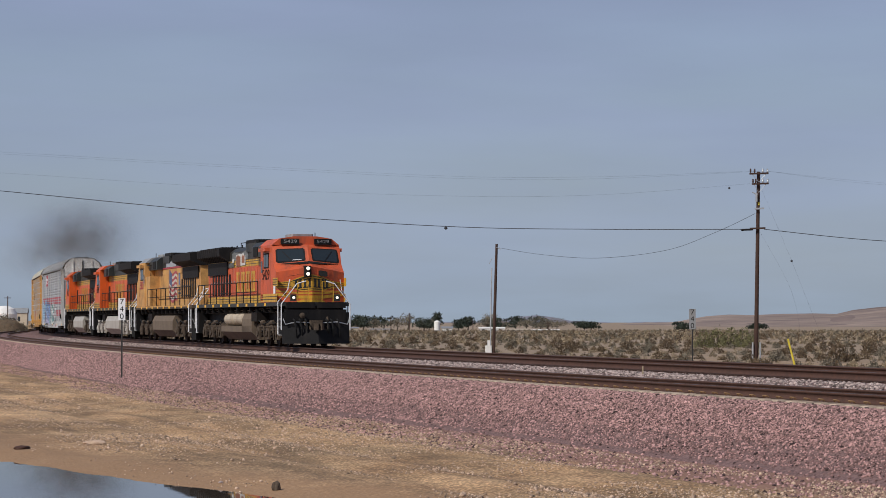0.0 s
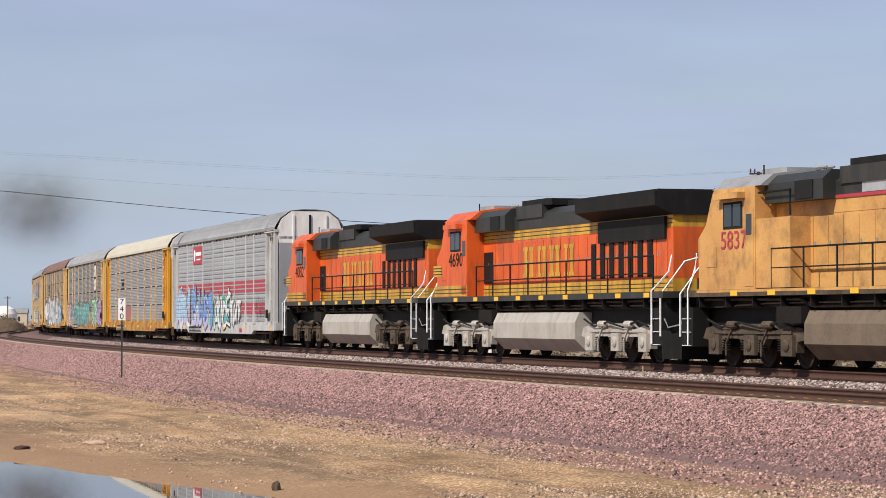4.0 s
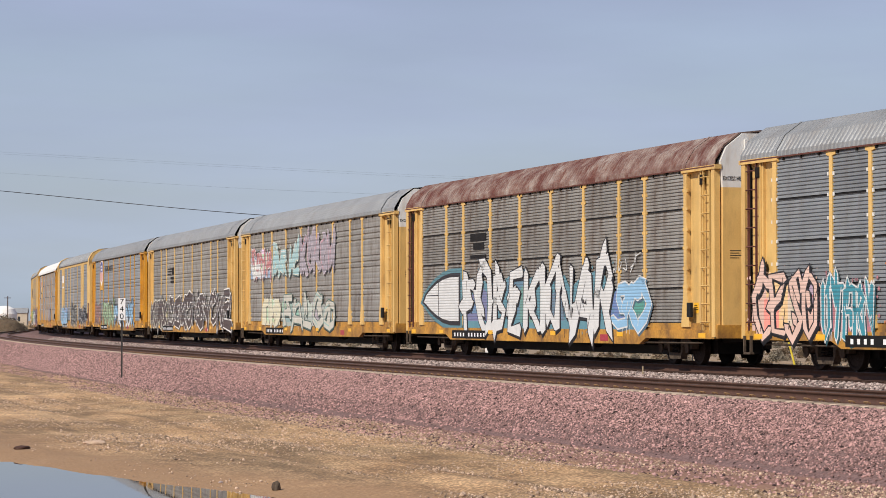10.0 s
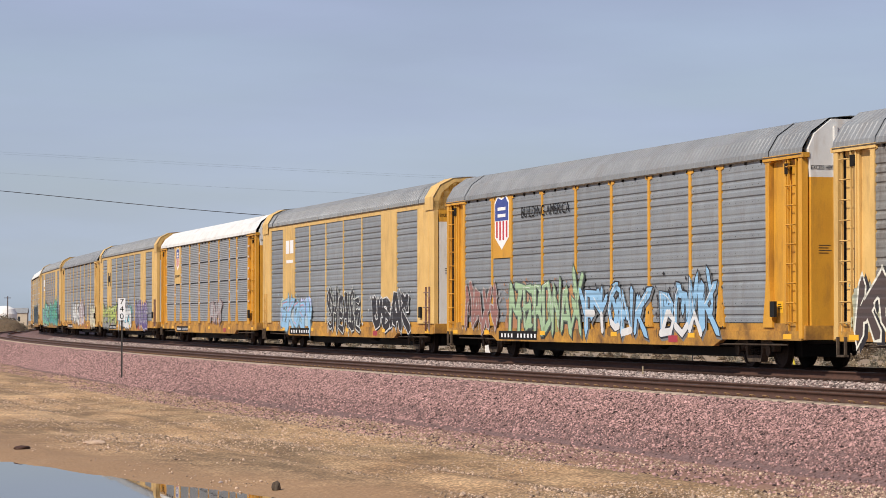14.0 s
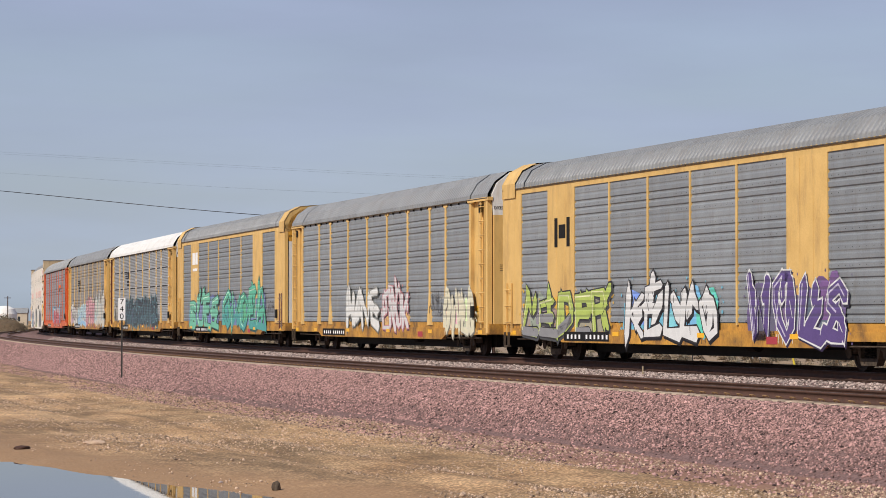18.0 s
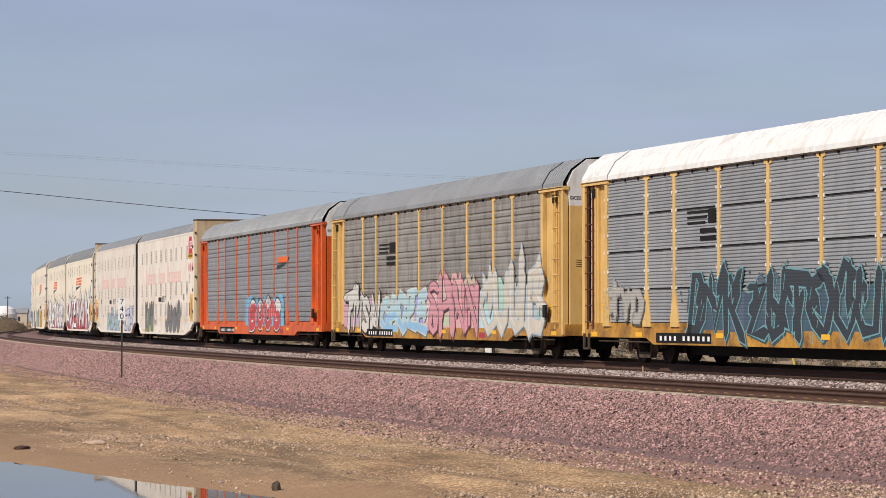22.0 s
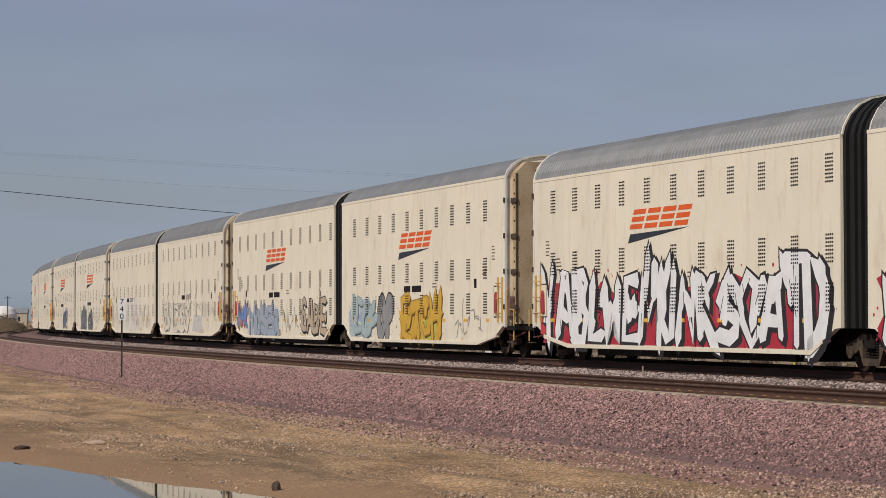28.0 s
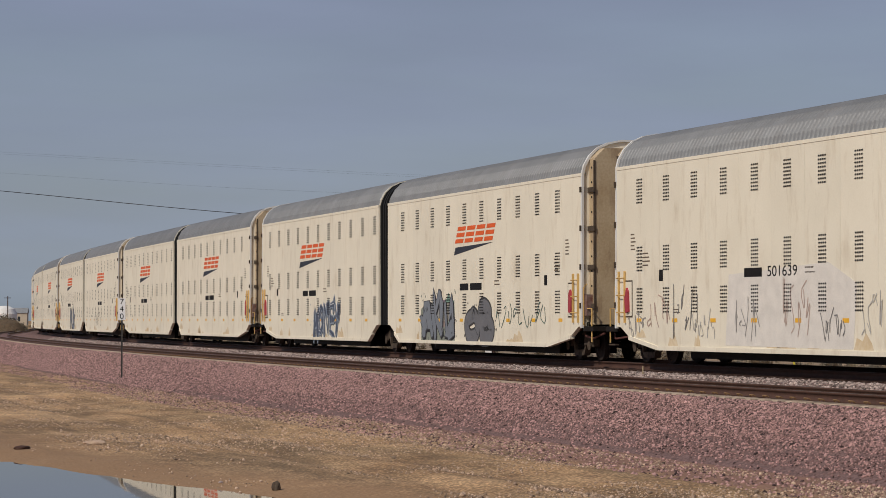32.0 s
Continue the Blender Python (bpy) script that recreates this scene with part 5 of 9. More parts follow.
def autorack(label, panel, trim, roof, style, door_low=None, door_top=None, ribs=(0.22, 0.014), post=None, edge=None):
    """A covered auto carrier. style: 'slats' four rows of fine slats a bay, 'sheet' one deep-ribbed sheet a bay, 'wide' flush posts and solid bays."""
    car = thing("autorack_car", label, "railcar", "auto carriers of the train")
    RIBS[car.name] = 0.0878 if style == "slats" else 3.90 / 19
    if style == "wide":
        ribs = (0.26, 0.05)
    trim_m, post_m = M[trim], M[post or trim]
    sill_m = M["sill_yellow"] if trim in ("yellow", "yellow_pale") else trim_m
    crown = 5.94
    # underframe
    part("side_sill", Mesh().prism(SILL, "y", -1.528, -1.38).box(-13.45, 13.45, -1.48, -1.38, 0.88, 1.10), sill_m, car)
    part("side_sill", Mesh().prism(SILL, "y", 1.38, 1.528).box(-13.45, 13.45, 1.38, 1.48, 0.88, 1.10), sill_m, car)
    part("deck", Mesh().box(-13.4, 13.4, -1.37, 1.37, 0.86, 1.08), M["truck_dark"], car)
    part("centre_sill", Mesh().prism([(-13.6, 0.95), (-9.2, 0.95), (-8.6, 0.62), (8.6, 0.62), (9.2, 0.95), (13.6, 0.95), (13.6, 0.66), (9.4, 0.50), (8.5, 0.25), (-8.3, 0.25), (-9.5, 0.50), (-13.6, 0.66)], "y", -0.5, 0.5).box(8.3, 11.6, -0.62, 0.62, 0.30, 0.84).box(-11.6, -8.3, -0.62, 0.62, 0.30, 0.84).box(-8.2, 8.2, -1.30, -0.5, 0.50, 0.86).box(-8.2, 8.2, 0.5, 1.3, 0.50, 0.86), M["black"], car)
    part("brake_pipe", Mesh().tube([(-12.5, -1.42, 0.60), (-4, -1.42, 0.56), (4, -1.42, 0.56), (12.5, -1.42, 0.60)], 0.025, 5), M["truck_brown"], car)
    part("brake_cylinder", Mesh().lathe([(0.14, 0), (0.16, 0.05), (0.16, 0.5), (0.10, 0.55)], (3.2, -0.9, 0.55), "x", 12), M["truck_dark"], car)
    if style != "wide":
        bays = list(zip(EDGES, EDGES[1:]))
    else:
        bays = WIDE_BAYS
    # black sheets added behind the panels: a dark inside that keeps daylight out
    part("dark_backing", Mesh().box(-13.3, 13.3, -1.36, -1.33, 1.1, 5.1).box(-13.3, 13.3, 1.33, 1.36, 1.1, 5.1), M["black"], car)
    for side in (-1, 1):
        turn = 0 if side < 0 else 180
        for a, b in bays:
            gap = 0.05 if style != "wide" else 0.0
            w = b - a - 2 * gap
            x = a + gap if side < 0 else b - gap
            if style == "slats" and side < 0:
                rows = [(1.12, 1.99), (2.03, 3.00), (3.05, 4.00), (4.05, 5.02)]
                for z0, z1 in rows:
                    key = ("slat_panel", panel, round(w, 2), round(z1 - z0, 2))
                    part("slat_panel", shared(key, lambda: corrugated(w, z1 - z0, 0.085, 0.03), M[panel]), None, car, "", pose(x, -1.50, z0, 0, 0, turn))
            else:
                key = ("side_panel", panel, round(w, 2))
                p = part("side_panel", shared(key, lambda: corrugated(w, 3.90, 0.205, 0.030), M[panel]), None, car, "", pose(x, 1.50 * side, 1.12, 0, 0, turn))
                if side < 0:
                    tagged(part("perforated_field", shared(("perforations", round(w, 2)), lambda: perforations(w, 3.9, 0.205), M["black"]), None, p), kind="stuff")
        y0, y1 = (-1.523, -1.38) if side < 0 else (1.38, 1.523)
        if style == "slats" and side < 0:
            # black strips behind the gaps between slat rows, so the gaps come out dark
            for i, z in enumerate((2.01, 3.025, 4.025)):
                part("panel_rail", Mesh().box(EDGES[0], EDGES[-1], -1.485, -1.40, z - 0.03, z + 0.03), M["black"], car)
            clips = Mesh()
            for x in EDGES:
                for z in (1.55, 2.02, 2.5, 3.03, 3.5, 4.03, 4.5):
                    for e in (-0.13, 0.13):
                        clips.box(x + e - 0.03, x + e + 0.03, -1.522, -1.49, z - 0.04, z + 0.04)
            tagged(part("panel_clip", clips, M["white" if roof != "roof_rust" else "yellow_pale"], car), kind="stuff")
        if style != "wide":
            for i, x in enumerate(EDGES):
                deep = 0.075 if 0 < i < 9 else 0.10
                if side < 0:
                    ring = [(x - 0.27, 1.0), (x + 0.27, 1.0), (x + 0.24, 1.25), (x + deep + 0.03, 1.85), (x + deep, 2.2), (x + deep, 4.9), (x + 0.22, 4.93), (x + 0.22, 5.05), (x - 0.22, 5.05), (x - 0.22, 4.93), (x - deep, 4.9), (x - deep, 2.2), (x - deep - 0.03, 1.85), (x - 0.24, 1.25)]
                    part("side_post", Mesh().prism(ring, "y", y0, y1), post_m, car)
                else:
                    part("side_post", Mesh().box(x - deep, x + deep, y0, y1, 1.0, 5.05), post_m, car)
            ends = [(-13.42, EDGES[0]), (EDGES[-1], 13.42)]
        else:
            solid = [(-13.6, -11.9), (-9.6, -7.4), (6.6, 8.75), (11.5, 13.6)]
            for a, b in solid:
                part("solid_panel", Mesh().box(a, b, y0, y1, 1.05, 5.0), post_m, car)
                if side < 0:
                    for dx in (0.33, 0.66):
                        part("weld_seam", Mesh().box(a + (b - a) * dx - 0.012, a + (b - a) * dx + 0.012, y0 - 0.006, y0, 1.15, 4.95), post_m, car)
            for (a, b), (c, d) in zip(bays, bays[1:]):
                if c - b < 0.3:
                    part("side_post", Mesh().box(b, c, y0, y1, 1.05, 5.0), post_m, car)
            part("top_rail", Mesh().box(-13.6, 13.6, y0, y1, 5.0, 5.2), post_m, car)
            ends = []
        for a, b in ends:
            way = 1 if a > 0 else -1
            part("end_panel", Mesh().box(min(a, b) + 0.12 * (way > 0), max(a, b) - 0.12 * (way < 0) - 0.0, *((-1.405, -1.365) if side < 0 else (1.365, 1.405)), 1.08, 4.95), post_m, car)
            edge_x = b if way > 0 else a
            part("corner_post", Mesh().box(edge_x - 0.10, edge_x + 0.10, y0 - 0.01 if side < 0 else y0, y1 if side < 0 else y1 + 0.01, 0.75, 5.02), post_m, car)
            part("corner_bracket", Mesh().box(min(a, b) - 0.2, max(a, b) + 0.2, y0 - 0.03 if side < 0 else y0, y1 if side < 0 else y1 + 0.03, 4.95, 5.06), post_m, car)
            if side < 0:
                mid = (a + b) / 2
                part("end_stile", Mesh().box(mid - 0.10 * way - 0.05, mid - 0.10 * way + 0.05, -1.47, -1.405, 1.08, 4.95), post_m, car)
                part("end_stile", Mesh().box(edge_x - 0.86 * way - 0.035, edge_x - 0.86 * way + 0.035, -1.50, -1.405, 1.08, 4.95), post_m, car)
                # flat black strip for the shaded slot beside the corner post
                part("slot", Mesh().box(edge_x - 0.22 * way - 0.05, edge_x - 0.22 * way + 0.05, -1.409, -1.405, 1.1, 4.85), M["black"], car)
                ladder(car, edge_x - 0.46 * way, y0 + 0.045, 0.85, 4.95, M["rust_red"] if way < 0 and trim == "yellow_pale" and style == "slats" else post_m)
                part("notice", Mesh().box(mid - 0.45 * way - 0.16, mid - 0.45 * way + 0.16, -1.41, -1.405, 1.35, 1.62), M["amber"], car)
                part("notice_text", bars(mid - 0.45 * way - 0.12, -1.41, 1.40, 0.24, 0.16, 3, 0.002), M["black"], car)
                part("corner_lamp_box", Mesh().slab(edge_x - 0.75 * way - 0.1, edge_x - 0.75 * way + 0.1, -1.54, -1.46, 4.6, 4.85, 0.02), M["truck_dark"], car)
        if side < 0 and style == "wide":
            for x, way in ((-12.9, -1), (12.9, 1)):
                ladder(car, x, y0 - 0.012, 0.80, 2.3, M["roof_rust"] if way > 0 else post_m)
    rack_roof(13.55, 5.06 if style != "wide" else 5.2, crown if style != "wide" else 5.99, M[roof], car, ribs, M[edge] if edge else None)
    low, top = M[door_low or trim], M[door_top or "white"]
    if style == "wide":
        hood = [(-1.56, 4.9), (-1.56, 5.34), (-1.32, 5.74), (-0.86, 5.98), (-0.3, 6.03), (0.3, 6.03), (0.86, 5.98), (1.32, 5.74), (1.56, 5.34), (1.56, 4.9)]
        for x, way in ((13.0, 1), (-13.0, -1)):
            n = len(hood)
            shell = Mesh().add([(xx, y, z) for xx in (x - 0.45, x + 0.62) for y, z in hood], [(q, q + 1, n + q + 1, n + q) for q in range(n - 1)])
            part("end_hood", shell.prism([(y * 0.99, z) for y, z in hood], "x", *sorted((x + 0.52 * way, x + 0.60 * way))), post_m, car)
    for x, way in ((13.5, 1), (-13.5, -1)):
        end_door(car, x, way, low, top, crown, 5.04)
        coupler(car, 13.9 * way, way)
        part("end_sill", Mesh().box(min(13.45 * way, 13.62 * way), max(13.45 * way, 13.62 * way), -1.5, 1.5, 0.72, 1.05), sill_m, car)
        freight_truck(car, 9.95 * way)
        part("hand_brake" if way > 0 else "corner_step", Mesh().box(12.0 * way - 0.12, 12.0 * way + 0.12, -1.60, -1.528, 1.25, 1.62) if way > 0 else Mesh().box(-13.3, -12.9, -1.6, -1.5, 0.35, 0.40).box(-13.3, -13.26, -1.6, -1.538, 0.35, 0.8).box(-12.94, -12.9, -1.6, -1.538, 0.35, 0.8), M["rubber"] if way > 0 else M["truck_brown"], car)
    for x in (-12.6, -9.4, -4.2, 1.6, 7.0, 12.7):
        part("reflector", Mesh().box(x - 0.22, x + 0.22, -1.534, -1.528, 0.73, 0.85), M["amber"], car)
    for x, z, h in ((12.45, 3.2, 0.5), (12.45, 2.2, 0.3), (12.45, 1.7, 0.2)):
        if style != "wide":
            part("stencil", bars(x - 0.14, -1.406, z, 0.20, h * 0.8, 7, 0.003), M["truck_brown"], car)
    part("number_panel", Mesh().box(-8.2, -4.7, -1.535, -1.528, 0.58, 0.84), M["black"], car)
    digits = Mesh()
    for k in range(10):
        x = -7.95 + 0.31 * k + (0.25 if k > 3 else 0.0)
        digits.box(x, x + 0.13, -1.538, -1.535, 0.64, 0.76)
    tagged(part("number_mark", digits, M["sign_white"], car), kind="stuff")
    part("stencil", Mesh().box(5.5, 6.1, -1.534, -1.528, 0.60, 0.78), M["red_stripe"], car)
    return car

# ---- articulated white carriers, two bodies to a pair ----
def vent_mesh():
    """A vent: eight rows of four slotted holes."""
    m = Mesh()
    for i in range(8):
        z = -0.345 + i * 0.088
        for j in range(4):
            x = -0.20 + 0.105 * j + 0.012 * (i % 2)
            m.add([(x, -0.004, z), (x + 0.070, -0.004, z + 0.006), (x + 0.076, -0.004, z + 0.044), (x + 0.006, -0.004, z + 0.038)], [(0, 1, 2, 3)])
    return m


def carrier_unit(label, first, roof="roof_grey", body="cream", fine=0.16, rib=0.034, wall=5.32):
    """One body of a pair. first: the leading body, coupled at its front and hinged at its rear; else the other way round."""
    car = thing("auto_carrier_unit", label, "railcar", "white articulated carriers of the train")
    way = 1 if first else -1                       # towards the coupled end
    a, b = (-10.45, 9.75) if first else (-9.75, 10.45)
    ra, rb = (1.5, 2.9) if first else (2.9, 1.5)       # how far the belly reaches towards each end
    low = [(a, 1.0), (a + 0.3, 0.98), (a + 0.9, 0.72), (a + ra, 0.46), (b - rb, 0.46), (b - 0.9, 0.72), (b - 0.3, 0.98), (b, 1.0)]
    # side walls in plates, each between two seams
    seams = [a] + [x for x in np.arange(-9.0, 9.1, 1.8) if a + 0.8 < x < b - 0.8] + [b]

    def floor_at(x):
        return float(np.interp(x, [p[0] for p in low], [p[1] for p in low]))
    for side in (-1, 1):
        y0, y1 = (-1.53, -1.40) if side < 0 else (1.40, 1.53)
        for k, (p, q) in enumerate(zip(seams, seams[1:])):
            p, q = float(p), float(q)
            mids = [x for x, _ in low if p < x < q]
            ring = [(p + 0.0025, floor_at(p))] + [(x, floor_at(x)) for x in mids] + [(q - 0.0025, floor_at(q)), (q - 0.0025, wall), (p + 0.0025, wall)]
            part("side_plate", Mesh().prism(ring, "y", y0, y1), M[body], car)
        part("top_chord", Mesh().box(a, b, y0 - 0.012 if side < 0 else y0, y1 if side < 0 else y1 + 0.012, wall - 0.05, wall + 0.035), M["truck_brown" if side > 0 else body], car)
        part("bottom_chord", Mesh().prism([(x, z - 0.08) for x, z in low[2:6]] + [(x, z + 0.03) for x, z in low[5:1:-1]], "y", y0 - 0.03 if side < 0 else y1 - 0.1, y0 + 0.1 if side < 0 else y1 + 0.03), M[body], car)
    part("floor", Mesh().box(a, b, -1.38, 1.38, 1.0, 1.12), M["truck_dark"], car)
    part("centre_sill", Mesh().box(a - 0.2, b + 0.2, -0.35, 0.35, 0.62, 1.0).box(a + 3.6, b - 3.6, -0.9, 0.9, 0.18, 0.62), M["black"], car)
    # vents
    start = -8.5 if first else -8.1
    for z in (4.65, 2.83, 1.72):
        for k in range(10 if first else 11):
            x = start + 1.8 * k
            tagged(part("vent", shared("vent", vent_mesh, M["black"]), None, car, "", pose(x, -1.5385, z)), kind="stuff")
    # roof: round vault in cross-pressed sheets
    prof = [(-1.52, wall + 0.02), (-1.46, wall + 0.257 * (6.30 - wall)), (-1.30, wall + 0.543 * (6.30 - wall)), (-1.06, wall + 0.771 * (6.30 - wall)), (-0.76, wall + 0.914 * (6.30 - wall)), (-0.35, wall + 1.000 * (6.30 - wall)), (0.35, wall + 1.000 * (6.30 - wall)), (0.76, wall + 0.914 * (6.30 - wall)), (1.06, wall + 0.771 * (6.30 - wall)), (1.30, wall + 0.543 * (6.30 - wall)), (1.46, wall + 0.257 * (6.30 - wall)), (1.52, wall + 0.02)]
    rows = [(a + (q + u) * fine, rib * (1 - math.sin(math.pi * u))) for q in range(int((b - a) / fine)) for u in (0.0, 0.10, 0.26, 0.5, 0.74, 0.90)] + [(b, rib)]
    verts = [(float(x), y * (1 - 0.8 * drop), z - drop * (z > wall + 0.1)) for x, drop in rows for y, z in prof]
    k = len(prof)
    m = Mesh().add(verts, [(i * k + j, i * k + j + 1, (i + 1) * k + j + 1, (i + 1) * k + j) for i in range(len(rows) - 1) for j in range(k - 1)])
    part("roof", m, M[roof], car)
    # end walls and end arch
    arch = [(-1.5, 1.0), (1.5, 1.0)] + [(y * 0.985, z - 0.02) for y, z in prof[::-1]]
    part("end_wall", Mesh().prism(arch, "x", a, a + 0.06), M[body], car)
    part("end_wall", Mesh().prism(arch, "x", b - 0.06, b), M[body], car)
    face = b if first else a                      # the coupled end
    outer = [(y * 1.012, z + 0.015) for y, z in prof]
    rim = Mesh()
    ring = [(-1.56, 0.95)] + outer + [(1.56, 0.95)]
    inner = [(-1.49, 0.95)] + [(y * 0.96, z - 0.05) for y, z in outer] + [(1.49, 0.95)]
    rim.add([(x, y, z) for x in (face - 0.05, face + 0.05) for y, z in ring + inner],
            [(i, i + 1, len(ring) + i + 1, len(ring) + i) for i in range(len(ring) - 1)]
            + [(2 * len(ring) + i, 2 * len(ring) + i + 1, 3 * len(ring) + i + 1, 3 * len(ring) + i) for i in range(len(ring) - 1)]
            + [(i, i + 1, 2 * len(ring) + i + 1, 2 * len(ring) + i) for i in range(len(ring) - 1)])
    part("end_arch", rim, M["white"], car)
    doors = [(-1.30, 1.05), (1.30, 1.05), (1.30, 5.75), (1.0, 6.05), (-1.0, 6.05), (-1.30, 5.75)]
    part("end_door", Mesh().prism(doors, "x", face, face + 0.45 * way), M["door_cream"], car)
    for z in (1.5, 2.6, 3.7, 4.8):
        part("door_hinge", Mesh().box(face - 0.02, face + 0.02, -1.60, -1.46, z, z + 0.16).box(min(face, face + 0.5 * way), max(face, face + 0.5 * way), -1.36, -1.31, z, z + 0.14), M["truck_brown"], car)
    if body == "offwhite":
        ends = sorted((face - 0.04 * way, face + 0.80 * way))
        part("end_housing", Mesh().slab(*ends, -1.54, 1.54, 1.05, 6.18, 0.03), M["door_cream"], car)
        part("housing_roof", Mesh().box(ends[0] - 0.02, ends[1] + 0.02, -1.56, 1.56, 6.18, 6.24), M["truck_brown"], car)
        for z in (2.2, 3.3, 4.4, 5.5):
            part("housing_bracket", Mesh().box(*sorted((face + 0.62 * way, face + 0.84 * way)), -1.58, -1.54, z, z + 0.10), M["truck_dark"], car)
        part("housing_strip", Mesh().box(*sorted((face - 0.03 * way, face + 0.30 * way)), -1.546, -1.54, 1.1, 5.2), M["white"], car)
    part("platform", Mesh().box(min(face, face + 0.85 * way), max(face, face + 0.85 * way), -1.5, 1.5, 0.86, 1.0), M["truck_dark"], car)
    part("door_edge", Mesh().box(*sorted((face + 0.40 * way, face + 0.47 * way)), -1.33, -1.29, 1.1, 5.7), M["truck_brown"], car)
    bolts = Mesh()
    for z in np.arange(1.3, 5.6, 0.42):
        bolts.lathe([(0.035, 0), (0.025, 0.02)], (face + 0.22 * way, -1.322, float(z)), "y", 6)
    tagged(part("door_bolt", bolts, M["truck_dark"], car), kind="stuff")
    part("grab_iron", Mesh().tube([(face + 0.12 * way, -1.42, 0.95), (face + 0.12 * way, -1.52, 1.05), (face + 0.12 * way, -1.52, 2.1), (face + 0.12 * way, -1.42, 2.2)], 0.022, 5)
         .tube([(face + 0.62 * way, -1.46, 0.55), (face + 0.62 * way, -1.46, 1.5), (face + 0.2 * way, -1.46, 1.5)], 0.022, 5), M["yellow_pale" if body == "cream" else "white"], car)
    part("step", Mesh().box(*sorted((face + 0.15 * way, face + 0.6 * way)), -1.52, -1.40, 0.48, 0.52), M["truck_brown"], car)
    part("rod_gear", Mesh().tube([(face - 0.3 * way, -1.3, 0.72), (face + 0.5 * way, -1.35, 0.66), (face + 0.95 * way, -1.2, 0.80)], 0.03, 5).tube([(face - 1.6 * way, -1.35, 0.80), (face - 0.4 * way, -1.4, 0.90)], 0.03, 5), M["rust_red"], car)
    ladder(car, face - 0.45 * way, -1.54, 1.1, 2.5, M["yellow_pale"])
    part("brake_box", Mesh().box(face + 0.15 * way - 0.12, face + 0.15 * way + 0.12, -1.48, -1.30, 1.3, 1.9), M["roof_rust"], car)
    part("hand_brake", Mesh().prism([(face - 0.98 * way, 1.40), (face - 0.78 * way, 1.36), (face - 0.72 * way, 1.75), (face - 0.84 * way, 2.05), (face - 0.94 * way, 1.95)], "y", -1.60, -1.54), M["red_stripe"], car)
    part("brake_backing", Mesh().box(*sorted((face - 1.15 * way, face - 0.62 * way)), -1.54, -1.532, 1.25, 2.25), M["truck_brown"], car)
    part("brake_plate", Mesh().box(*sorted((face - 1.11 * way, face - 0.66 * way)), -1.543, -1.54, 1.29, 2.21), M[body], car)
    coupler(car, face + 1.0 * way, way)
    freight_truck(car, face - 1.4 * way + 0.1 * way)
    # hinge end: folding black diaphragm, and the shared truck on the leading body
    back = a if first else b
    for k in range(3):
        x0 = back - way * (0.02 + 0.2 * k)
        x1 = back - way * (0.16 + 0.2 * k)
        part("diaphragm_fold", Mesh().prism([(y * (0.97 if k % 2 == 0 else 0.93), z * 0.992) for y, z in [(-1.5, 1.0), (1.5, 1.0)] + prof[::-1]], "x", min(x0, x1), max(x0, x1)), M["rubber"], car)
    if first:
        freight_truck(car, -11.075)
        part("hinge_bearer", Mesh().box(-11.6, -10.3, -0.8, 0.8, 0.86, 1.05), M["black"], car)
    rng = random.Random(int(wall * 100) + (7 if first else 3))
    for k in range(7):
        x = rng.uniform(a + 1.0, b - 1.0)
        z = max(floor_at(x) + 0.05, 0.5)
        w, h = rng.uniform(0.3, 1.1), rng.uniform(0.10, 0.42)
        part("rust_stain", plate([(x, z), (x + w, z), (x + w * 0.9, z + h * 0.4), (x + w * 0.6, z + h), (x + w * 0.45, z + h * 0.5), (x + w * 0.15, z + h * 0.7)], -1.5305, 0.0008), M["stain"], car)
    # small fittings
    for x, z, w, h, n in ((face - 2.1 * way, 2.55, 0.5, 0.42, 4), (face - 1.2 * way, 3.0, 0.34, 0.5, 5), (2.1, 2.2, 0.6, 0.22, 2), (-5.6, 1.32, 0.5, 0.14, 2)):
        part("stencil", bars(x - w / 2, -1.531, z, w, h, n, 0.003), M["tank_brown"], car)
    part("placard", Mesh().box(face - 3.1 * way - 0.13, face - 3.1 * way + 0.13, -1.534, -1.53, 2.2, 2.5), M["black"], car)
    for x in np.arange(a + 1.6, b - 1.2, 2.4):
        part("reflector", Mesh().box(x - 0.16, x + 0.16, -1.537, -1.53, 1.12, 1.22), M["amber"], car)
    return car


def swoosh_logo(car, x0, x1, z0, z1, y=-1.535):
    """The owner's mark: four leaning stacks of orange stripes over a dark wedge."""
    w = (x1 - x0) / 4
    h = (z1 - z0)
    zb = z0 + 0.42 * h
    for i in range(4):
        a = x0 + 0.06 * w + i * w
        lean = 0.34 * w
        tall = z1 - zb

        def lean_box(u0, u1, v0, v1):
            la, lb = lean * v0, lean * v1
            return [(a + u0 * w + la, zb + v0 * tall), (a + u1 * w + la, zb + v0 * tall), (a + u1 * w + lb, zb + v1 * tall), (a + u0 * w + lb, zb + v1 * tall)]
        m = Mesh()
        for v0, v1 in ((0.0, 0.25), (0.375, 0.625), (0.75, 1.0)):
            m.prism(lean_box(0.0, 0.84, v0, v1), "y", y, y - 0.004)
        part("logo_block", m, paint((0.78, 0.12, 0.02)), car)
    part("logo_wedge", plate([(x0 - 0.05, z0), (x0 + 0.12, z0 + 0.27 * h), (x1 + 0.02, z0 + 0.36 * h)], y), paint((0.03, 0.035, 0.05)), car)

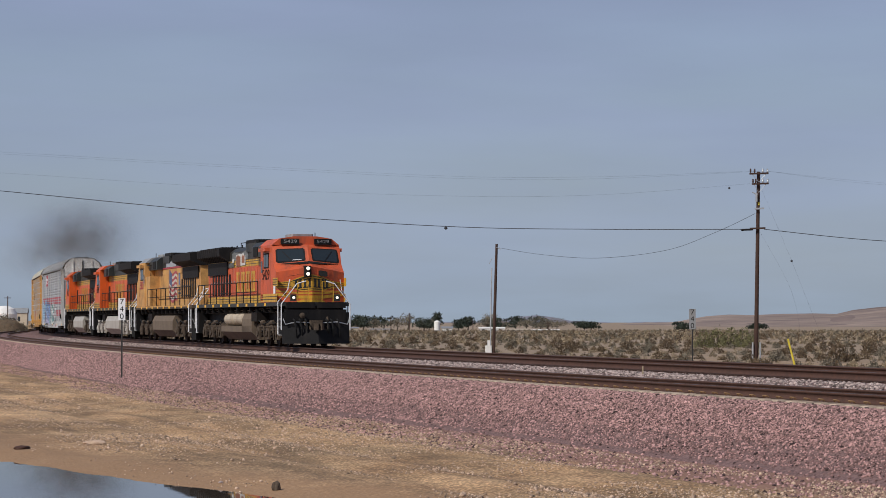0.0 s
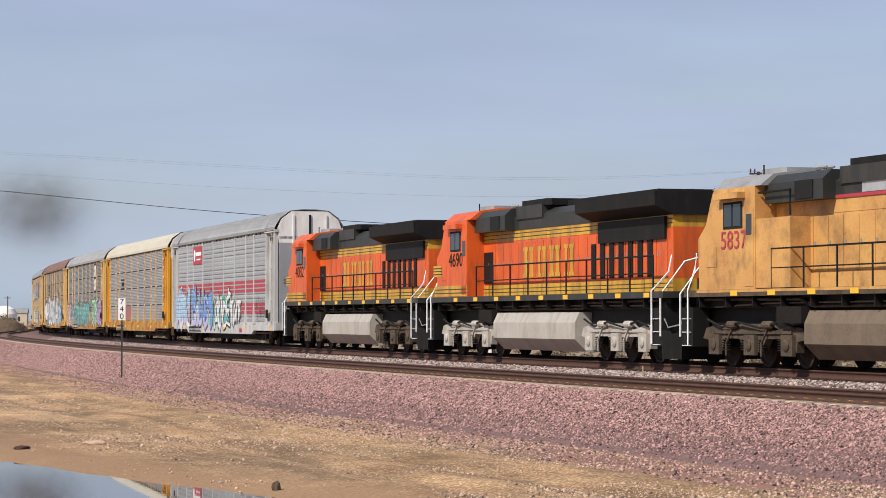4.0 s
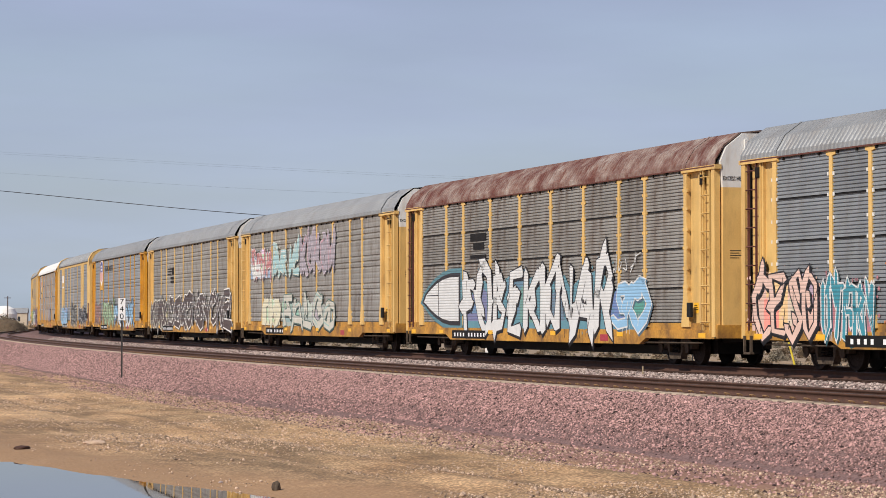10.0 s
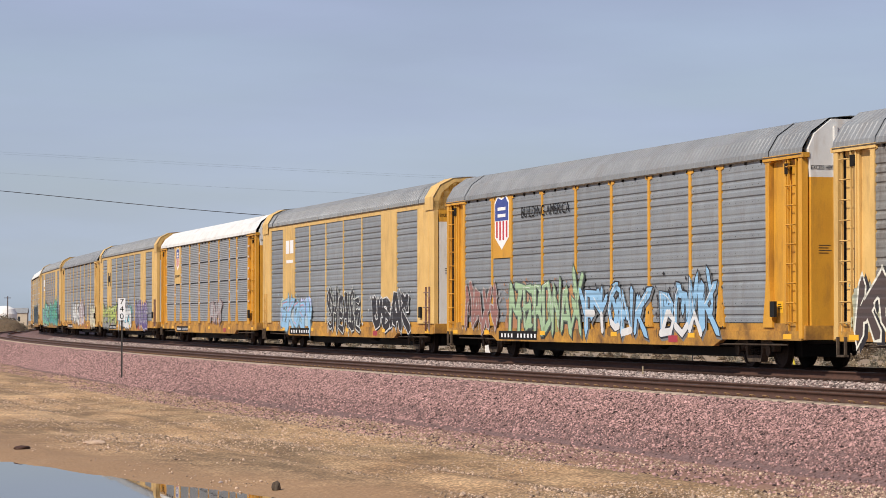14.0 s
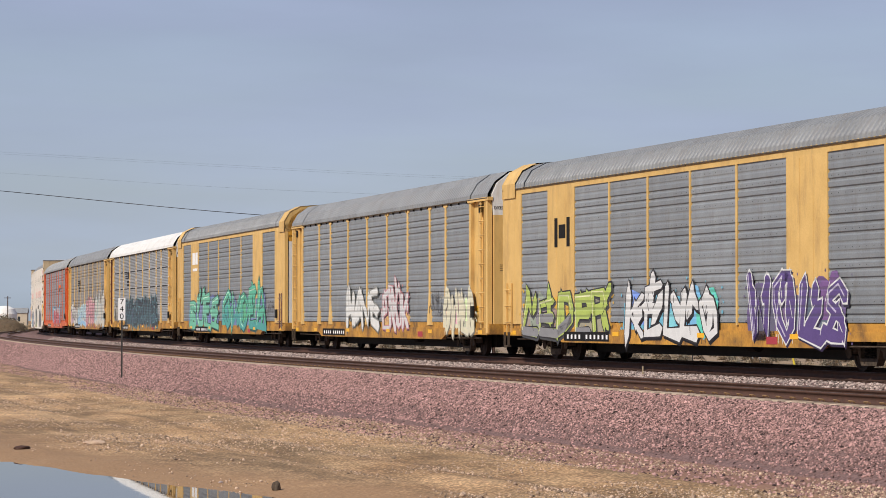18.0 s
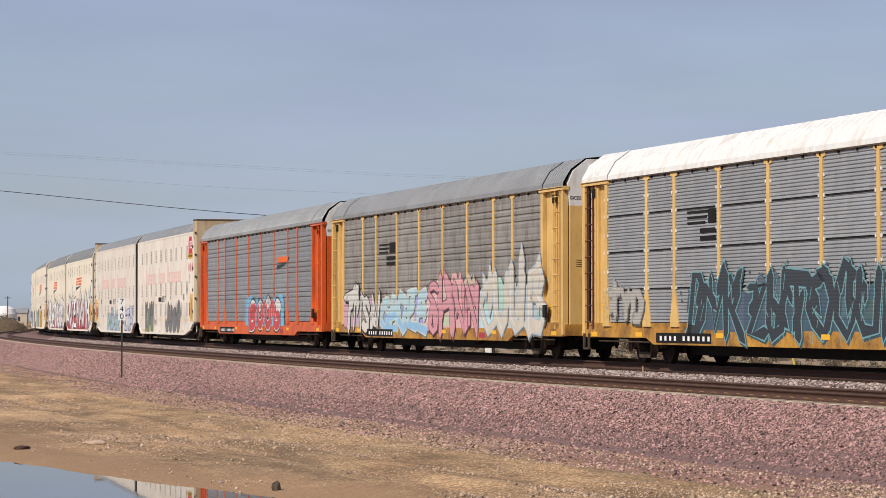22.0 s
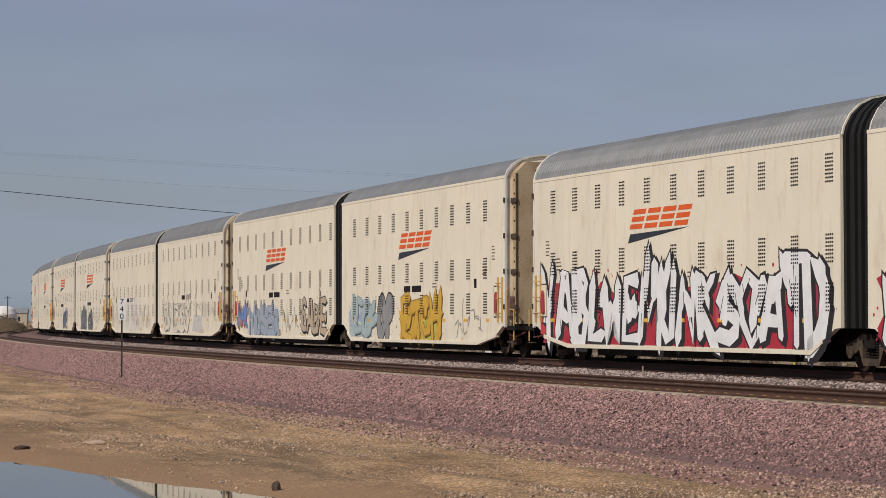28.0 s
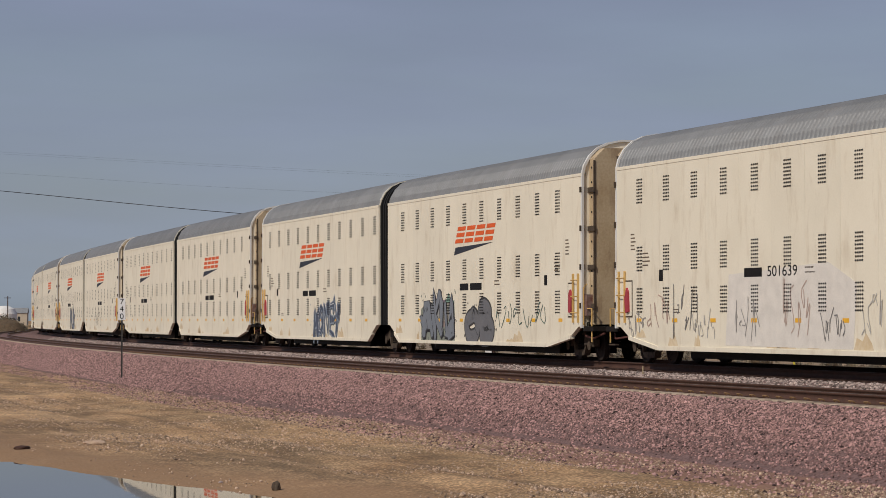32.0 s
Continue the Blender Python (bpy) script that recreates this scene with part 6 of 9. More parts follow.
# ---- locomotives ----
def loco_truck(car, x, material):
    """A three-axle truck with cast frames, journal boxes, springs and brake gear."""
    def cast_frame(side):
        y0, y1 = (-1.24, -1.04) if side < 0 else (1.04, 1.24)
        m = Mesh().prism([(-2.9, 0.72), (-2.7, 0.98), (-2.1, 1.05), (-1.2, 0.92), (-0.8, 1.08), (0.8, 1.08), (1.2, 0.92), (2.1, 1.05), (2.7, 0.98), (2.9, 0.72),
                          (2.45, 0.66), (2.4, 0.40), (1.75, 0.40), (1.6, 0.72), (0.75, 0.72), (0.45, 0.40), (-0.45, 0.40), (-0.75, 0.72), (-1.6, 0.72), (-1.75, 0.40), (-2.4, 0.40), (-2.45, 0.66)], "y", y0, y1)
        yo = y0 if side < 0 else y1
        s = -1 if side < 0 else 1
        for e in (-2.05, 0.0, 2.05):
            m.box(e - 0.30, e + 0.30, min(yo, yo + 0.10 * s), max(yo, yo + 0.10 * s), 0.32, 0.82)
            m.lathe([(0.15, 0), (0.15, 0.03), (0.09, 0.06)], (e, yo + (0.10 if s > 0 else -0.16), 0.58), "y", 12)
        for e in (-1.0, 1.0):
            m.lathe([(0.07, 0), (0.10, 0.04), (0.10, 0.42), (0.07, 0.46)], (e - 0.25, yo + 0.08 * s, 1.06), "x", 10)
            m.tube([(e, yo + 0.06 * s, 1.0), (e + 0.3, yo + 0.1 * s, 0.6), (e + 0.35, yo + 0.08 * s, 0.3)], 0.03, 5)
        m.box(-2.2, 2.2, min(yo, yo + 0.05 * s), max(yo, yo + 0.05 * s), 0.84, 0.92)
        return m

    def springs(side):
        m = Mesh()
        for e in (-1.55, -0.5, 0.5, 1.55):
            for k in range(5):
                m.lathe([(0.10, 0), (0.125, 0.02), (0.10, 0.04)], (e, 1.20 * side, 0.42 + k * 0.06), "z", 10)
        return m
    t = part("truck", shared(("loco_bolster", material), lambda: Mesh().box(-2.4, 2.4, -0.9, 0.9, 0.5, 0.95), M["truck_dark"]), None, car, "", pose(x, 0, 0))
    for side in (-1, 1):
        part("side_frame", shared(("loco_side", side, material), lambda: cast_frame(side), M[material]), None, t)
        tagged(part("spring_pack", shared(("loco_springs", side), lambda: springs(side), M["truck_dark"]), None, t), kind="stuff")
        part("brake_hose", Mesh().tube([(-2.4, 1.3 * side, 1.0), (-1.8, 1.36 * side, 1.15), (-0.6, 1.34 * side, 0.98), (0.5, 1.36 * side, 1.12), (1.6, 1.34 * side, 1.0), (2.5, 1.3 * side, 1.2)], 0.03, 5), M["rubber"], t)
        for e in (-2.05, 0, 2.05):
            part("wheel", shared("loco_wheel", lambda: wheel_mesh(0.52), M["wheel"]), None, t, "", pose(e, 0.755 * side, 0.54, 0, 0, 180 if side > 0 else 0))


def block_letters(car, x0, x1, z0, z1, y, face, rim, side):
    """The road's four-block name on the hood, as plain shapes."""
    w = (x1 - x0) / 4
    for i in range(4):
        a = x0 + i * w + 0.06
        m = Mesh()
        out = -1 if side < 0 else 1
        ya, yb = sorted((y, y + 0.006 * out))
        yc, yd = sorted((y + 0.006 * out, y + 0.010 * out))
        # each letter as two serifed bars
        for q, wide in ((0.0, 0.22), (0.42, 0.16 + 0.08 * (i % 2))):
            m.box(a + w * q, a + w * (q + wide), yc, yd, z0, z1)
            for lo, hi in ((z0, z0 + 0.12), (z1 - 0.12, z1)):
                m.box(a + w * (q - 0.06), a + w * (q + wide + 0.08), yc - 0.0005, yd + 0.0005, lo, hi)
        part("name_block", m, face, car)


def locomotive(label, main, roof, sill, tank, gear, number, band=True, front=False):
    car = thing("locomotive", label, "locomotive", "locomotives of the train")
    body, dark, yel = M[main], M[roof], M["loco_yellow"]
    # frame and walkways
    part("frame", Mesh().prism([(-10.7, -1.5), (-10.5, -1.53), (10.2, -1.53), (10.5, -1.4), (10.5, 1.4), (10.2, 1.53), (-10.5, 1.53), (-10.7, 1.5)], "z", 1.76, 1.93), M[sill], car)
    part("underframe", Mesh().box(-10.3, 10.2, -0.9, 0.9, 0.95, 1.5).box(-10.4, 10.3, -1.15, 1.15, 1.48, 1.76), M["black"], car)
    for side in (-1, 1):
        for x in np.arange(-9.6, 9.0, 2.1):
            ya, yb = sorted((1.53 * side, 1.537 * side))
            part("reflector", Mesh().box(float(x) - 0.2, float(x) + 0.2, ya, yb, 1.775, 1.90), M["amber"], car)
    # long hood in bands
    lo = yel if band else body
    part("hood_base", Mesh().box(-10.0, 6.05, -0.93, 0.93, 1.93, 2.28), lo, car)
    part("hood_side", Mesh().box(-10.0, 6.05, -0.92, 0.92, 2.28, 3.66), body, car)
    part("hood_band", Mesh().box(-10.0, 6.05, -0.93, 0.93, 3.66, 3.98), yel if band else body, car)
    part("hood_roof", Mesh().prism([(-0.95, 3.98), (0.95, 3.98), (0.95, 4.38), (0.70, 4.58), (-0.70, 4.58), (-0.95, 4.38)], "x", -10.0, 6.05), dark, car)
    part("equipment_cab", Mesh().prism([(-1.28, 3.98), (1.28, 3.98), (1.28, 4.45), (1.05, 4.66), (-1.05, 4.66), (-1.28, 4.45)], "x", 2.9, 5.95), dark, car)
    part("exhaust_stack", Mesh().slab(-1.9, -0.5, -0.45, 0.45, 4.55, 4.78, 0.1), M["black"], car)
    part("dynamic_brake", Mesh().box(0.2, 2.6, -1.0, 1.0, 4.3, 4.70), dark, car)
    part("radiator", Mesh().prism([(-0.95, 3.98), (-1.48, 4.22), (-1.50, 4.60), (1.50, 4.60), (1.48, 4.22), (0.95, 3.98)], "x", -10.1, -4.0), M["black"], car)
    part("radiator_top", Mesh().box(-10.0, -4.1, -1.35, 1.35, 4.60, 4.66), M["rubber"], car)
    for side in (-1, 1):
        s = side
        y = 0.92 * s
        ya, yb = sorted((y, y + 0.02 * s))
        # thin dark pin lines on the yellow bands, hood doors, grilles
        if band:
            for z in (2.05, 2.16, 3.76, 3.88):
                yy = sorted((0.93 * s, 0.934 * s))
                part("pin_line", Mesh().box(-10.0, 6.05, yy[0], yy[1], z - 0.012, z + 0.012), M["pullman"], car)
        for x in np.arange(-9.6, 5.6, 0.76):
            x = float(x)
            part("hood_door", Mesh().box(x, x + 0.70, ya, yb, 2.32, 3.60), body, car)
            part("door_latch", Mesh().box(x + 0.60, x + 0.66, sorted((yb, yb + 0.02))[0] if s > 0 else ya - 0.02, yb + 0.02 if s > 0 else ya, 2.9, 3.02), M["loco_grey"], car)
        yg = sorted((y + 0.02 * s, y + 0.05 * s))
        for x in np.arange(-8.6, -3.6, 0.72):
            x = float(x)
            part("grille", Mesh().box(x, x + 0.34, yg[0], yg[1], 2.35, 3.35), M["black"], car)
        yr = sorted((1.28 * s, 1.31 * s))
        part("intake_grille", Mesh().box(3.4, 4.3, yr[0], yr[1], 4.02, 4.45), M["rubber"], car)
        part("radiator_screen", Mesh().prism([(-9.6, 3.35), (-4.6, 3.35), (-4.6, 3.95), (-9.6, 3.95)], "y", *sorted((0.94 * s, 1.02 * s))), M["black"], car)
    # cab with short nose
    side_line = [(9.32, 1.93), (9.37, 3.22), (8.90, 3.56), (8.50, 4.32), (8.38, 4.42)]
    ridge_line = [(9.82, 1.93), (9.86, 3.46), (9.22, 3.70), (8.80, 4.36), (8.66, 4.44)]
    shell = Mesh()
    for sy in (-1, 1):
        shell.add([(x, 1.5 * sy, z) for x, z in side_line] + [(x, 0, z) for x, z in ridge_line], [(k, k + 1, 6 + k, 5 + k) for k in range(4)])
        shell.add([(6.05, 1.5 * sy, 1.93)] + [(x, 1.5 * sy, z) for x, z in side_line] + [(6.05, 1.5 * sy, 4.42)], [tuple(range(7))])
    shell.add([(6.05, -1.5, 1.93), (6.05, 1.5, 1.93), (6.05, 1.5, 4.42), (6.05, -1.5, 4.42)], [(0, 1, 2, 3)])
    shell.add([(6.05, -1.5, 4.42), (8.38, -1.5, 4.42), (8.66, 0, 4.44), (8.38, 1.5, 4.42), (6.05, 1.5, 4.42)], [(0, 1, 2, 3, 4)])
    part("cab", shell, body, car)

    def on_face(k, sy, u, v):
        """A place on the nose: band k up the profile, u from ridge to side, v from low to high."""
        a, b = [Vector((x, 0, z)) for x, z in ridge_line[k:k + 2]]
        c, d = [Vector((x, 1.5 * sy, z)) for x, z in side_line[k:k + 2]]
        return a.lerp(b, v).lerp(c.lerp(d, v), u)

    def face_plate(k, sy, corners, lift, thick=0.006):
        """A thin plate lying on the nose, corners as (u, v)."""
        pts = [on_face(k, sy, u, v) for u, v in corners]
        nrm = (on_face(k, sy, 0.9, 0.5) - on_face(k, sy, 0.1, 0.5)).cross(on_face(k, sy, 0.5, 0.9) - on_face(k, sy, 0.5, 0.1)).normalized()
        if nrm.x < 0:
            nrm = -nrm
        n = len(pts)
        return Mesh().add([q + nrm * lift for q in pts] + [q + nrm * (lift + thick) for q in pts], [tuple(range(n)), tuple(range(n, 2 * n))] + [(i, (i + 1) % n, n + (i + 1) % n, n + i) for i in range(n)])
    part("cab_roof", Mesh().prism([(-1.50, 4.42), (1.50, 4.42), (1.15, 4.70), (0.5, 4.80), (-0.5, 4.80), (-1.15, 4.70)], "x", 5.75, 8.5), body if main != "tan_yellow" else M["loco_grey"], car)
    for sy in (-1, 1):
        gasket = part("windshield", face_plate(2, sy, ((0.10, 0.10), (0.14, 0.05), (0.88, 0.06), (0.93, 0.14), (0.91, 0.80), (0.86, 0.88), (0.14, 0.88), (0.09, 0.80)), 0.002), M["rubber"], car)
        part("pane", face_plate(2, sy, ((0.14, 0.16), (0.18, 0.12), (0.84, 0.13), (0.88, 0.18), (0.87, 0.74), (0.83, 0.81), (0.17, 0.81), (0.13, 0.74)), 0.010), M["glass"], gasket)
        # white patch low on one pane only
        part("white_pane_patch", face_plate(2, sy, ((0.20, 0.14), (0.48, 0.14), (0.44, 0.20), (0.24, 0.20)), 0.0165, 0.001), M["sign_white"], gasket) if sy < 0 else None
        part("wiper", face_plate(2, sy, ((0.45, 0.05), (0.48, 0.05), (0.74, 0.72), (0.72, 0.74)), 0.018), M["black"], gasket)
        part("visor_paint", face_plate(1, sy, ((0.0, 0.55), (0.9, 1.0), (0.0, 1.0)), 0.003), M["rubber"], car)
        y = 0.72 * sy
        nb = part("number_board", Mesh().prism([(8.60, -0.38), (8.74, -0.38), (8.62, 0.40), (8.48, 0.40)] if sy > 0 else [(8.48, -0.40), (8.62, -0.40), (8.74, 0.38), (8.60, 0.38)], "z", 0.0, 0.25), M["black"], car, "", pose(0, y, 4.44))
        part("lettering", text_mesh(number, 0.15, 0.56), M["loco_grey"], nb, "", pose(8.69, 0, 0.125, 90, 0, 90 + 8.8 * sy))
    for side in (-1, 1):
        ya, yb = sorted((1.50 * side, 1.512 * side))
        yc, yd = sorted((1.512 * side, 1.522 * side))
        w = part("side_window", Mesh().box(6.75, 7.85, ya, yb, 3.42, 4.08), M["rubber"], car)
        part("pane", Mesh().box(6.82, 7.26, yc, yd, 3.48, 4.02), M["glass"], w)
        part("pane", Mesh().box(7.34, 7.78, yc, yd, 3.48, 4.02), M["glass"], w)
        part("window_shade", Mesh().prism([(6.6, 4.30), (8.0, 4.30), (8.0, 4.15), (6.6, 4.15)], "y", *sorted((1.50 * side, 1.72 * side))), body, car)
        part("cab_door", Mesh().box(6.12, 6.62, ya, yb, 2.0, 3.9), body, car)
        part("door_window", Mesh().box(6.22, 6.52, yc, yd, 3.25, 3.75), M["window_dark"], car)
        part("louvre_panel", Mesh().box(5.05, 5.95, *sorted((0.945 * side, 0.96 * side)), 2.35, 3.35), M["black"] if not front else body, car)
        part("sand_hatch", Mesh().box(8.25, 8.85, ya, yb, 2.5, 3.0), body, car)
        lettering(number, 7.25, 1.513 * side, 3.12, 0.46, M["red_stripe" if main == "tan_yellow" else "rubber"], car, 1.5, "", side)
        # stripes of the cab's lower side
        if band:
            part("cab_stripe", Mesh().box(6.05, 9.60, ya, yb, 1.95, 2.30), yel, car)
            for z in (2.06, 2.18):
                part("pin_line", Mesh().box(6.05, 9.60, yc, yd, z - 0.012, z + 0.012), M["pullman"], car)
            part("nose_stripe", Mesh().box(8.75, 9.72, ya, yb, 2.62, 2.98), yel, car)
            for z in (2.70, 2.80, 2.90):
                part("pin_line", Mesh().box(8.78, 9.70, yc, yd, z - 0.014, z + 0.014), M["pullman"], car)
        # fuel tank side, reservoirs
        if tank == "tank_brown" and front:
            for x in (-3.2, -0.9):
                part("air_reservoir", Mesh().lathe([(0.1, 0), (0.27, 0.12), (0.27, 2.0), (0.1, 2.12)], (x, 1.16 * side, 1.20), "x", 16), M["tank_cream"], car)
        # pipes and conduits hung below the walkway
        part("conduit", Mesh().tube([(-10.0, 1.30 * side, 1.70), (-4.2, 1.30 * side, 1.66), (-3.9, 1.2 * side, 1.5), (3.6, 1.2 * side, 1.5), (4.0, 1.30 * side, 1.66), (9.8, 1.30 * side, 1.70)], 0.035, 5), M["truck_brown"], car)
        part("conduit", Mesh().tube([(-9.0, 1.22 * side, 1.56), (-1.0, 1.24 * side, 1.60), (6.0, 1.22 * side, 1.58), (9.0, 1.2 * side, 1.5)], 0.022, 5), M["tank_brown"], car)
        for x in np.arange(-9.2, 9.6, 1.55):
            part("walkway_bracket", Mesh().prism([(float(x), 1.76), (float(x) + 0.06, 1.76), (float(x) + 0.06, 1.5), (float(x), 1.5)], "y", *sorted((0.9 * side, 1.44 * side))), M["black"], car)
        # handrails
        rail = Mesh().tube([(-9.9, 1.46 * side, 2.88), (5.2, 1.46 * side, 2.88)], 0.024, 5).tube([(-9.9, 1.46 * side, 2.42), (5.2, 1.46 * side, 2.42)], 0.018, 5)
        part("handrail", rail, M["black"], car)
        for x in np.arange(-9.9, 5.3, 1.68):
            part("stanchion", Mesh().tube([(float(x), 1.46 * side, 1.93), (float(x), 1.46 * side, 2.90)], 0.024, 5), M["black"], car)
        # steps with white grab irons at both ends
        for e in (-1, 1):
            x = 10.15 * e
            part("steps", Mesh().box(x - 0.35, x + 0.35, *sorted((1.0 * side, 1.46 * side)), 0.5, 1.5), M["black"], car)
            for z in (0.52, 0.86, 1.20):
                part("tread", Mesh().box(x - 0.24, x + 0.24, *sorted((1.46 * side, 1.50 * side)), z, z + 0.016), M["sign_white"], car)
            part("grab_iron", Mesh().tube([(9.95 * e, 1.53 * side, 0.55), (9.95 * e, 1.53 * side, 1.95), (10.30 * e, 1.18 * side, 2.45), (10.34 * e, 1.10 * side, 2.90)], 0.026, 5), M["sign_white"], car)
            part("grab_iron", Mesh().tube([(10.50 * e, 1.50 * side, 0.75), (10.50 * e, 1.50 * side, 1.85), (10.52 * e, 0.82 * side, 2.72), (10.52 * e, 0.45 * side, 2.82)], 0.026, 5), M["sign_white"], car)
        block_letters(car, -2.45, 2.32, 2.48, 3.42, 0.945 * side, yel, dark, side) if band else None
    part("fuel_tank", Mesh().prism([(-0.8, 1.40), (0.8, 1.40), (0.82, 0.92), (1.42, 0.88), (1.42, 0.62)] + [(1.05, 0.26), (-1.05, 0.26)] + [(-1.42, 0.62), (-1.42, 0.88), (-0.82, 0.92)] if front else [(-1.28, 1.40), (1.28, 1.40), (1.42, 1.1), (1.42, 0.62), (1.05, 0.26), (-1.05, 0.26), (-1.42, 0.62), (-1.42, 1.1)], "x", -3.8, 3.6), M[tank], car)
    if front:
        part("tank_end", Mesh().prism([(-1.30, 1.46), (1.30, 1.46), (1.42, 1.2), (1.42, 0.62), (1.05, 0.27), (-1.05, 0.27), (-1.42, 0.62), (-1.42, 1.2)], "x", 1.35, 3.62), M[tank], car)
    part("battery_box", Mesh().box(3.7, 5.0, -1.45, 1.45, 1.1, 1.5), M["truck_dark"], car)
    # nose face, folded along its ridge
    if band:
        for sy in (-1, 1):
            # yellow wing across the nose, dark name blocks on its middle, two lower chevrons
            part("nose_wing", face_plate(0, sy, ((0.0, 0.33), (0.30, 0.33), (0.62, 0.44), (0.99, 0.46), (0.99, 0.66), (0.62, 0.66), (0.30, 0.76), (0.0, 0.78)), 0.003), yel, car)
            for lo, mid in ((0.50, 0.49), (0.56, 0.56), (0.61, 0.62)):
                part("pin_line", face_plate(0, sy, ((0.58, mid), (0.99, lo), (0.99, lo + 0.016), (0.58, mid + 0.016)), 0.010), M["pullman"], car)
            for a, b, c in ((0.365, 0.365, 0.475), (0.725, 0.71, 0.63)):
                part("pin_line", face_plate(0, sy, ((0.0, a), (0.28, b), (0.60, c), (0.60, c + 0.018), (0.28, b + 0.022), (0.0, a + 0.022)), 0.008), M["pullman"], car)
            for a, h in ((0.10, 0.09), (0.23, 0.05)):
                part("nose_chevron", face_plate(0, sy, ((0.0, a), (0.35, a + 0.01), (0.99, a + 0.12), (0.99, a + 0.12 + h), (0.35, a + h + 0.01), (0.0, a + h)), 0.003), yel, car)
            part("nose_foot", face_plate(0, sy, ((0.0, 0.0), (0.42, 0.0), (0.30, 0.08), (0.0, 0.08)), 0.003), yel, car)
            for q in (0.05, 0.30):
                for u0, u1, v0, v1 in ((0.0, 0.06, 0.42, 0.68), (0.12, 0.18, 0.42, 0.68), (-0.02, 0.20, 0.42, 0.45), (-0.02, 0.20, 0.65, 0.68)):
                    part("name_block", face_plate(0, sy, ((q + u0, v0), (q + u1, v0), (q + u1, v1), (q + u0, v1)), 0.012), M["pullman"], car)
    light = part("headlight_box", Mesh().slab(9.62, 9.93, -0.36, -0.06, 3.02, 3.50, 0.04), M["black"], car)
    for z in (3.14, 3.38):
        part("lens", Mesh().lathe([(0.078, 0), (0.078, 0.03), (0.05, 0.05)], (9.93, -0.21, z), "x", 14), M["headlight" if front else "galvanised"], light)
    part("nose_door", face_plate(0, 1, ((0.14, 0.76), (0.52, 0.76), (0.52, 0.95), (0.14, 0.95)), 0.012, 0.02), body, car)
    part("door_pane", face_plate(0, 1, ((0.22, 0.77), (0.42, 0.77), (0.46, 0.80), (0.46, 0.90), (0.42, 0.93), (0.22, 0.93), (0.18, 0.90), (0.18, 0.80)), 0.036), M["glass"], car)
    for y in (-0.95, 0.95):
        d = part("ditch_light", Mesh().slab(10.28, 10.44, y - 0.13, y + 0.13, 1.98, 2.26, 0.04), dark, car)
        part("lens", Mesh().lathe([(0.06, 0), (0.06, 0.02), (0.04, 0.04)], (10.44, y, 2.12), "x", 14), M["headlight" if front else "galvanised"], d)
    for sy in (-1, 1):
        part("front_rail", Mesh().tube([(10.42, 0.78 * sy, 1.93), (10.42, 0.78 * sy, 2.82), (10.42, 0.30 * sy, 2.82), (10.42, 0.30 * sy, 1.93)], 0.022, 5).tube([(10.42, 0.78 * sy, 2.4), (10.42, 0.30 * sy, 2.4)], 0.018, 5), yel if band else M["black"], car)
        part("anticlimber", Mesh().box(10.40, 10.56, *sorted((0.06 * sy, 1.3 * sy)), 1.68, 1.93), M["black"], car)
    part("nose_grab", Mesh().tube([(9.72, -1.05, 3.05), (9.80, -1.05, 3.05), (9.80, -0.62, 3.12), (9.84, -0.45, 3.12)], 0.02, 5), body, car)
    part("step_well", Mesh().box(10.36, 10.50, -0.28, 0.28, 1.1, 1.9), M["truck_dark"], car)
    part("angle_cock", Mesh().lathe([(0.05, 0), (0.12, 0.04), (0.12, 0.12), (0.05, 0.16)], (10.58, -0.62, 1.36), "x", 10), M["truck_brown"], car)
    for e in (-1, 1):
        part("pilot", Mesh().box(*sorted((10.38 * e, 10.52 * e)), -1.34, 1.34, 0.70, 1.62), M["black"], car)
        for sy in (-1, 1):
            blade = Mesh().add([(10.50 * e, 1.46 * sy, 0.92), (10.98 * e, 0.0, 0.72), (11.12 * e, 0.0, 0.16), (10.62 * e, 1.46 * sy, 0.16),
                                (10.44 * e, 1.46 * sy, 0.92), (10.90 * e, 0.0, 0.72), (11.02 * e, 0.0, 0.16), (10.52 * e, 1.46 * sy, 0.16)], [(0, 1, 2, 3), (4, 5, 6, 7), (0, 3, 7, 4), (0, 1, 5, 4), (3, 2, 6, 7)])
            part("plough_blade", blade, M["black"], car)
            part("plough_strut", Mesh().tube([(10.5 * e, 0.5 * sy, 1.3), (10.8 * e, 0.5 * sy, 0.7)], 0.04, 5), M["truck_brown"], car)
            part("end_lever", Mesh().tube([(10.6 * e, 0.3 * sy, 1.05), (10.72 * e, 0.9 * sy, 1.08), (10.66 * e, 1.35 * sy, 0.98), (10.62 * e, 1.44 * sy, 1.22)], 0.022, 5), M["galvanised"], car)
        part("draft_gear", Mesh().slab(*sorted((10.3 * e, 10.7 * e)), -0.30, 0.30, 0.68, 1.16, 0.05), M["truck_brown"], car)
        for y in (-1.0, -0.75, -0.5, 0.42, 0.62, 0.9):
            part("air_hose", Mesh().tube([(10.6 * e, y, 1.2), (10.85 * e, y, 1.15), (10.92 * e, y + 0.05, 0.8), (10.8 * e, y + 0.1, 0.45)], 0.035, 6), M["rubber"], car)
        coupler(car, 10.65 * e, e)
        loco_truck(car, 6.75 * e, gear)
    if number == "5837":
        # grey primer, black smoke marks and red line of the weathered engine
        for side in (-1, 1):
            part("cabinet_side", Mesh().box(4.2, 6.05, *sorted((0.9 * side, 1.47 * side)), 1.95, 3.62), body, car)
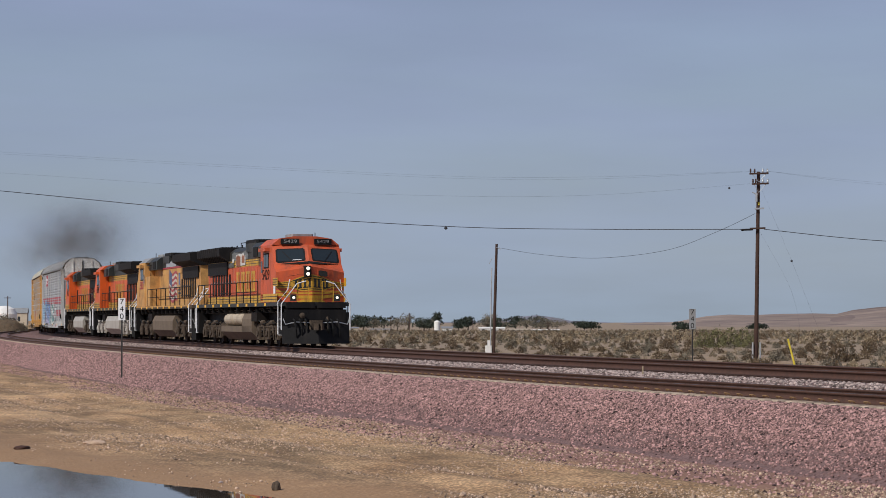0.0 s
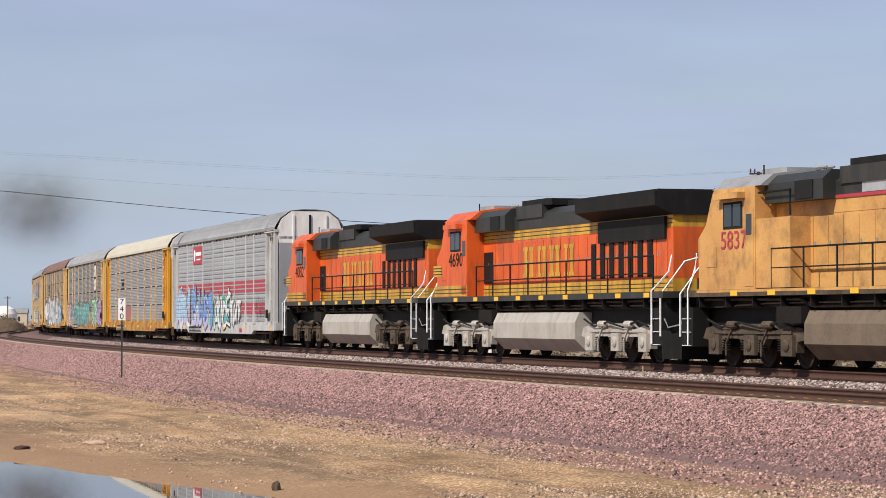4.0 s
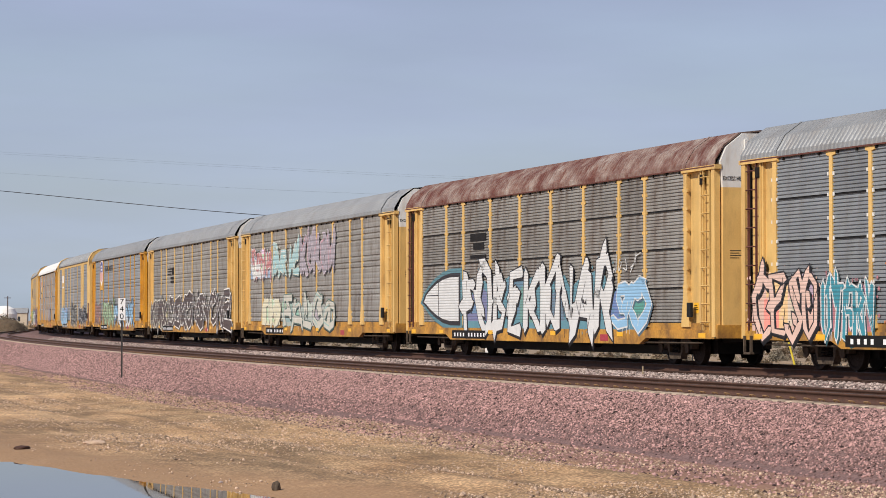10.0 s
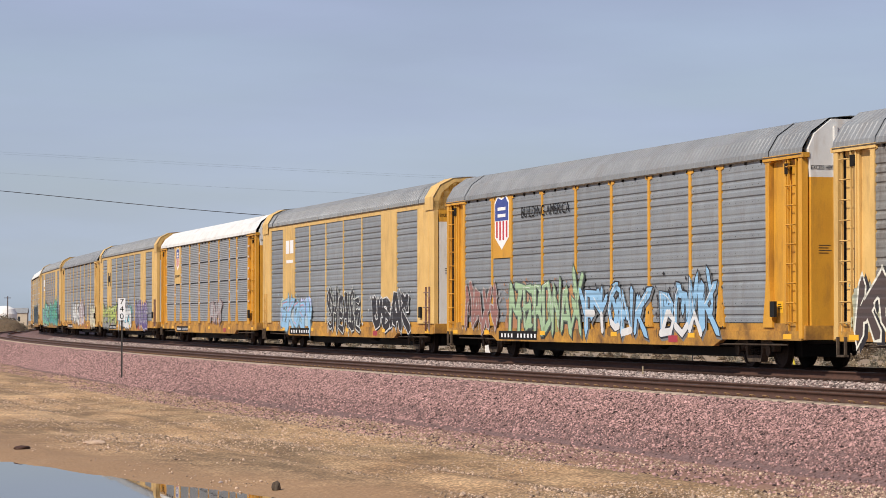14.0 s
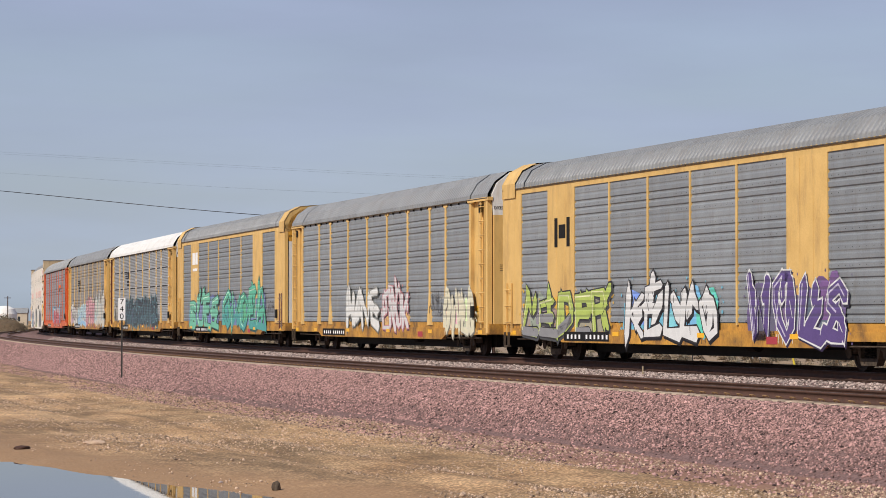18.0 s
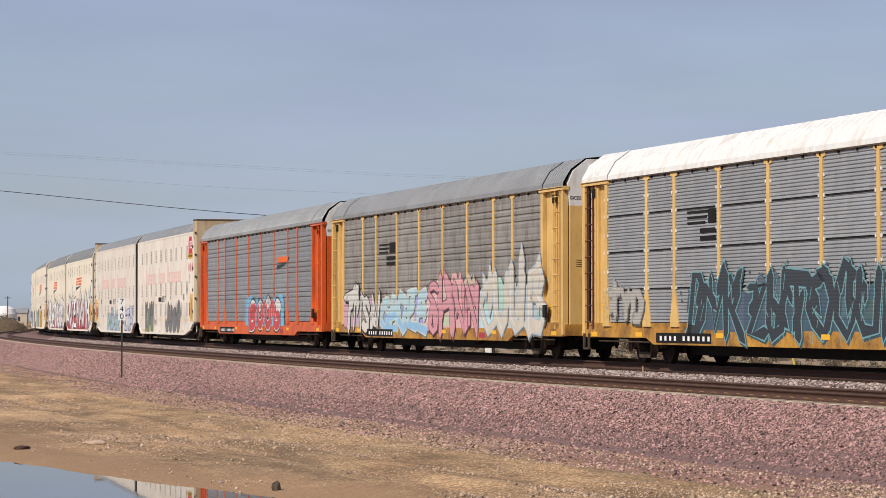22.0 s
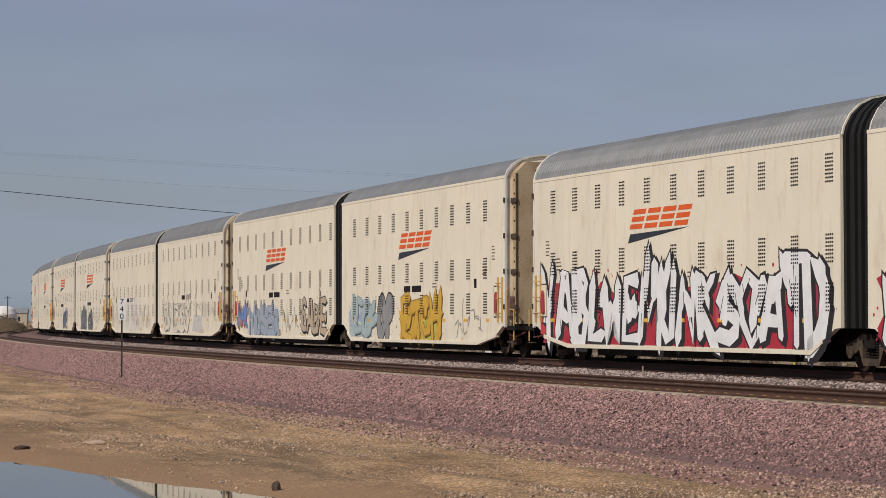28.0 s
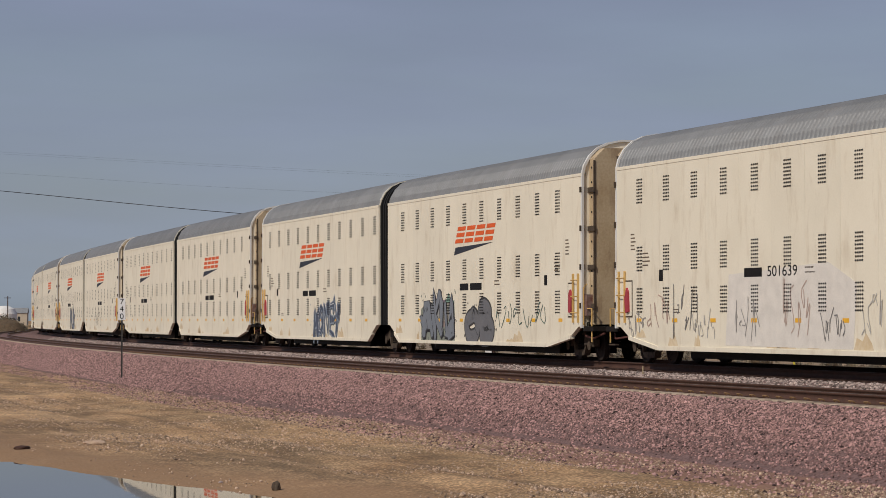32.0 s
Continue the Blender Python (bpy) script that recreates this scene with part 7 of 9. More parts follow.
            part("cabinet_rail", Mesh().tube([(4.3, 1.42 * side, 3.65), (4.3, 1.42 * side, 4.25), (6.0, 1.42 * side, 4.25)], 0.03, 5), M["black"], car)
            part("red_line", Mesh().box(-9.9, 4.1, *sorted((0.952 * side, 0.957 * side)), 3.98, 4.06), M["red_stripe"], car)
            part("sill_line", Mesh().box(-10.2, 9.4, *sorted((1.53 * side, 1.536 * side)), 1.86, 1.925), body, car)
            part("primer_patch", Mesh().box(-1.9, 1.6, *sorted((0.952 * side, 0.960 * side)), 4.07, 4.36), M["galvanised"], car)
            lettering(number, -8.6, 0.96 * side, 3.80, 0.34, M["red_stripe"], car, 1.3, "", side)
    if front:
        # paint peeled off the upper hood down to primer and rust
        rng = random.Random(8)
        for k, (x0, x1, z0, z1, tone) in enumerate(((-3.6, 0.4, 4.0, 4.40, (0.16, 0.17, 0.17)), (-2.6, -0.2, 3.72, 4.30, (0.62, 0.60, 0.56)), (-2.5, -1.4, 3.70, 4.22, (0.26, 0.10, 0.05)), (-1.1, -0.4, 3.84, 4.24, (0.30, 0.13, 0.07)),
                                                    (-4.6, -3.0, 3.68, 3.92, (0.10, 0.10, 0.09)), (-3.4, -2.9, 3.9, 4.1, (0.66, 0.65, 0.62)))):
            part("peeled_paint", Mesh().prism(cloud_shape(x0, x1, z0, z1, rng, 16), "y", -0.953 - 0.003 * k, -0.956 - 0.003 * k), paint(tone), car)
        part("notice_plate", Mesh().box(8.9, 9.3, -1.516, -1.512, 2.30, 2.62), M["sign_white"], car)
    for x in np.arange(-9.4, 2.4, 1.3):
        part("lifting_eye", Mesh().tube([(float(x), -0.6, 4.56), (float(x), -0.6, 4.72), (float(x) + 0.18, -0.6, 4.72), (float(x) + 0.18, -0.6, 4.56)], 0.02, 5), M["black"], car)
    for x in np.arange(-9.8, -4.3, 0.55):
        part("radiator_rib", Mesh().prism([(-0.97, 3.97), (-1.50, 4.21), (-1.52, 4.62), (-1.49, 4.62), (-1.47, 4.24), (-0.95, 4.0)], "x", float(x), float(x) + 0.05), M["truck_dark"], car)
    part("fan_hood", Mesh().slab(-0.2, 2.3, -0.95, 0.95, 4.66, 4.86, 0.12), M["black"], car)
    part("roof_rail", Mesh().tube([(-3.6, -0.5, 4.6), (-3.6, -0.5, 4.84), (-2.4, -0.5, 4.84), (-2.4, -0.5, 4.6)], 0.02, 5), M["black"], car)
    part("roof_aircon", Mesh().slab(6.5, 7.8, -0.5, 0.5, 4.80, 4.92, 0.08), M["loco_grey"], car)
    part("horn", Mesh().tube([(5.2, 0, 4.66), (5.2, 0, 4.85)], 0.03, 6).tube([(5.0, -0.1, 4.85), (5.5, -0.1, 4.85)], 0.03, 6, 0.08).tube([(5.0, 0.1, 4.85), (5.5, 0.1, 4.85)], 0.03, 6, 0.08), M["loco_grey"], car)
    part("antenna", Mesh().tube([(7.2, 0.7, 4.75), (7.2, 0.7, 5.0)], 0.02, 5), M["black"], car)
    return car


def flag_mural(car, side):
    """A large waving flag painted on the hood: red and white waves and a blue corner."""
    y = 0.945 * side
    xs = np.linspace(-2.3, 0.5, 15)

    def wave(x, z):
        return z + 0.10 * math.sin(x * 2.6) + 0.05 * x
    for k in range(11):
        z = 2.22 + k * 0.145
        ring = [(float(x), wave(x, z)) for x in xs] + [(float(x), wave(x, z + 0.15)) for x in xs[::-1]]
        part("flag_stripe", Mesh().prism(ring, "y", *sorted((y, y + 0.003 * side))), paint((0.36, 0.06, 0.07) if k % 2 == 0 else (0.56, 0.50, 0.42)), car)
    xs = xs[-6:]
    ring = [(float(x), wave(x, 3.05)) for x in xs] + [(float(x), wave(x, 3.82)) for x in xs[::-1]]
    part("flag_corner", Mesh().prism(ring, "y", *sorted((y + 0.004 * side, y + 0.007 * side))), paint((0.09, 0.11, 0.19)), car)
    part("emblem_patch", Mesh().box(-3.3, -2.8, *sorted((y, y + 0.004 * side)), 3.05, 3.7), paint((0.10, 0.16, 0.32)), car)
    part("motto_mark", Mesh().box(-3.6, -2.6, *sorted((y, y + 0.004 * side)), 2.75, 2.85).box(-3.6, -2.6, *sorted((y, y + 0.0045 * side)), 2.55, 2.65), paint((0.10, 0.10, 0.11)), car)

# ---- the consist ----
WHITE, BLACK, CREAMY = (0.68, 0.68, 0.675), (0.025, 0.022, 0.025), (0.70, 0.66, 0.48)
AQUA, TEAL, BLUE, SKY = (0.16, 0.50, 0.46), (0.05, 0.26, 0.33), (0.06, 0.13, 0.36), (0.28, 0.50, 0.72)
PINK, RED, GREEN, LIME = (0.66, 0.28, 0.33), (0.45, 0.03, 0.05), (0.12, 0.45, 0.25), (0.42, 0.52, 0.12)
PURPLE, GREY, ORANGE, GOLD = (0.11, 0.07, 0.22), (0.25, 0.25, 0.26), (0.62, 0.20, 0.05), (0.66, 0.40, 0.05)
BROWN, LILAC = (0.085, 0.06, 0.055), (0.42, 0.28, 0.52)


def build_consist():
    at = 0.0

    def attach(car, length, base, flip=False):
        nonlocal at
        joins(car, at + length / 2, base, flip)
        at += length

    # locomotives
    a = locomotive("orange and yellow diesel locomotive leading with lit headlights", "orange_faded", "pullman", "pullman", "tank_brown", "truck_brown", "5429", front=True)
    attach(a, 22.3, 13.5)
    b = locomotive("weathered yellow diesel locomotive with a flag mural", "tan_yellow", "pullman", "truck_brown", "tank_brown", "truck_brown", "5837", band=False)
    flag_mural(b, 1)
    attach(b, 22.3, 13.5, True)
    c = locomotive("orange diesel locomotive with yellow bands and silver tank", "orange", "pullman", "pullman", "tank_silver", "tank_silver", "4690")
    attach(c, 22.3, 13.5, True)
    d = locomotive("bright orange diesel locomotive with dark green roof", "orange", "pullman", "pullman", "tank_silver", "truck_brown", "4032")
    attach(d, 22.3, 13.5, True)

    rack = autorack

    # 1: silver with red stripes
    r = rack("silver auto carrier with red stripes and graffiti", "silver_panel", "silver_trim", "roof_unit", "sheet", "silver_panel", "white", (0.26, 0.045), post="silver_trim")
    for z in (2.42, 2.62, 2.82, 1.45, 1.62, 1.80):
        for p, q in zip(EDGES, EDGES[1:]):
            part("red_stripe", Mesh().box(p + 0.10, q - 0.10, -1.508, -1.503, z, z + 0.13), M["red_stripe"], r)
    part("logo_plate", plate([(-7.0, 3.95), (-4.45, 3.95), (-4.45, 4.85), (-7.0, 4.85)], -1.526), M["red_stripe"], r)
    part("logo_mark", Mesh().box(-6.2, -4.7, -1.534, -1.53, 4.38, 4.56).box(-6.0, -4.9, -1.534, -1.53, 4.15, 4.23).prism([(-6.8, 4.15), (-6.45, 4.1), (-6.3, 4.5), (-6.5, 4.72), (-6.8, 4.6)], "y", -1.53, -1.534), M["sign_white"], r)
    graffiti(r, "KOYN", -12.2, -8.0, 0.8, 2.6, SKY, WHITE, RED, WHITE, seed=1, second=WHITE)
    graffiti(r, "BUSI", -7.4, -1.2, 0.75, 2.55, (0.16, 0.30, 0.60), BLACK, (0.20, 0.45, 0.36), WHITE, seed=2, second=(0.45, 0.42, 0.62))
    graffiti(r, "AUCE", -1.0, 3.0, 0.75, 2.3, WHITE, BLACK, (0.08, 0.40, 0.36), None, seed=3)
    graffiti(r, "TNT", 3.1, 5.6, 1.0, 2.0, WHITE, (0.35, 0.36, 0.36), None, None, seed=4)
    tag(r, 9.2, 11.4, 1.0, 2.2, BLACK, 5)
    attach(r, 28.6, 19.9)
    # 2: yellow with cream roof
    r = rack("yellow auto carrier with cream roof and slatted grey panels", "silver_panel", "yellow", "roof_cream", "slats", "yellow", "white", (0.4, 0.008))
    part("logo_mark", Mesh().box(-6.3, -4.8, -1.516, -1.51, 3.55, 3.62).box(-6.1, -5.0, -1.516, -1.51, 3.2, 3.44).box(-6.3, -4.8, -1.516, -1.51, 3.02, 3.10), M["black"], r)
    part("paint_patch", plate([(-4.2, 1.12), (-1.7, 1.12), (-1.7, 1.98), (-4.1, 1.95)], -1.506), paint((0.30, 0.13, 0.14)), r)
    attach(r, 28.6, 19.9)
    # 3: round emblem
    r = rack("pale yellow auto carrier with round emblem and long graffiti", "grey_panel", "yellow_pale", "roof_grey", "slats", "yellow_pale", "white", (0.21, 0.03), edge="rust_red")
    ring = [(7.85 + 0.78 * math.cos(t), 3.95 + 0.88 * math.sin(t)) for t in np.linspace(0, 6.2832, 33)[:-1]]
    part("emblem_plate", plate([(7.02, 3.0), (8.68, 3.0), (8.68, 4.92), (7.02, 4.92)], -1.528), M["black"], r)
    part("emblem_disc", plate(ring, -1.534), M["cream"], r)
    part("emblem_cross", Mesh().box(7.75, 7.95, -1.544, -1.54, 3.4, 4.5).box(7.35, 8.35, -1.544, -1.54, 3.86, 4.05), M["black"], r)
    part("emblem_ring", Mesh().add([(7.85 + q * math.cos(t), -1.5445, 3.95 + q * 1.12 * math.sin(t)) for q in (0.54, 0.50) for t in np.linspace(0, 6.2832, 33)], [(i, i + 1, 33 + i + 1, 33 + i) for i in range(32)]), M["black"], r)
    graffiti(r, "CESO", -12.9, -9.6, 0.75, 2.3, (0.72, 0.50, 0.42), BLACK, (0.70, 0.46, 0.38), None, seed=11)
    graffiti(r, "UTERN", -9.4, -6.9, 0.75, 2.05, TEAL, WHITE, (0.45, 0.18, 0.20), None, seed=12)
    graffiti(r, "POLRIDUYS", -6.0, 3.9, 0.72, 2.35, AQUA, BLACK, ORANGE, (0.60, 0.75, 0.62), seed=13, second=TEAL)
    graffiti(r, "STHE", 5.6, 9.4, 0.8, 2.6, (0.36, 0.66, 0.38), BLACK, LILAC, WHITE, seed=14)
    graffiti(r, "SO", 9.5, 11.9, 0.78, 2.6, LILAC, BLACK, (0.62, 0.36, 0.58), None, seed=15)
    attach(r, 28.6, 19.9)
    # 4: rusty roof
    r = rack("weathered auto carrier with rusty roof and white graffiti", "brown_panel", "yellow_pale", "roof_rust", "slats", "yellow_pale", "white", (0.21, 0.04), edge="rust_red")
    part("logo_mark", Mesh().box(-6.3, -4.7, -1.516, -1.51, 3.7, 3.95).box(-6.0, -4.9, -1.5165, -1.51, 3.42, 3.64).box(-6.3, -4.7, -1.516, -1.51, 3.15, 3.26), M["black"], r)
    ribs = RIBS[r.name]
    bullet = [(-11.4, 1.78)] + [(-11.4 + 3.9 * q, 1.86 + side * 0.72 * math.sin(math.pi * 0.5 * min(1.0, q * 1.25)) ** 0.8) for side in (1, -1) for q in ((0.08, 0.2, 0.36, 0.55, 0.75, 1.0) if side > 0 else (1.0, 0.75, 0.55, 0.36, 0.2, 0.08))]
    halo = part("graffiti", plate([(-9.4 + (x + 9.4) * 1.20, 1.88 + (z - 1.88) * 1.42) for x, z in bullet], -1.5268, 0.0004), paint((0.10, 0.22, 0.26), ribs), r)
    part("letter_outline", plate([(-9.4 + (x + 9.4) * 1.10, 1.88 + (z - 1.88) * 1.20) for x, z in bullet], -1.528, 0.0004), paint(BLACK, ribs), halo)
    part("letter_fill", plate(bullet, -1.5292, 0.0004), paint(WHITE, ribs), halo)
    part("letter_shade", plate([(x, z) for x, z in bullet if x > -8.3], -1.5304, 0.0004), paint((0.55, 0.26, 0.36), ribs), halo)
    part("spray_line", Mesh().box(-9.75, -9.70, -1.532, -1.531, 1.28, 2.46).box(-11.0, -9.7, -1.532, -1.531, 1.98, 2.01), paint(BLACK), halo)
    graffiti(r, "FOBEKKNAR", -7.2, 6.2, 0.75, 2.75, WHITE, BLACK, (0.12, 0.27, 0.33), None, seed=21, fat=0.50)
    graffiti(r, "SO", 6.3, 8.8, 0.9, 2.1, SKY, WHITE, (0.10, 0.25, 0.34), None, seed=22)
    tag(r, 6.2, 8.6, 2.4, 3.0, WHITE, 23, strokes=5)
    attach(r, 28.6, 19.9)
    # 5
    r = rack("dusty auto carrier with two rows of pale graffiti", "brown_panel", "yellow_pale", "roof_grey", "sheet", "yellow_pale", "white", post="yellow_pale")
    graffiti(r, "CAYH", -11.4, -7.2, 3.0, 4.3, (0.50, 0.20, 0.20), WHITE, (0.30, 0.40, 0.55), None, seed=31, second=WHITE)
    graffiti(r, "DRIL", -7.0, -1.7, 3.1, 4.4, (0.36, 0.56, 0.58), (0.66, 0.66, 0.55), None, WHITE, seed=32)
    graffiti(r, "KUKOW", -1.5, 4.4, 3.0, 4.7, (0.36, 0.32, 0.36), (0.60, 0.52, 0.58), None, PINK, seed=33)
    graffiti(r, "TID", -8.9, -5.4, 0.95, 2.1, CREAMY, (0.62, 0.60, 0.52), CREAMY, None, seed=34)
    graffiti(r, "FALGO", -4.9, 4.2, 0.78, 2.15, (0.56, 0.54, 0.47), (0.10, 0.16, 0.14), (0.40, 0.44, 0.40), (0.30, 0.50, 0.48), seed=35)
    attach(r, 28.6, 19.9)
    # 6
    r = rack("dusty brown auto carrier with dark brown white-edged graffiti", "brown_panel", "yellow_pale", "roof_grey", "sheet", "yellow_pale", "white")
    part("logo_mark", Mesh().box(-6.6, -5.2, -1.515, -1.506, 3.86, 3.92).box(-6.6, -5.3, -1.515, -1.506, 3.72, 3.78).box(-6.6, -5.4, -1.515, -1.506, 3.58, 3.64).box(-5.2, -4.4, -1.515, -1.506, 3.58, 3.95).box(-5.6, -4.3, -1.515, -1.506, 3.34, 3.46).box(-5.6, -4.3, -1.515, -1.506, 3.14, 3.26), M["black"], r)
    graffiti(r, "KUROK", -12.6, -6.6, 0.74, 2.1, BROWN, (0.74, 0.72, 0.62), (0.45, 0.44, 0.28), None, seed=41, fat=0.56)
    graffiti(r, "DEKONSYONE", -6.3, 12.3, 0.74, 2.45, BROWN, (0.78, 0.76, 0.72), None, None, seed=42, fat=0.58)
    attach(r, 28.6, 19.9)
    # 7: shield
    r = rack("yellow auto carrier with shield emblem and sharp graffiti", "grey_panel", "yellow", "roof_grey", "sheet", "yellow", "white")
    part("emblem_plate", plate([(-8.75, 3.1), (-6.98, 3.1), (-6.98, 5.02), (-8.75, 5.02)], -1.526), M["yellow"], r)
    shield(r, -7.9, 4.2, 0.62, 0.78)
    lettering("BUILDING AMERICA", -4.0, -1.53, 4.42, 0.33, M["black"], r, 4.2)
    graffiti(r, "MAXI", -11.7, -8.3, 0.95, 2.1, (0.30, 0.14, 0.12), (0.45, 0.40, 0.38), None, None, seed=51)
    graffiti(r, "ITERDNAX", -7.6, -1.0, 0.78, 2.3, (0.35, 0.50, 0.30), (0.10, 0.12, 0.10), (0.42, 0.20, 0.10), (0.66, 0.70, 0.62), seed=52)
    graffiti(r, "FYONK BOMK", -0.8, 8.6, 0.8, 2.1, SKY, BLACK, None, WHITE, seed=53, second=WHITE)
    attach(r, 28.6, 19.9)
    # 8: wide bays
    r = rack("golden auto carrier with solid bays and white mark", "grey_panel", "yellow_pale", "roof_grey", "wide", "white", "yellow")
    part("logo_mark", Mesh().box(-9.0, -8.35, -1.531, -1.527, 3.95, 4.5).box(-8.2, -7.6, -1.531, -1.527, 3.95, 4.5).box(-8.9, -7.7, -1.531, -1.527, 3.55, 3.68), M["sign_white"], r)
    graffiti(r, "EKOSI", -10.0, -4.3, 0.78, 2.15, SKY, (0.20, 0.30, 0.36), (0.42, 0.55, 0.62), PINK, seed=61)
    graffiti(r, "SHEASE", -1.7, 3.6, 0.76, 2.2, BLACK, (0.62, 0.64, 0.60), None, None, seed=62)
    graffiti(r, "USAK", 5.2, 10.4, 0.78, 2.1, BLACK, WHITE, None, None, seed=63)
    attach(r, 28.6, 19.9)
    # 9: white roof with shield
    r = rack("yellow auto carrier with bright white roof and shield", "silver_panel", "yellow", "white", "slats", "yellow", "white", (0.4, 0.008))
    part("emblem_plate", plate([(-8.75, 3.06), (-6.98, 3.06), (-6.98, 5.04), (-8.75, 5.04)], -1.528), M["yellow_pale"], r)
    shield(r, -7.87, 4.35, 0.42, 0.55)
    lettering("BUILDING AMERICA", -7.87, -1.534, 3.45, 0.13, M["black"], r, 1.5)
    graffiti(r, "AIMY", 1.8, 5.0, 1.1, 1.95, (0.42, 0.40, 0.40), (0.50, 0.34, 0.34), None, None, seed=71)
    attach(r, 28.6, 19.9)
    # 10: wide bays, three pieces
    r = rack("golden auto carrier with solid bays, yellow and purple graffiti", "grey_panel", "yellow_pale", "roof_grey", "wide", "white", "yellow")
    part("logo_mark", Mesh().box(-9.0, -8.75, -1.531, -1.527, 3.3, 4.15).box(-8.0, -7.75, -1.531, -1.527, 3.3, 4.15).box(-8.65, -8.1, -1.5315, -1.527, 3.55, 3.95), M["black"], r)
    graffiti(r, "LEDER", -11.9, -4.7, 0.72, 2.0, LIME, BLACK, GOLD, (0.7, 0.7, 0.4), seed=81, second=GREY)
    graffiti(r, "KELLO", -3.6, 2.7, 0.66, 2.05, WHITE, BLACK, (0.16, 0.45, 0.60), None, seed=82)
    graffiti(r, "WOLS", 4.5, 9.6, 0.68, 2.2, PURPLE, WHITE, (0.14, 0.10, 0.22), (0.5, 0.45, 0.6), seed=83, fat=0.42)
    attach(r, 28.6, 19.9)
    # 11
    r = rack("yellow auto carrier with grey panels and white graffiti", "grey_panel", "yellow_pale", "roof_grey", "sheet", "yellow_pale", "white")
    graffiti(r, "HANE", -4.6, 0.3, 0.85, 2.2, (0.70, 0.70, 0.68), (0.30, 0.30, 0.28), None, None, seed=91)
    graffiti(r, "EROK", 0.8, 4.2, 0.8, 2.2, (0.62, 0.60, 0.60), (0.55, 0.25, 0.28), None, None, seed=92)
    tag(r, 6.9, 8.4, 1.3, 2.2, BLACK, 93)
    graffiti(r, "OIVLO", 8.6, 12.0, 0.72, 2.0, CREAMY, (0.66, 0.62, 0.50), CREAMY, None, seed=94)
    attach(r, 28.6, 19.9)
    # 12: wide bays, big green piece
    r = rack("golden auto carrier with solid bays and tall green graffiti", "grey_panel", "yellow_pale", "roof_grey", "wide", "white", "yellow")
    part("logo_mark", Mesh().box(-9.1, -8.4, -1.531, -1.527, 3.95, 4.55).box(-8.25, -7.6, -1.531, -1.527, 3.95, 4.55).box(-9.0, -7.7, -1.531, -1.527, 3.62, 3.76), M["sign_white"], r)
    graffiti(r, "SUEE", -10.0, -1.9, 0.68, 2.3, (0.16, 0.48, 0.34), (0.04, 0.10, 0.08), (0.20, 0.24, 0.42), (0.5, 0.8, 0.6), seed=101)
    graffiti(r, "CMOEA", -0.8, 9.4, 0.68, 2.6, (0.10, 0.45, 0.30), (0.03, 0.08, 0.07), (0.18, 0.22, 0.42), (0.5, 0.8, 0.6), seed=102, second=(0.08, 0.34, 0.32))
    tag(r, 9.9, 11.4, 1.4, 2.0, BLACK, 103, strokes=5)
    attach(r, 28.6, 19.9)
    # 13: white roof, dark piece
    r = rack("pale yellow auto carrier with white roof and dark graffiti", "silver_panel", "yellow_pale", "white", "slats", "yellow_pale", "white", (0.4, 0.008))
    part("logo_mark", Mesh().box(-6.2, -4.9, -1.515, -1.506, 3.9, 3.96).box(-6.2, -5.0, -1.515, -1.506, 3.76, 3.82).box(-6.2, -5.1, -1.515, -1.506, 3.62, 3.68).box(-4.9, -4.45, -1.515, -1.506, 3.62, 3.98).box(-5.4, -4.45, -1.515, -1.506, 3.38, 3.5).box(-5.4, -4.45, -1.515, -1.506, 3.18, 3.3), M["black"], r)
    graffiti(r, "DVKZUTOGUNES", -6.3, 7.6, 0.74, 2.3, (0.035, 0.045, 0.055), (0.16, 0.33, 0.37), (0.06, 0.10, 0.14), None, seed=111, fat=0.42)
    graffiti(r, "TID", -11.6, -9.2, 1.2, 2.0, (0.42, 0.40, 0.37), (0.36, 0.34, 0.3), None, None, seed=112)
    tag(r, 7.7, 8.6, 1.2, 2.1, WHITE, 113)
    attach(r, 28.6, 19.9)
    # 14
    r = rack("dusty auto carrier with pink and pale blue graffiti", "brown_panel", "yellow_pale", "roof_grey", "sheet", "yellow_pale", "white")
    part("logo_mark", Mesh().box(-6.6, -5.2, -1.515, -1.506, 3.86, 3.92).box(-6.6, -5.3, -1.515, -1.506, 3.72, 3.78).box(-6.6, -5.4, -1.515, -1.506, 3.58, 3.64).box(-5.2, -4.4, -1.515, -1.506, 3.58, 3.95).box(-5.6, -4.3, -1.515, -1.506, 3.34, 3.46).box(-5.6, -4.3, -1.515, -1.506, 3.14, 3.26), M["black"], r)
    graffiti(r, "TMSN", -11.6, -6.6, 0.74, 2.15, (0.62, 0.60, 0.56), BLACK, (0.45, 0.40, 0.36), None, seed=121)
    graffiti(r, "CACEE", -6.5, -0.6, 0.72, 2.2, (0.42, 0.60, 0.66), (0.62, 0.62, 0.55), (0.62, 0.56, 0.40), None, seed=122, second=SKY)
    graffiti(r, "SHNN", -0.5, 5.3, 0.72, 2.7, (0.62, 0.30, 0.34), (0.18, 0.06, 0.08), (0.66, 0.40, 0.40), None, seed=123)
    graffiti(r, "OUUB", 5.4, 11.6, 0.72, 2.6, (0.60, 0.55, 0.46), (0.35, 0.46, 0.58), (0.50, 0.58, 0.62), WHITE, seed=124)
    attach(r, 28.6, 19.9)
    # 15: orange
    r = rack("orange auto carrier with grey panels and red bubble graffiti", "grey_panel", "orange", "roof_grey", "sheet", "orange", "white", (0.24, 0.04))
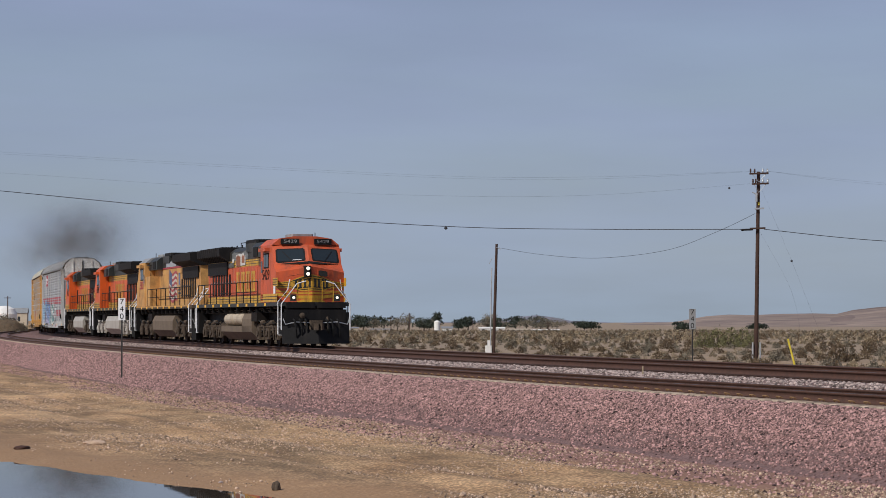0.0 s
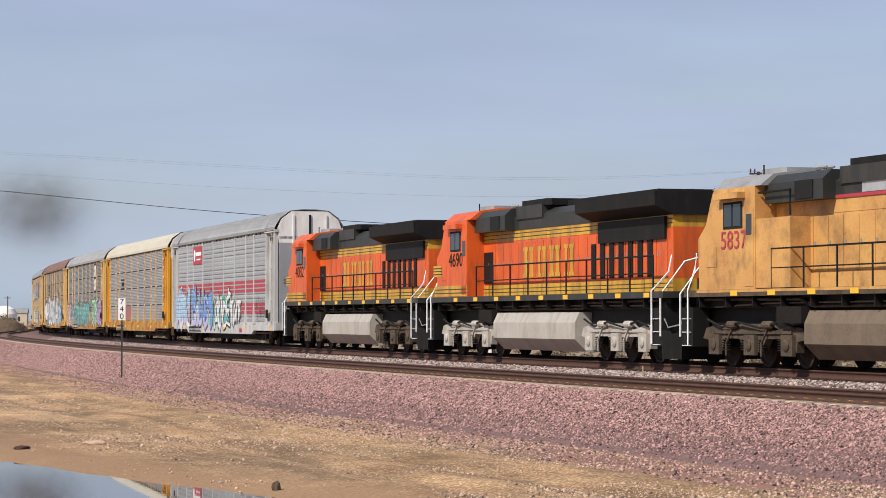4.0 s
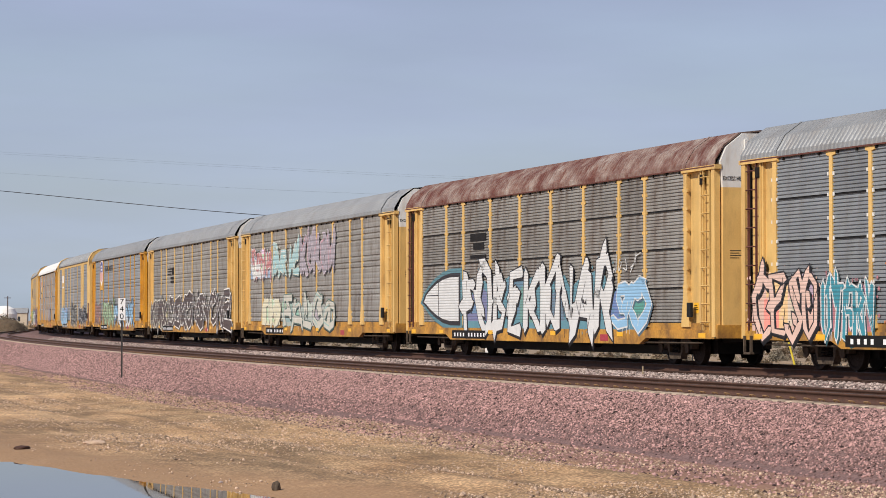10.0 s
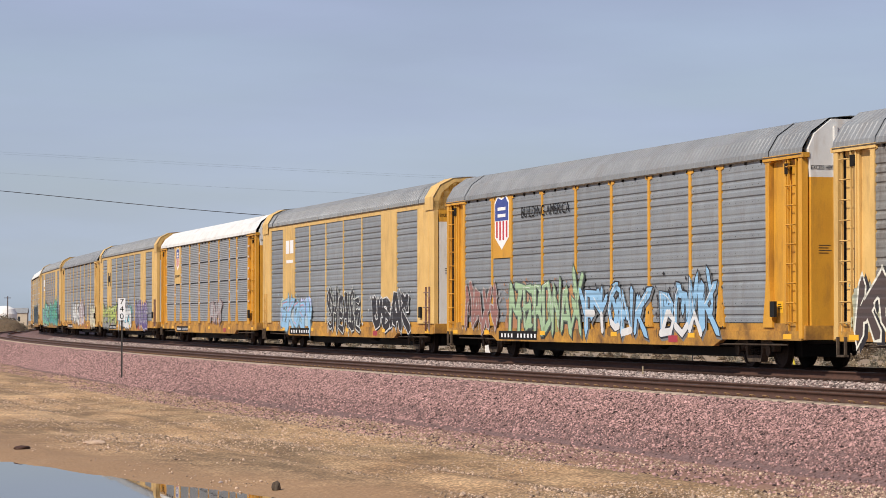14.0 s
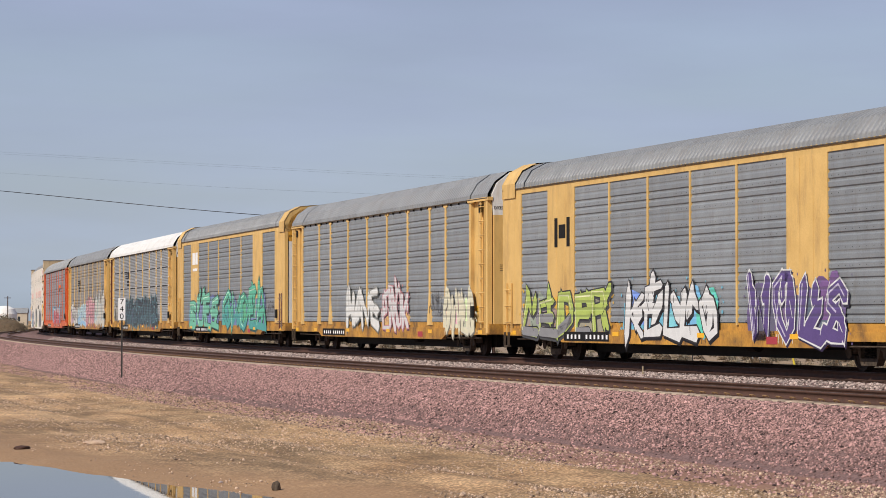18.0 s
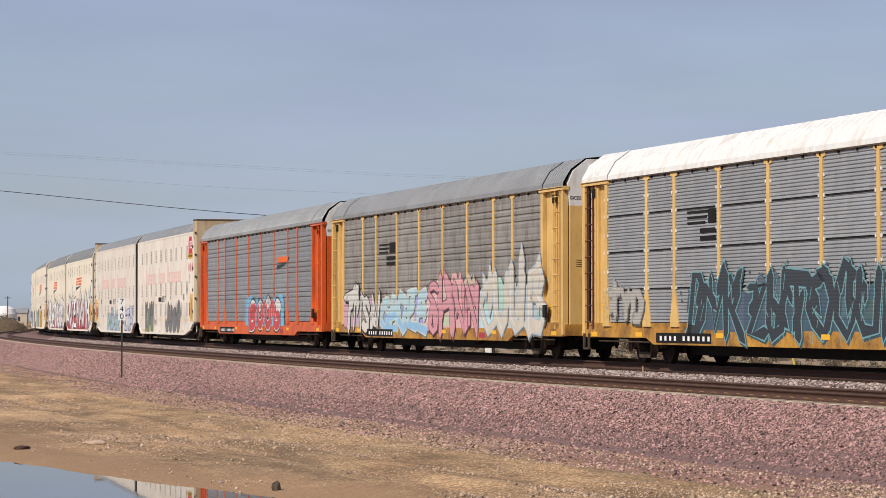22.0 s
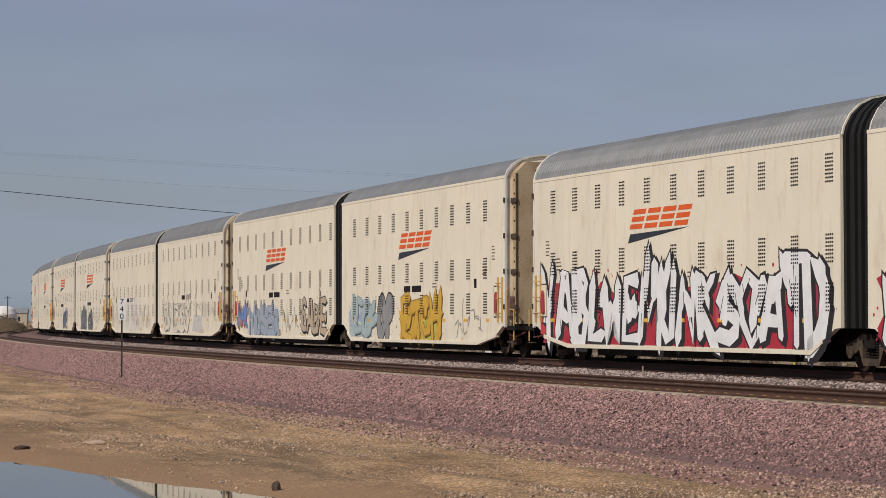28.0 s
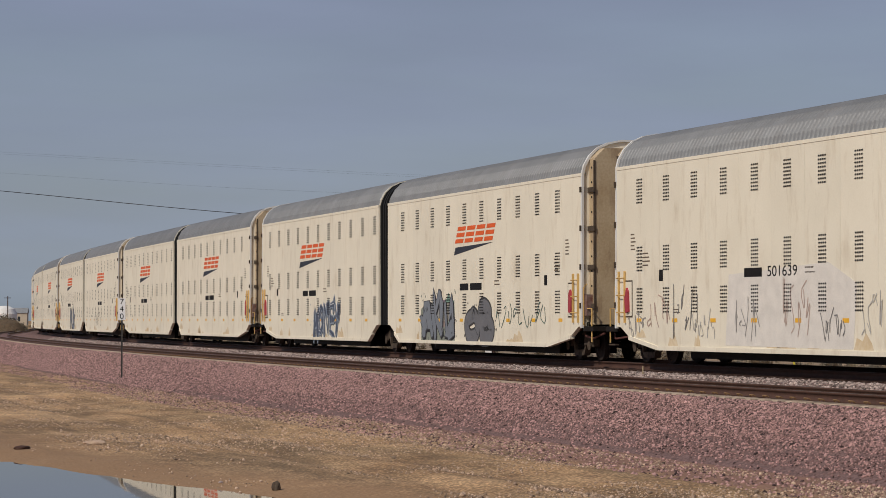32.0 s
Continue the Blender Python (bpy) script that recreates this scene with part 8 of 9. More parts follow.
    part("logo_stripe", plate([(4.9, 3.62), (7.0, 3.62), (7.2, 3.86), (5.0, 3.86)], -1.53), paint((0.78, 0.14, 0.02)), r)
    part("logo_wedge", plate([(4.75, 3.36), (4.9, 3.52), (7.0, 3.56)], -1.53), paint((0.03, 0.035, 0.05)), r)
    part("graffiti", plate(cloud_shape(-2.1, 6.6, 0.62, 2.25, random.Random(5), 40), -1.5266, 0.0003), paint((0.18, 0.42, 0.62), RIBS[r.name]), r)
    graffiti(r, "BOOG", -1.4, 5.6, 0.70, 2.12, WHITE, BLACK, (0.20, 0.46, 0.66), None, seed=131, fat=0.52, second=(0.55, 0.07, 0.08), cut_at=0.72)
    attach(r, 28.6, 19.9)

    # articulated pairs
    def pair(body, label, roof="roof_unit", fine=0.16, rib=0.045, wall=5.32):
        front = carrier_unit(label, True, roof, body, fine, rib, wall)
        attach(front, 22.15, 17.0)
        rear = carrier_unit(label, False, roof, body, fine, rib, wall)
        attach(rear, 22.15, 17.0)
        return front, rear

    y = -1.532
    # pair with faded pink lettering
    f, g = pair("offwhite", "off-white articulated carrier with faded pink lettering", "roof_grey", 0.4, 0.012, 5.60)
    for u, x0, x1 in ((f, -7.0, 5.7), (g, -6.4, 6.4)):
        words(u, x0, x1, 3.15, 4.0, (0.80, 0.52, 0.47))
        lettering("8317", (x0 + x1) / 2 + 0.4, y - 0.003, 2.28, 0.34, M["black"], u, 1.35)
        part("number_mark", Mesh().box(-2.2, -1.1, y - 0.004, y, 2.16, 2.40), M["black"], u)
    part("emblem", plate([(8.15, 4.5), (9.35, 4.5), (9.35, 5.15), (9.1, 5.42), (8.4, 5.42), (8.15, 5.15)], y), paint((0.55, 0.04, 0.05)), f)
    lettering("125", 8.75, y - 0.006, 4.98, 0.40, M["sign_white"], f, 1.0)
    part("emblem_band", plate([(8.05, 4.34), (8.75, 4.26), (9.45, 4.34), (9.45, 4.60), (8.75, 4.52), (8.05, 4.60)], y - 0.004), paint((0.66, 0.36, 0.03)), f)
    lettering("ANNIVERSARY", 8.75, y - 0.009, 4.43, 0.12, M["rubber"], f, 1.25)
    for x in (8.1, 8.65, 9.2):
        part("emblem_small", plate([(x + 0.2 + 0.2 * math.cos(q), 3.85 + 0.24 * math.sin(q)) for q in np.arange(0, 6.2, 0.5236)], y), paint((0.60, 0.28, 0.27)), f)
    graffiti(f, "KNU", -7.3, -4.1, 0.52, 1.9, (0.22, 0.23, 0.23), (0.05, 0.055, 0.04), (0.42, 0.50, 0.16), None, y=y, seed=141, fat=0.55)
    graffiti(f, "JUGO", 0.2, 5.3, 0.52, 1.9, (0.20, 0.20, 0.21), (0.03, 0.03, 0.032), None, None, y=y, seed=142, fat=0.58)
    tag(f, 5.6, 7.6, 0.8, 1.9, (0.45, 0.44, 0.43), 143, y)
    tag(f, -3.9, -2.6, 0.8, 1.5, BLACK, 144, y)
    graffiti(g, "MOUE", -3.4, 2.8, 0.5, 1.75, (0.35, 0.50, 0.60), (0.22, 0.22, 0.25), (0.50, 0.62, 0.68), CREAMY, y=y, seed=145)
    graffiti(g, "PETA", 4.0, 9.2, 0.55, 1.75, (0.58, 0.60, 0.72), (0.08, 0.10, 0.28), None, WHITE, y=y, seed=146)
    # pair under white letters on red
    f, g = pair("cream", "cream articulated carrier covered in white and red graffiti", "roof_unit", 0.22, 0.075)
    for u in (f, g):
        swoosh_logo(u, -2.2, 1.9, 3.25, 4.15, y)
    graffiti(f, "AKCENIYMHC", -9.9, 9.0, 0.5, 2.75, (0.84, 0.84, 0.84), BLACK, RED, None, y=y, seed=151, fat=0.56)
    graffiti(g, "YABLWEMUNKSCATD", -9.2, 9.9, 0.5, 2.5, (0.84, 0.84, 0.84), BLACK, RED, None, y=y, seed=152, fat=0.58)
    # pair with gold piece
    f, g = pair("cream", "cream articulated carrier with gold, grey and blue graffiti", "roof_unit", 0.22, 0.030, 5.62)
    for u in (f, g):
        swoosh_logo(u, -2.4, 1.5, 3.3, 4.22, y)
        part("number_mark", Mesh().box(-1.7, -0.9, y - 0.004, y, 2.14, 2.36).box(-0.7, 0.45, y - 0.004, y, 2.14, 2.36), M["black"], u)
    graffiti(f, "CO", -9.2, -6.1, 0.55, 1.9, (0.40, 0.50, 0.50), (0.30, 0.38, 0.40), (0.42, 0.52, 0.52), None, y=y, seed=161)
    graffiti(f, "OP", -5.4, -3.0, 0.5, 2.0, (0.30, 0.30, 0.30), (0.04, 0.04, 0.04), None, None, y=y, seed=162)
    graffiti(f, "ETCH", -2.2, 2.7, 0.5, 1.95, GOLD, (0.40, 0.22, 0.03), GOLD, None, y=y, seed=163)
    tag(f, 4.4, 7.4, 0.6, 2.0, (0.36, 0.35, 0.33), 164, y)
    graffiti(g, "CHAK", -8.9, -6.6, 0.9, 1.8, (0.12, 0.30, 0.60), (0.50, 0.12, 0.05), (0.60, 0.42, 0.10), None, y=y, seed=165)
    graffiti(g, "MUSER", -6.0, 0.4, 0.5, 1.8, (0.36, 0.42, 0.50), (0.24, 0.26, 0.30), (0.45, 0.50, 0.55), None, y=y, seed=166)
    tag(g, 1.0, 4.2, 0.6, 1.7, BLACK, 167, y)
    graffiti(g, "SABE", 4.6, 9.0, 0.6, 2.0, (0.52, 0.42, 0.30), BLACK, None, None, y=y, seed=168)
    # plain pair with numbers
    f, g = pair("cream", "cream articulated carrier with pale scrawled graffiti", "roof_unit", 0.22, 0.075)
    for u, x in ((f, -0.8), (g, 0.0)):
        lettering("501639", x + 0.6, y - 0.003, 2.33, 0.26, M["black"], u, 1.6)
        part("number_mark", Mesh().box(x - 1.5, x - 0.5, y - 0.004, y, 2.22, 2.44), M["black"], u)
    graffiti(f, "CWDOS", -8.6, 0.0, 0.5, 2.2, (0.80, 0.735, 0.60), (0.34, 0.33, 0.31), None, None, y=y, seed=171, fat=0.52)
    part("paint_patch", plate([(1.0, 0.6), (3.9, 0.55), (4.0, 1.35), (1.6, 1.45)], y), paint((0.62, 0.60, 0.57)), f)
    tag(f, 0.2, 3.6, 1.6, 2.3, BLACK, 172, y, 0.02)
    for k, x in enumerate((-9.0, -7.6, -6.0, -4.6, -2.2, 0.4, 2.6, 4.6, 6.0, 7.4)):
        tag(g, x, x + 1.3 + 0.2 * (k % 3), 0.62 + 0.1 * (k % 2), 1.5 + 0.35 * (k % 3), ((0.35, 0.33, 0.31), (0.50, 0.36, 0.30), (0.22, 0.21, 0.20), (0.52, 0.50, 0.46))[k % 4], 173 + k, y, 0.03, 6)
    tag(f, 4.4, 7.8, 0.8, 2.2, (0.40, 0.38, 0.35), 190, y, 0.025, 11)
    tag(f, -8.9, -1.0, 0.7, 2.1, (0.52, 0.50, 0.46), 191, y, 0.06, 12)
    part("paint_patch", plate([(-2.6, 0.55), (4.2, 0.52), (4.4, 2.0), (3.0, 2.5), (-2.4, 2.3)], y + 0.001, 0.003), paint((0.76, 0.71, 0.64)), g)
    # pair with grey pieces
    f, g = pair("cream", "cream articulated carrier with grey and navy graffiti", "roof_unit", 0.22, 0.06)
    for u in (f, g):
        swoosh_logo(u, -2.4, 1.7, 3.3, 4.22, y)
        part("number_mark", Mesh().box(-1.8, -0.9, y - 0.004, y, 2.14, 2.36).box(-0.7, 0.5, y - 0.004, y, 2.14, 2.36), M["black"], u)
    graffiti(f, "AKU", -6.2, -2.4, 0.45, 2.0, (0.20, 0.22, 0.25), (0.05, 0.05, 0.055), (0.25, 0.27, 0.22), None, y=y, seed=181, fat=0.42)
    graffiti(f, "OB", -1.4, 1.8, 0.45, 1.7, (0.16, 0.16, 0.17), (0.05, 0.05, 0.05), None, None, y=y, seed=182, fat=0.42)
    tag(f, 2.0, 6.6, 0.9, 1.7, (0.05, 0.12, 0.10), 183, y, 0.03, 9)
    graffiti(g, "HONEY", 0.0, 4.4, 0.5, 1.75, (0.07, 0.09, 0.14), (0.30, 0.36, 0.42), None, WHITE, y=y, seed=184)
    # the rest of the pairs, farther back
    for k in range(6):
        f, g = pair("cream", "cream articulated carrier with orange mark and light graffiti", "roof_unit", 0.44, 0.06)
        for u in (f, g):
            swoosh_logo(u, -2.4, 1.6, 3.3, 4.22, y)
            part("number_mark", Mesh().box(-1.8, -0.9, y - 0.004, y, 2.14, 2.36).box(-0.7, 0.5, y - 0.004, y, 2.14, 2.36), M["black"], u)
        if k == 1:
            graffiti(g, "MUB", 0.2, 3.6, 0.5, 1.9, (0.22, 0.24, 0.28), BLACK, None, None, y=y, seed=200 + k)
            tag(f, -4, 0, 0.7, 1.7, BLACK, 220 + k, y)


def shield(car, x, z, half, tall):
    """A red, white and blue shield."""
    out = [(x - half, z + tall * 0.75), (x - half * 0.6, z + tall), (x, z + tall * 0.9), (x + half * 0.6, z + tall), (x + half, z + tall * 0.75), (x + half * 0.95, z - tall * 0.55), (x, z - tall), (x - half * 0.95, z - tall * 0.55)]
    s = part("shield", plate([(x + (a - x) * 1.12, z + (b - z) * 1.08) for a, b in out], -1.531), M["sign_white"], car)
    part("shield_top", plate([out[0], out[1], out[2], out[3], out[4], (x + half, z + tall * 0.08), (x - half, z + tall * 0.08)], -1.536), paint((0.05, 0.08, 0.30)), s)
    for k in range(4):
        a = x - half * 0.86 + k * half * 0.5
        part("shield_stripe", Mesh().box(a, a + half * 0.24, -1.54, -1.536, z - tall * (0.6 + 0.1 * (k in (1, 2))), z + tall * 0.06), paint((0.50, 0.05, 0.06)), s)
    for dz in (0.55, 0.28):
        part("shield_mark", Mesh().box(x - half * 0.6, x + half * 0.6, -1.544, -1.54, z + tall * dz - 0.05, z + tall * dz + 0.05), M["sign_white"], s)


def words(car, x0, x1, z0, z1, colour):
    """A faded road name of three words as plain solid bars, the first bar of each word taller."""
    y = -1.532
    for a, b, n in ((0.0, 0.31, 6), (0.38, 0.56, 4), (0.63, 1.0, 8)):
        p, q = x0 + (x1 - x0) * a, x0 + (x1 - x0) * b
        step = (q - p) / n
        for k in range(n):
            x, top = p + k * step, z1 if k == 0 else z0 + 0.66 * (z1 - z0)
            bar = Mesh().box(x + 0.04 * step, x + 0.26 * step, y - 0.003, y, z0, top).box(x + 0.50 * step, x + 0.70 * step, y - 0.003, y, z0, top)
            for z in (z0, (z0 + top) / 2 - 0.05, top - 0.09) if k % 2 == 0 else (z0, top - 0.09):
                bar.box(x, x + 0.76 * step, y - 0.0036, y, z, z + 0.09)
            part("name_bar", bar, paint(colour), car)


build_consist()

# ---- things beside the line ----
def by_view(px, py, d):
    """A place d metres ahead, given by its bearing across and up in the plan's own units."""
    return ((px - 784) / 4541.0 * d, d, 1.194 + (565.5 - py) / 4541.0 * d)


def milepost(px, d, sign_top, sign_low, base_z, label, plate_m="sign_white"):
    x, y, top = by_view(px, sign_top, d)
    low = by_view(px, sign_low, d)[2]
    post = thing("milepost", label, "milepost", "mileposts of the line", "", pose(x, y, base_z))
    hz = top - base_z
    part("post", Mesh().prism([(-0.032, -0.03), (0.032, -0.03), (0.032, 0.03), (0.015, 0.03), (0.015, 0.0), (-0.015, 0.0), (-0.015, 0.03), (-0.032, 0.03)], "z", -0.3, hz - 0.05), M["steel_post"], post)
    s = part("sign_plate", Mesh().prism([(-0.15, low - base_z), (0.15, low - base_z), (0.15, hz), (-0.15, hz)], "y", -0.05, -0.035), M[plate_m], post)
    for i, ch in enumerate("740"):
        z = hz - (hz - (low - base_z)) * (i + 0.5) / 3
        part("numeral", text_mesh(ch, 0.24, 0.16), M["rubber"], s, "", pose(0, -0.0525, z, 90))
    for z in (hz - 0.06, low - base_z + 0.05):
        part("bolt", Mesh().lathe([(0.018, 0), (0.014, 0.012)], (0, -0.065, z), "y", 8), M["galvanised"], s)


milepost(216, 109, 528, 567, -1.30, "white milepost sign on a thin steel post")
# same sign as the first, its plate in a darker grey
milepost(1225, 118, 547, 583, -1.30, "dark grey milepost sign beyond the far track", "loco_grey")


def pole(px_low, py_low, px_top, py_top, d, r, label):
    a, b = Vector(by_view(px_low, py_low, d)), Vector(by_view(px_top, py_top, d))
    gz = set_on_ground(a.x, a.y)
    a.z = min(a.z, gz) - 0.4
    ob = thing("utility_pole", label, "pole", "utility poles", "", Matrix.Translation(a))
    top = b - a
    part("mast", Mesh().tube([(0, 0, 0), tuple(top * 0.5), tuple(top)], r, 12, r * 0.72), M["timber"], ob)
    return ob, a, b


def build_poles():
    d = 150.0
    ob, a, b = pole(1337, 640, 1343, 304, d, 0.135, "tall brown wooden utility pole with crossarms")
    k = d / 4541.0

    def at(py, dx=0.0):
        """A place on the mast at a height, moved sideways by dx."""
        z = 1.194 + (565.5 - py) * k
        f = (z - a.z) / (b.z - a.z)
        return Vector(((b.x - a.x) * f + dx, -0.17, z - a.z))
    for py, w0, w1, mat in ((308, -0.55, 0.56, "timber"), (326, -0.40, 0.58, "timber"), (370, -0.22, 0.33, "galvanised"), (405, -0.48, 0.42, "timber")):
        p = at(py)
        arm = part("crossarm", Mesh().prism([(p.x + w0, p.z - 0.05), (p.x + w1, p.z - 0.02), (p.x + w1, p.z + 0.08), (p.x + w0, p.z + 0.05)], "y", -0.27, -0.15), M[mat], ob)
        if py < 330:
            for dx in (w0 + 0.06, w0 * 0.45, w1 * 0.4, w1 - 0.06):
                part("insulator", Mesh().lathe([(0.02, 0), (0.05, 0.04), (0.055, 0.12), (0.035, 0.16), (0.05, 0.2), (0.02, 0.24)], (p.x + dx, -0.21, p.z + 0.06), "z", 8), M["galvanised" if dx > 0 else "timber"], arm)
            part("brace", Mesh().tube([(p.x + w0 * 0.7, -0.22, p.z - 0.03), (p.x, -0.2, p.z - 0.5), (p.x + w1 * 0.7, -0.22, p.z - 0.03)], 0.018, 5), M["galvanised"], arm)
    p = at(405, -0.65)
    part("cable_clamp", Mesh().tube([(p.x - 0.35, -0.2, p.z - 0.08), (p.x + 0.35, -0.2, p.z - 0.05)], 0.06, 8), M["black"], ob)
    p = at(350, -0.12)
    part("cutout_switch", Mesh().box(p.x - 0.06, p.x + 0.04, -0.3, -0.18, p.z - 0.25, p.z + 0.25).tube([(p.x - 0.25, -0.25, p.z + 0.3), (p.x, -0.25, p.z + 0.2)], 0.03, 5), M["galvanised"], ob)
    part("pole_tag", Mesh().box(at(361).x - 0.04, at(361).x + 0.05, -0.2, -0.185, at(361).z - 0.08, at(361).z + 0.08), M["yellow_plastic"], ob)
    for dx in (-0.22, 0.22):
        part("conduit", Mesh().tube([(at(640).x + dx, -0.16, 0.1), (at(606).x + dx, -0.16, at(606).z)], 0.05, 8), M["galvanised"], ob)
    ob2, a2, b2 = pole(873, 623, 879, 432, 195.0, 0.13, "plain wooden utility pole with a white meter box")
    part("meter_box", Mesh().slab(-0.62, -0.12, -0.2, 0.05, 0.4, 1.1, 0.03).box(-0.45, -0.25, -0.15, 0.0, 1.1, 1.5), M["wall_white"], ob2)
    part("conduit", Mesh().tube([(-0.22, -0.1, 1.0), (-0.20, -0.1, 2.6), (-0.12, -0.1, 7.0)], 0.05, 6), M["galvanised"], ob2)
    part("bracket", Mesh().tube([(0.2, -0.1, b2.z - a2.z - 0.25), (0.55, -0.1, b2.z - a2.z - 0.4)], 0.03, 5).tube([(-0.1, -0.1, b2.z - a2.z - 1.1), (-0.3, -0.1, b2.z - a2.z - 1.5)], 0.03, 5), M["galvanised"], ob2)
    # poles that hold the wires beyond the view
    far_l, al, bl = pole(-900, 650, -900, 232, d - 18, 0.19, "brown wooden utility pole beyond the tracks")
    far_r, ar, br = pole(2400, 650, 2400, 300, d, 0.19, "brown wooden utility pole beyond the tracks")

    def wire(points, r, label, name="overhead_wire"):
        pts = [Vector(p) for p in points]
        fine = []
        n = len(pts)
        ts = np.linspace(0, n - 1, 48)
        arr = np.array([tuple(p) for p in pts])
        # smooth through the given places
        for t in ts:
            i = int(min(t, n - 2))
            u = t - i
            p0, p1, p2, p3 = arr[max(i - 1, 0)], arr[i], arr[i + 1], arr[min(i + 2, n - 1)]
            fine.append(0.5 * (2 * p1 + (p2 - p0) * u + (2 * p0 - 5 * p1 + 4 * p2 - p3) * u * u + (3 * p1 - p0 - 3 * p2 + p3) * u ** 3))
        single(name, Mesh().tube(fine, r, 5), M["cable"], label, "wire", "overhead wires")

    def P(px, py, dd=d):
        return by_view(px, py, dd)
    wire([P(-900, 252, d - 18), P(-400, 303, d - 10), P(0, 338), P(400, 376), P(790, 401), P(1060, 406), P(1326, 406)], 0.020, "thick dark cable between the poles")
    wire([P(1352, 406), P(1568, 427), P(1900, 440), P(2400, 406)], 0.020, "thick dark cable between the poles")
    for dy, left in ((0, 0), (3.5, 6)):
        wire([P(-900, 240 + left, d - 18), P(-400, 250 + left, d - 10), P(0, 269 + dy), P(400, 292 + dy), P(800, 312 + dy), P(1060, 313 + dy), P(1328 + left * 3, 303)], 0.0026, "thin grey power line between the poles")
        wire([P(1358, 303), P(1568, 324 + dy), P(1900, 340), P(2400, 318)], 0.0026, "thin grey power line between the poles")
    wire([P(-900, 262, d - 18), P(-400, 286, d - 10), P(0, 306), P(400, 332), P(790, 347), P(1060, 345), P(1332, 325)], 0.003, "thin grey power line between the poles")
    wire([P(884, 439, 195), P(960, 451, 185), P(1060, 457, 176), P(1180, 443, 166), P(1270, 410, 157), P(1337, 378, d)], 0.012, "service drop wire to the smaller pole")
    wire([P(1346, 412), P(1402, 520, d - 4), P(1422, 636, d - 8)], 0.003, "thin steel guy wire", "guy_wire")
    wire([P(1346, 330), P(1401, 462, d - 4), P(1470, 640, d - 10)], 0.003, "thin steel guy wire", "guy_wire")
    for px, py, dd, r in ((1401, 462, d - 4, 0.07), (1291, 333, d, 0.07), (789, 404, d, 0.10)):
        x, y, z = P(px, py, dd)
        single("line_marker", Mesh().lathe([(0.01, -r), (r, -0.3 * r), (r, 0.3 * r), (0.01, r)], (x, y, z), "z", 10), M["cable"], "small dark marker hanging on a wire", "marker")
    # yellow guard of the guy wire
    p, q = Vector(P(1410, 652, 120)), Vector(P(1394, 600, 120))
    p.z = set_on_ground(p.x, p.y) - 0.1
    single("guy_guard", Mesh().tube([p, q], 0.045, 8), M["yellow_plastic"], "leaning yellow plastic guy wire guard", "guard")
    # small white stakes at the track
    for s, w in ((-24.5, 3.0), (6.9, 2.0)):
        x, y, _ = on_line(s, w)
        single("track_stake", Mesh().slab(-0.02, 0.02, -0.02, 0.02, -0.25, 0.13, 0.005), M["straw"], "small pale marker stake in the ballast", "stake", "track stakes", "", pose(float(x), float(y), float(bed_z(w)) + 0.1))


build_poles()


# ---- brush, trees and the town ----
def tuft(rng, n, spread=1.0, tall=0.8):
    """Leaf blades of one bush round the origin, as corner triples."""
    d = rng.normal(size=(n, 3))
    d /= np.linalg.norm(d, axis=1)[:, None]
    d[:, 2] = np.abs(d[:, 2])
    r = rng.uniform(0.45, 1.0, n)[:, None] ** 0.6
    c = d * r * np.array([spread * 0.5, spread * 0.5, tall])
    lump = 1 + 0.3 * np.sin(c[:, :1] * 7 + 1.3) * np.cos(c[:, 1:2] * 6)
    c = c * lump
    size = rng.uniform(0.07, 0.16, (n, 1, 1)) * (110.0 / max(n, 110)) ** 0.5
    off = rng.normal(size=(n, 3, 3)) * size * 0.85
    return c[:, None, :] + off


def brush(name, places, sizes, kinds, material, label, seed):
    rng = np.random.RandomState(seed)
    n = len(places)
    pick = rng.randint(0, len(kinds), n)
    tris = np.stack(kinds)[pick]
    a = rng.uniform(0, 6.28, n)
    c, s = np.cos(a)[:, None, None], np.sin(a)[:, None, None]
    x = tris[..., 0] * c - tris[..., 1] * s
    y = tris[..., 0] * s + tris[..., 1] * c
    v = np.stack([x, y, tris[..., 2] * rng.uniform(0.7, 1.15, n)[:, None, None]], -1) * sizes[:, None, None, None] + places[:, None, None, :]
    f = np.arange(v.size // 3).reshape(-1, 3)
    ob = part(name, big_mesh(name, v.reshape(-1, 3), f, material), None)
    return tagged(ob, label, "shrubs", "", "stuff")


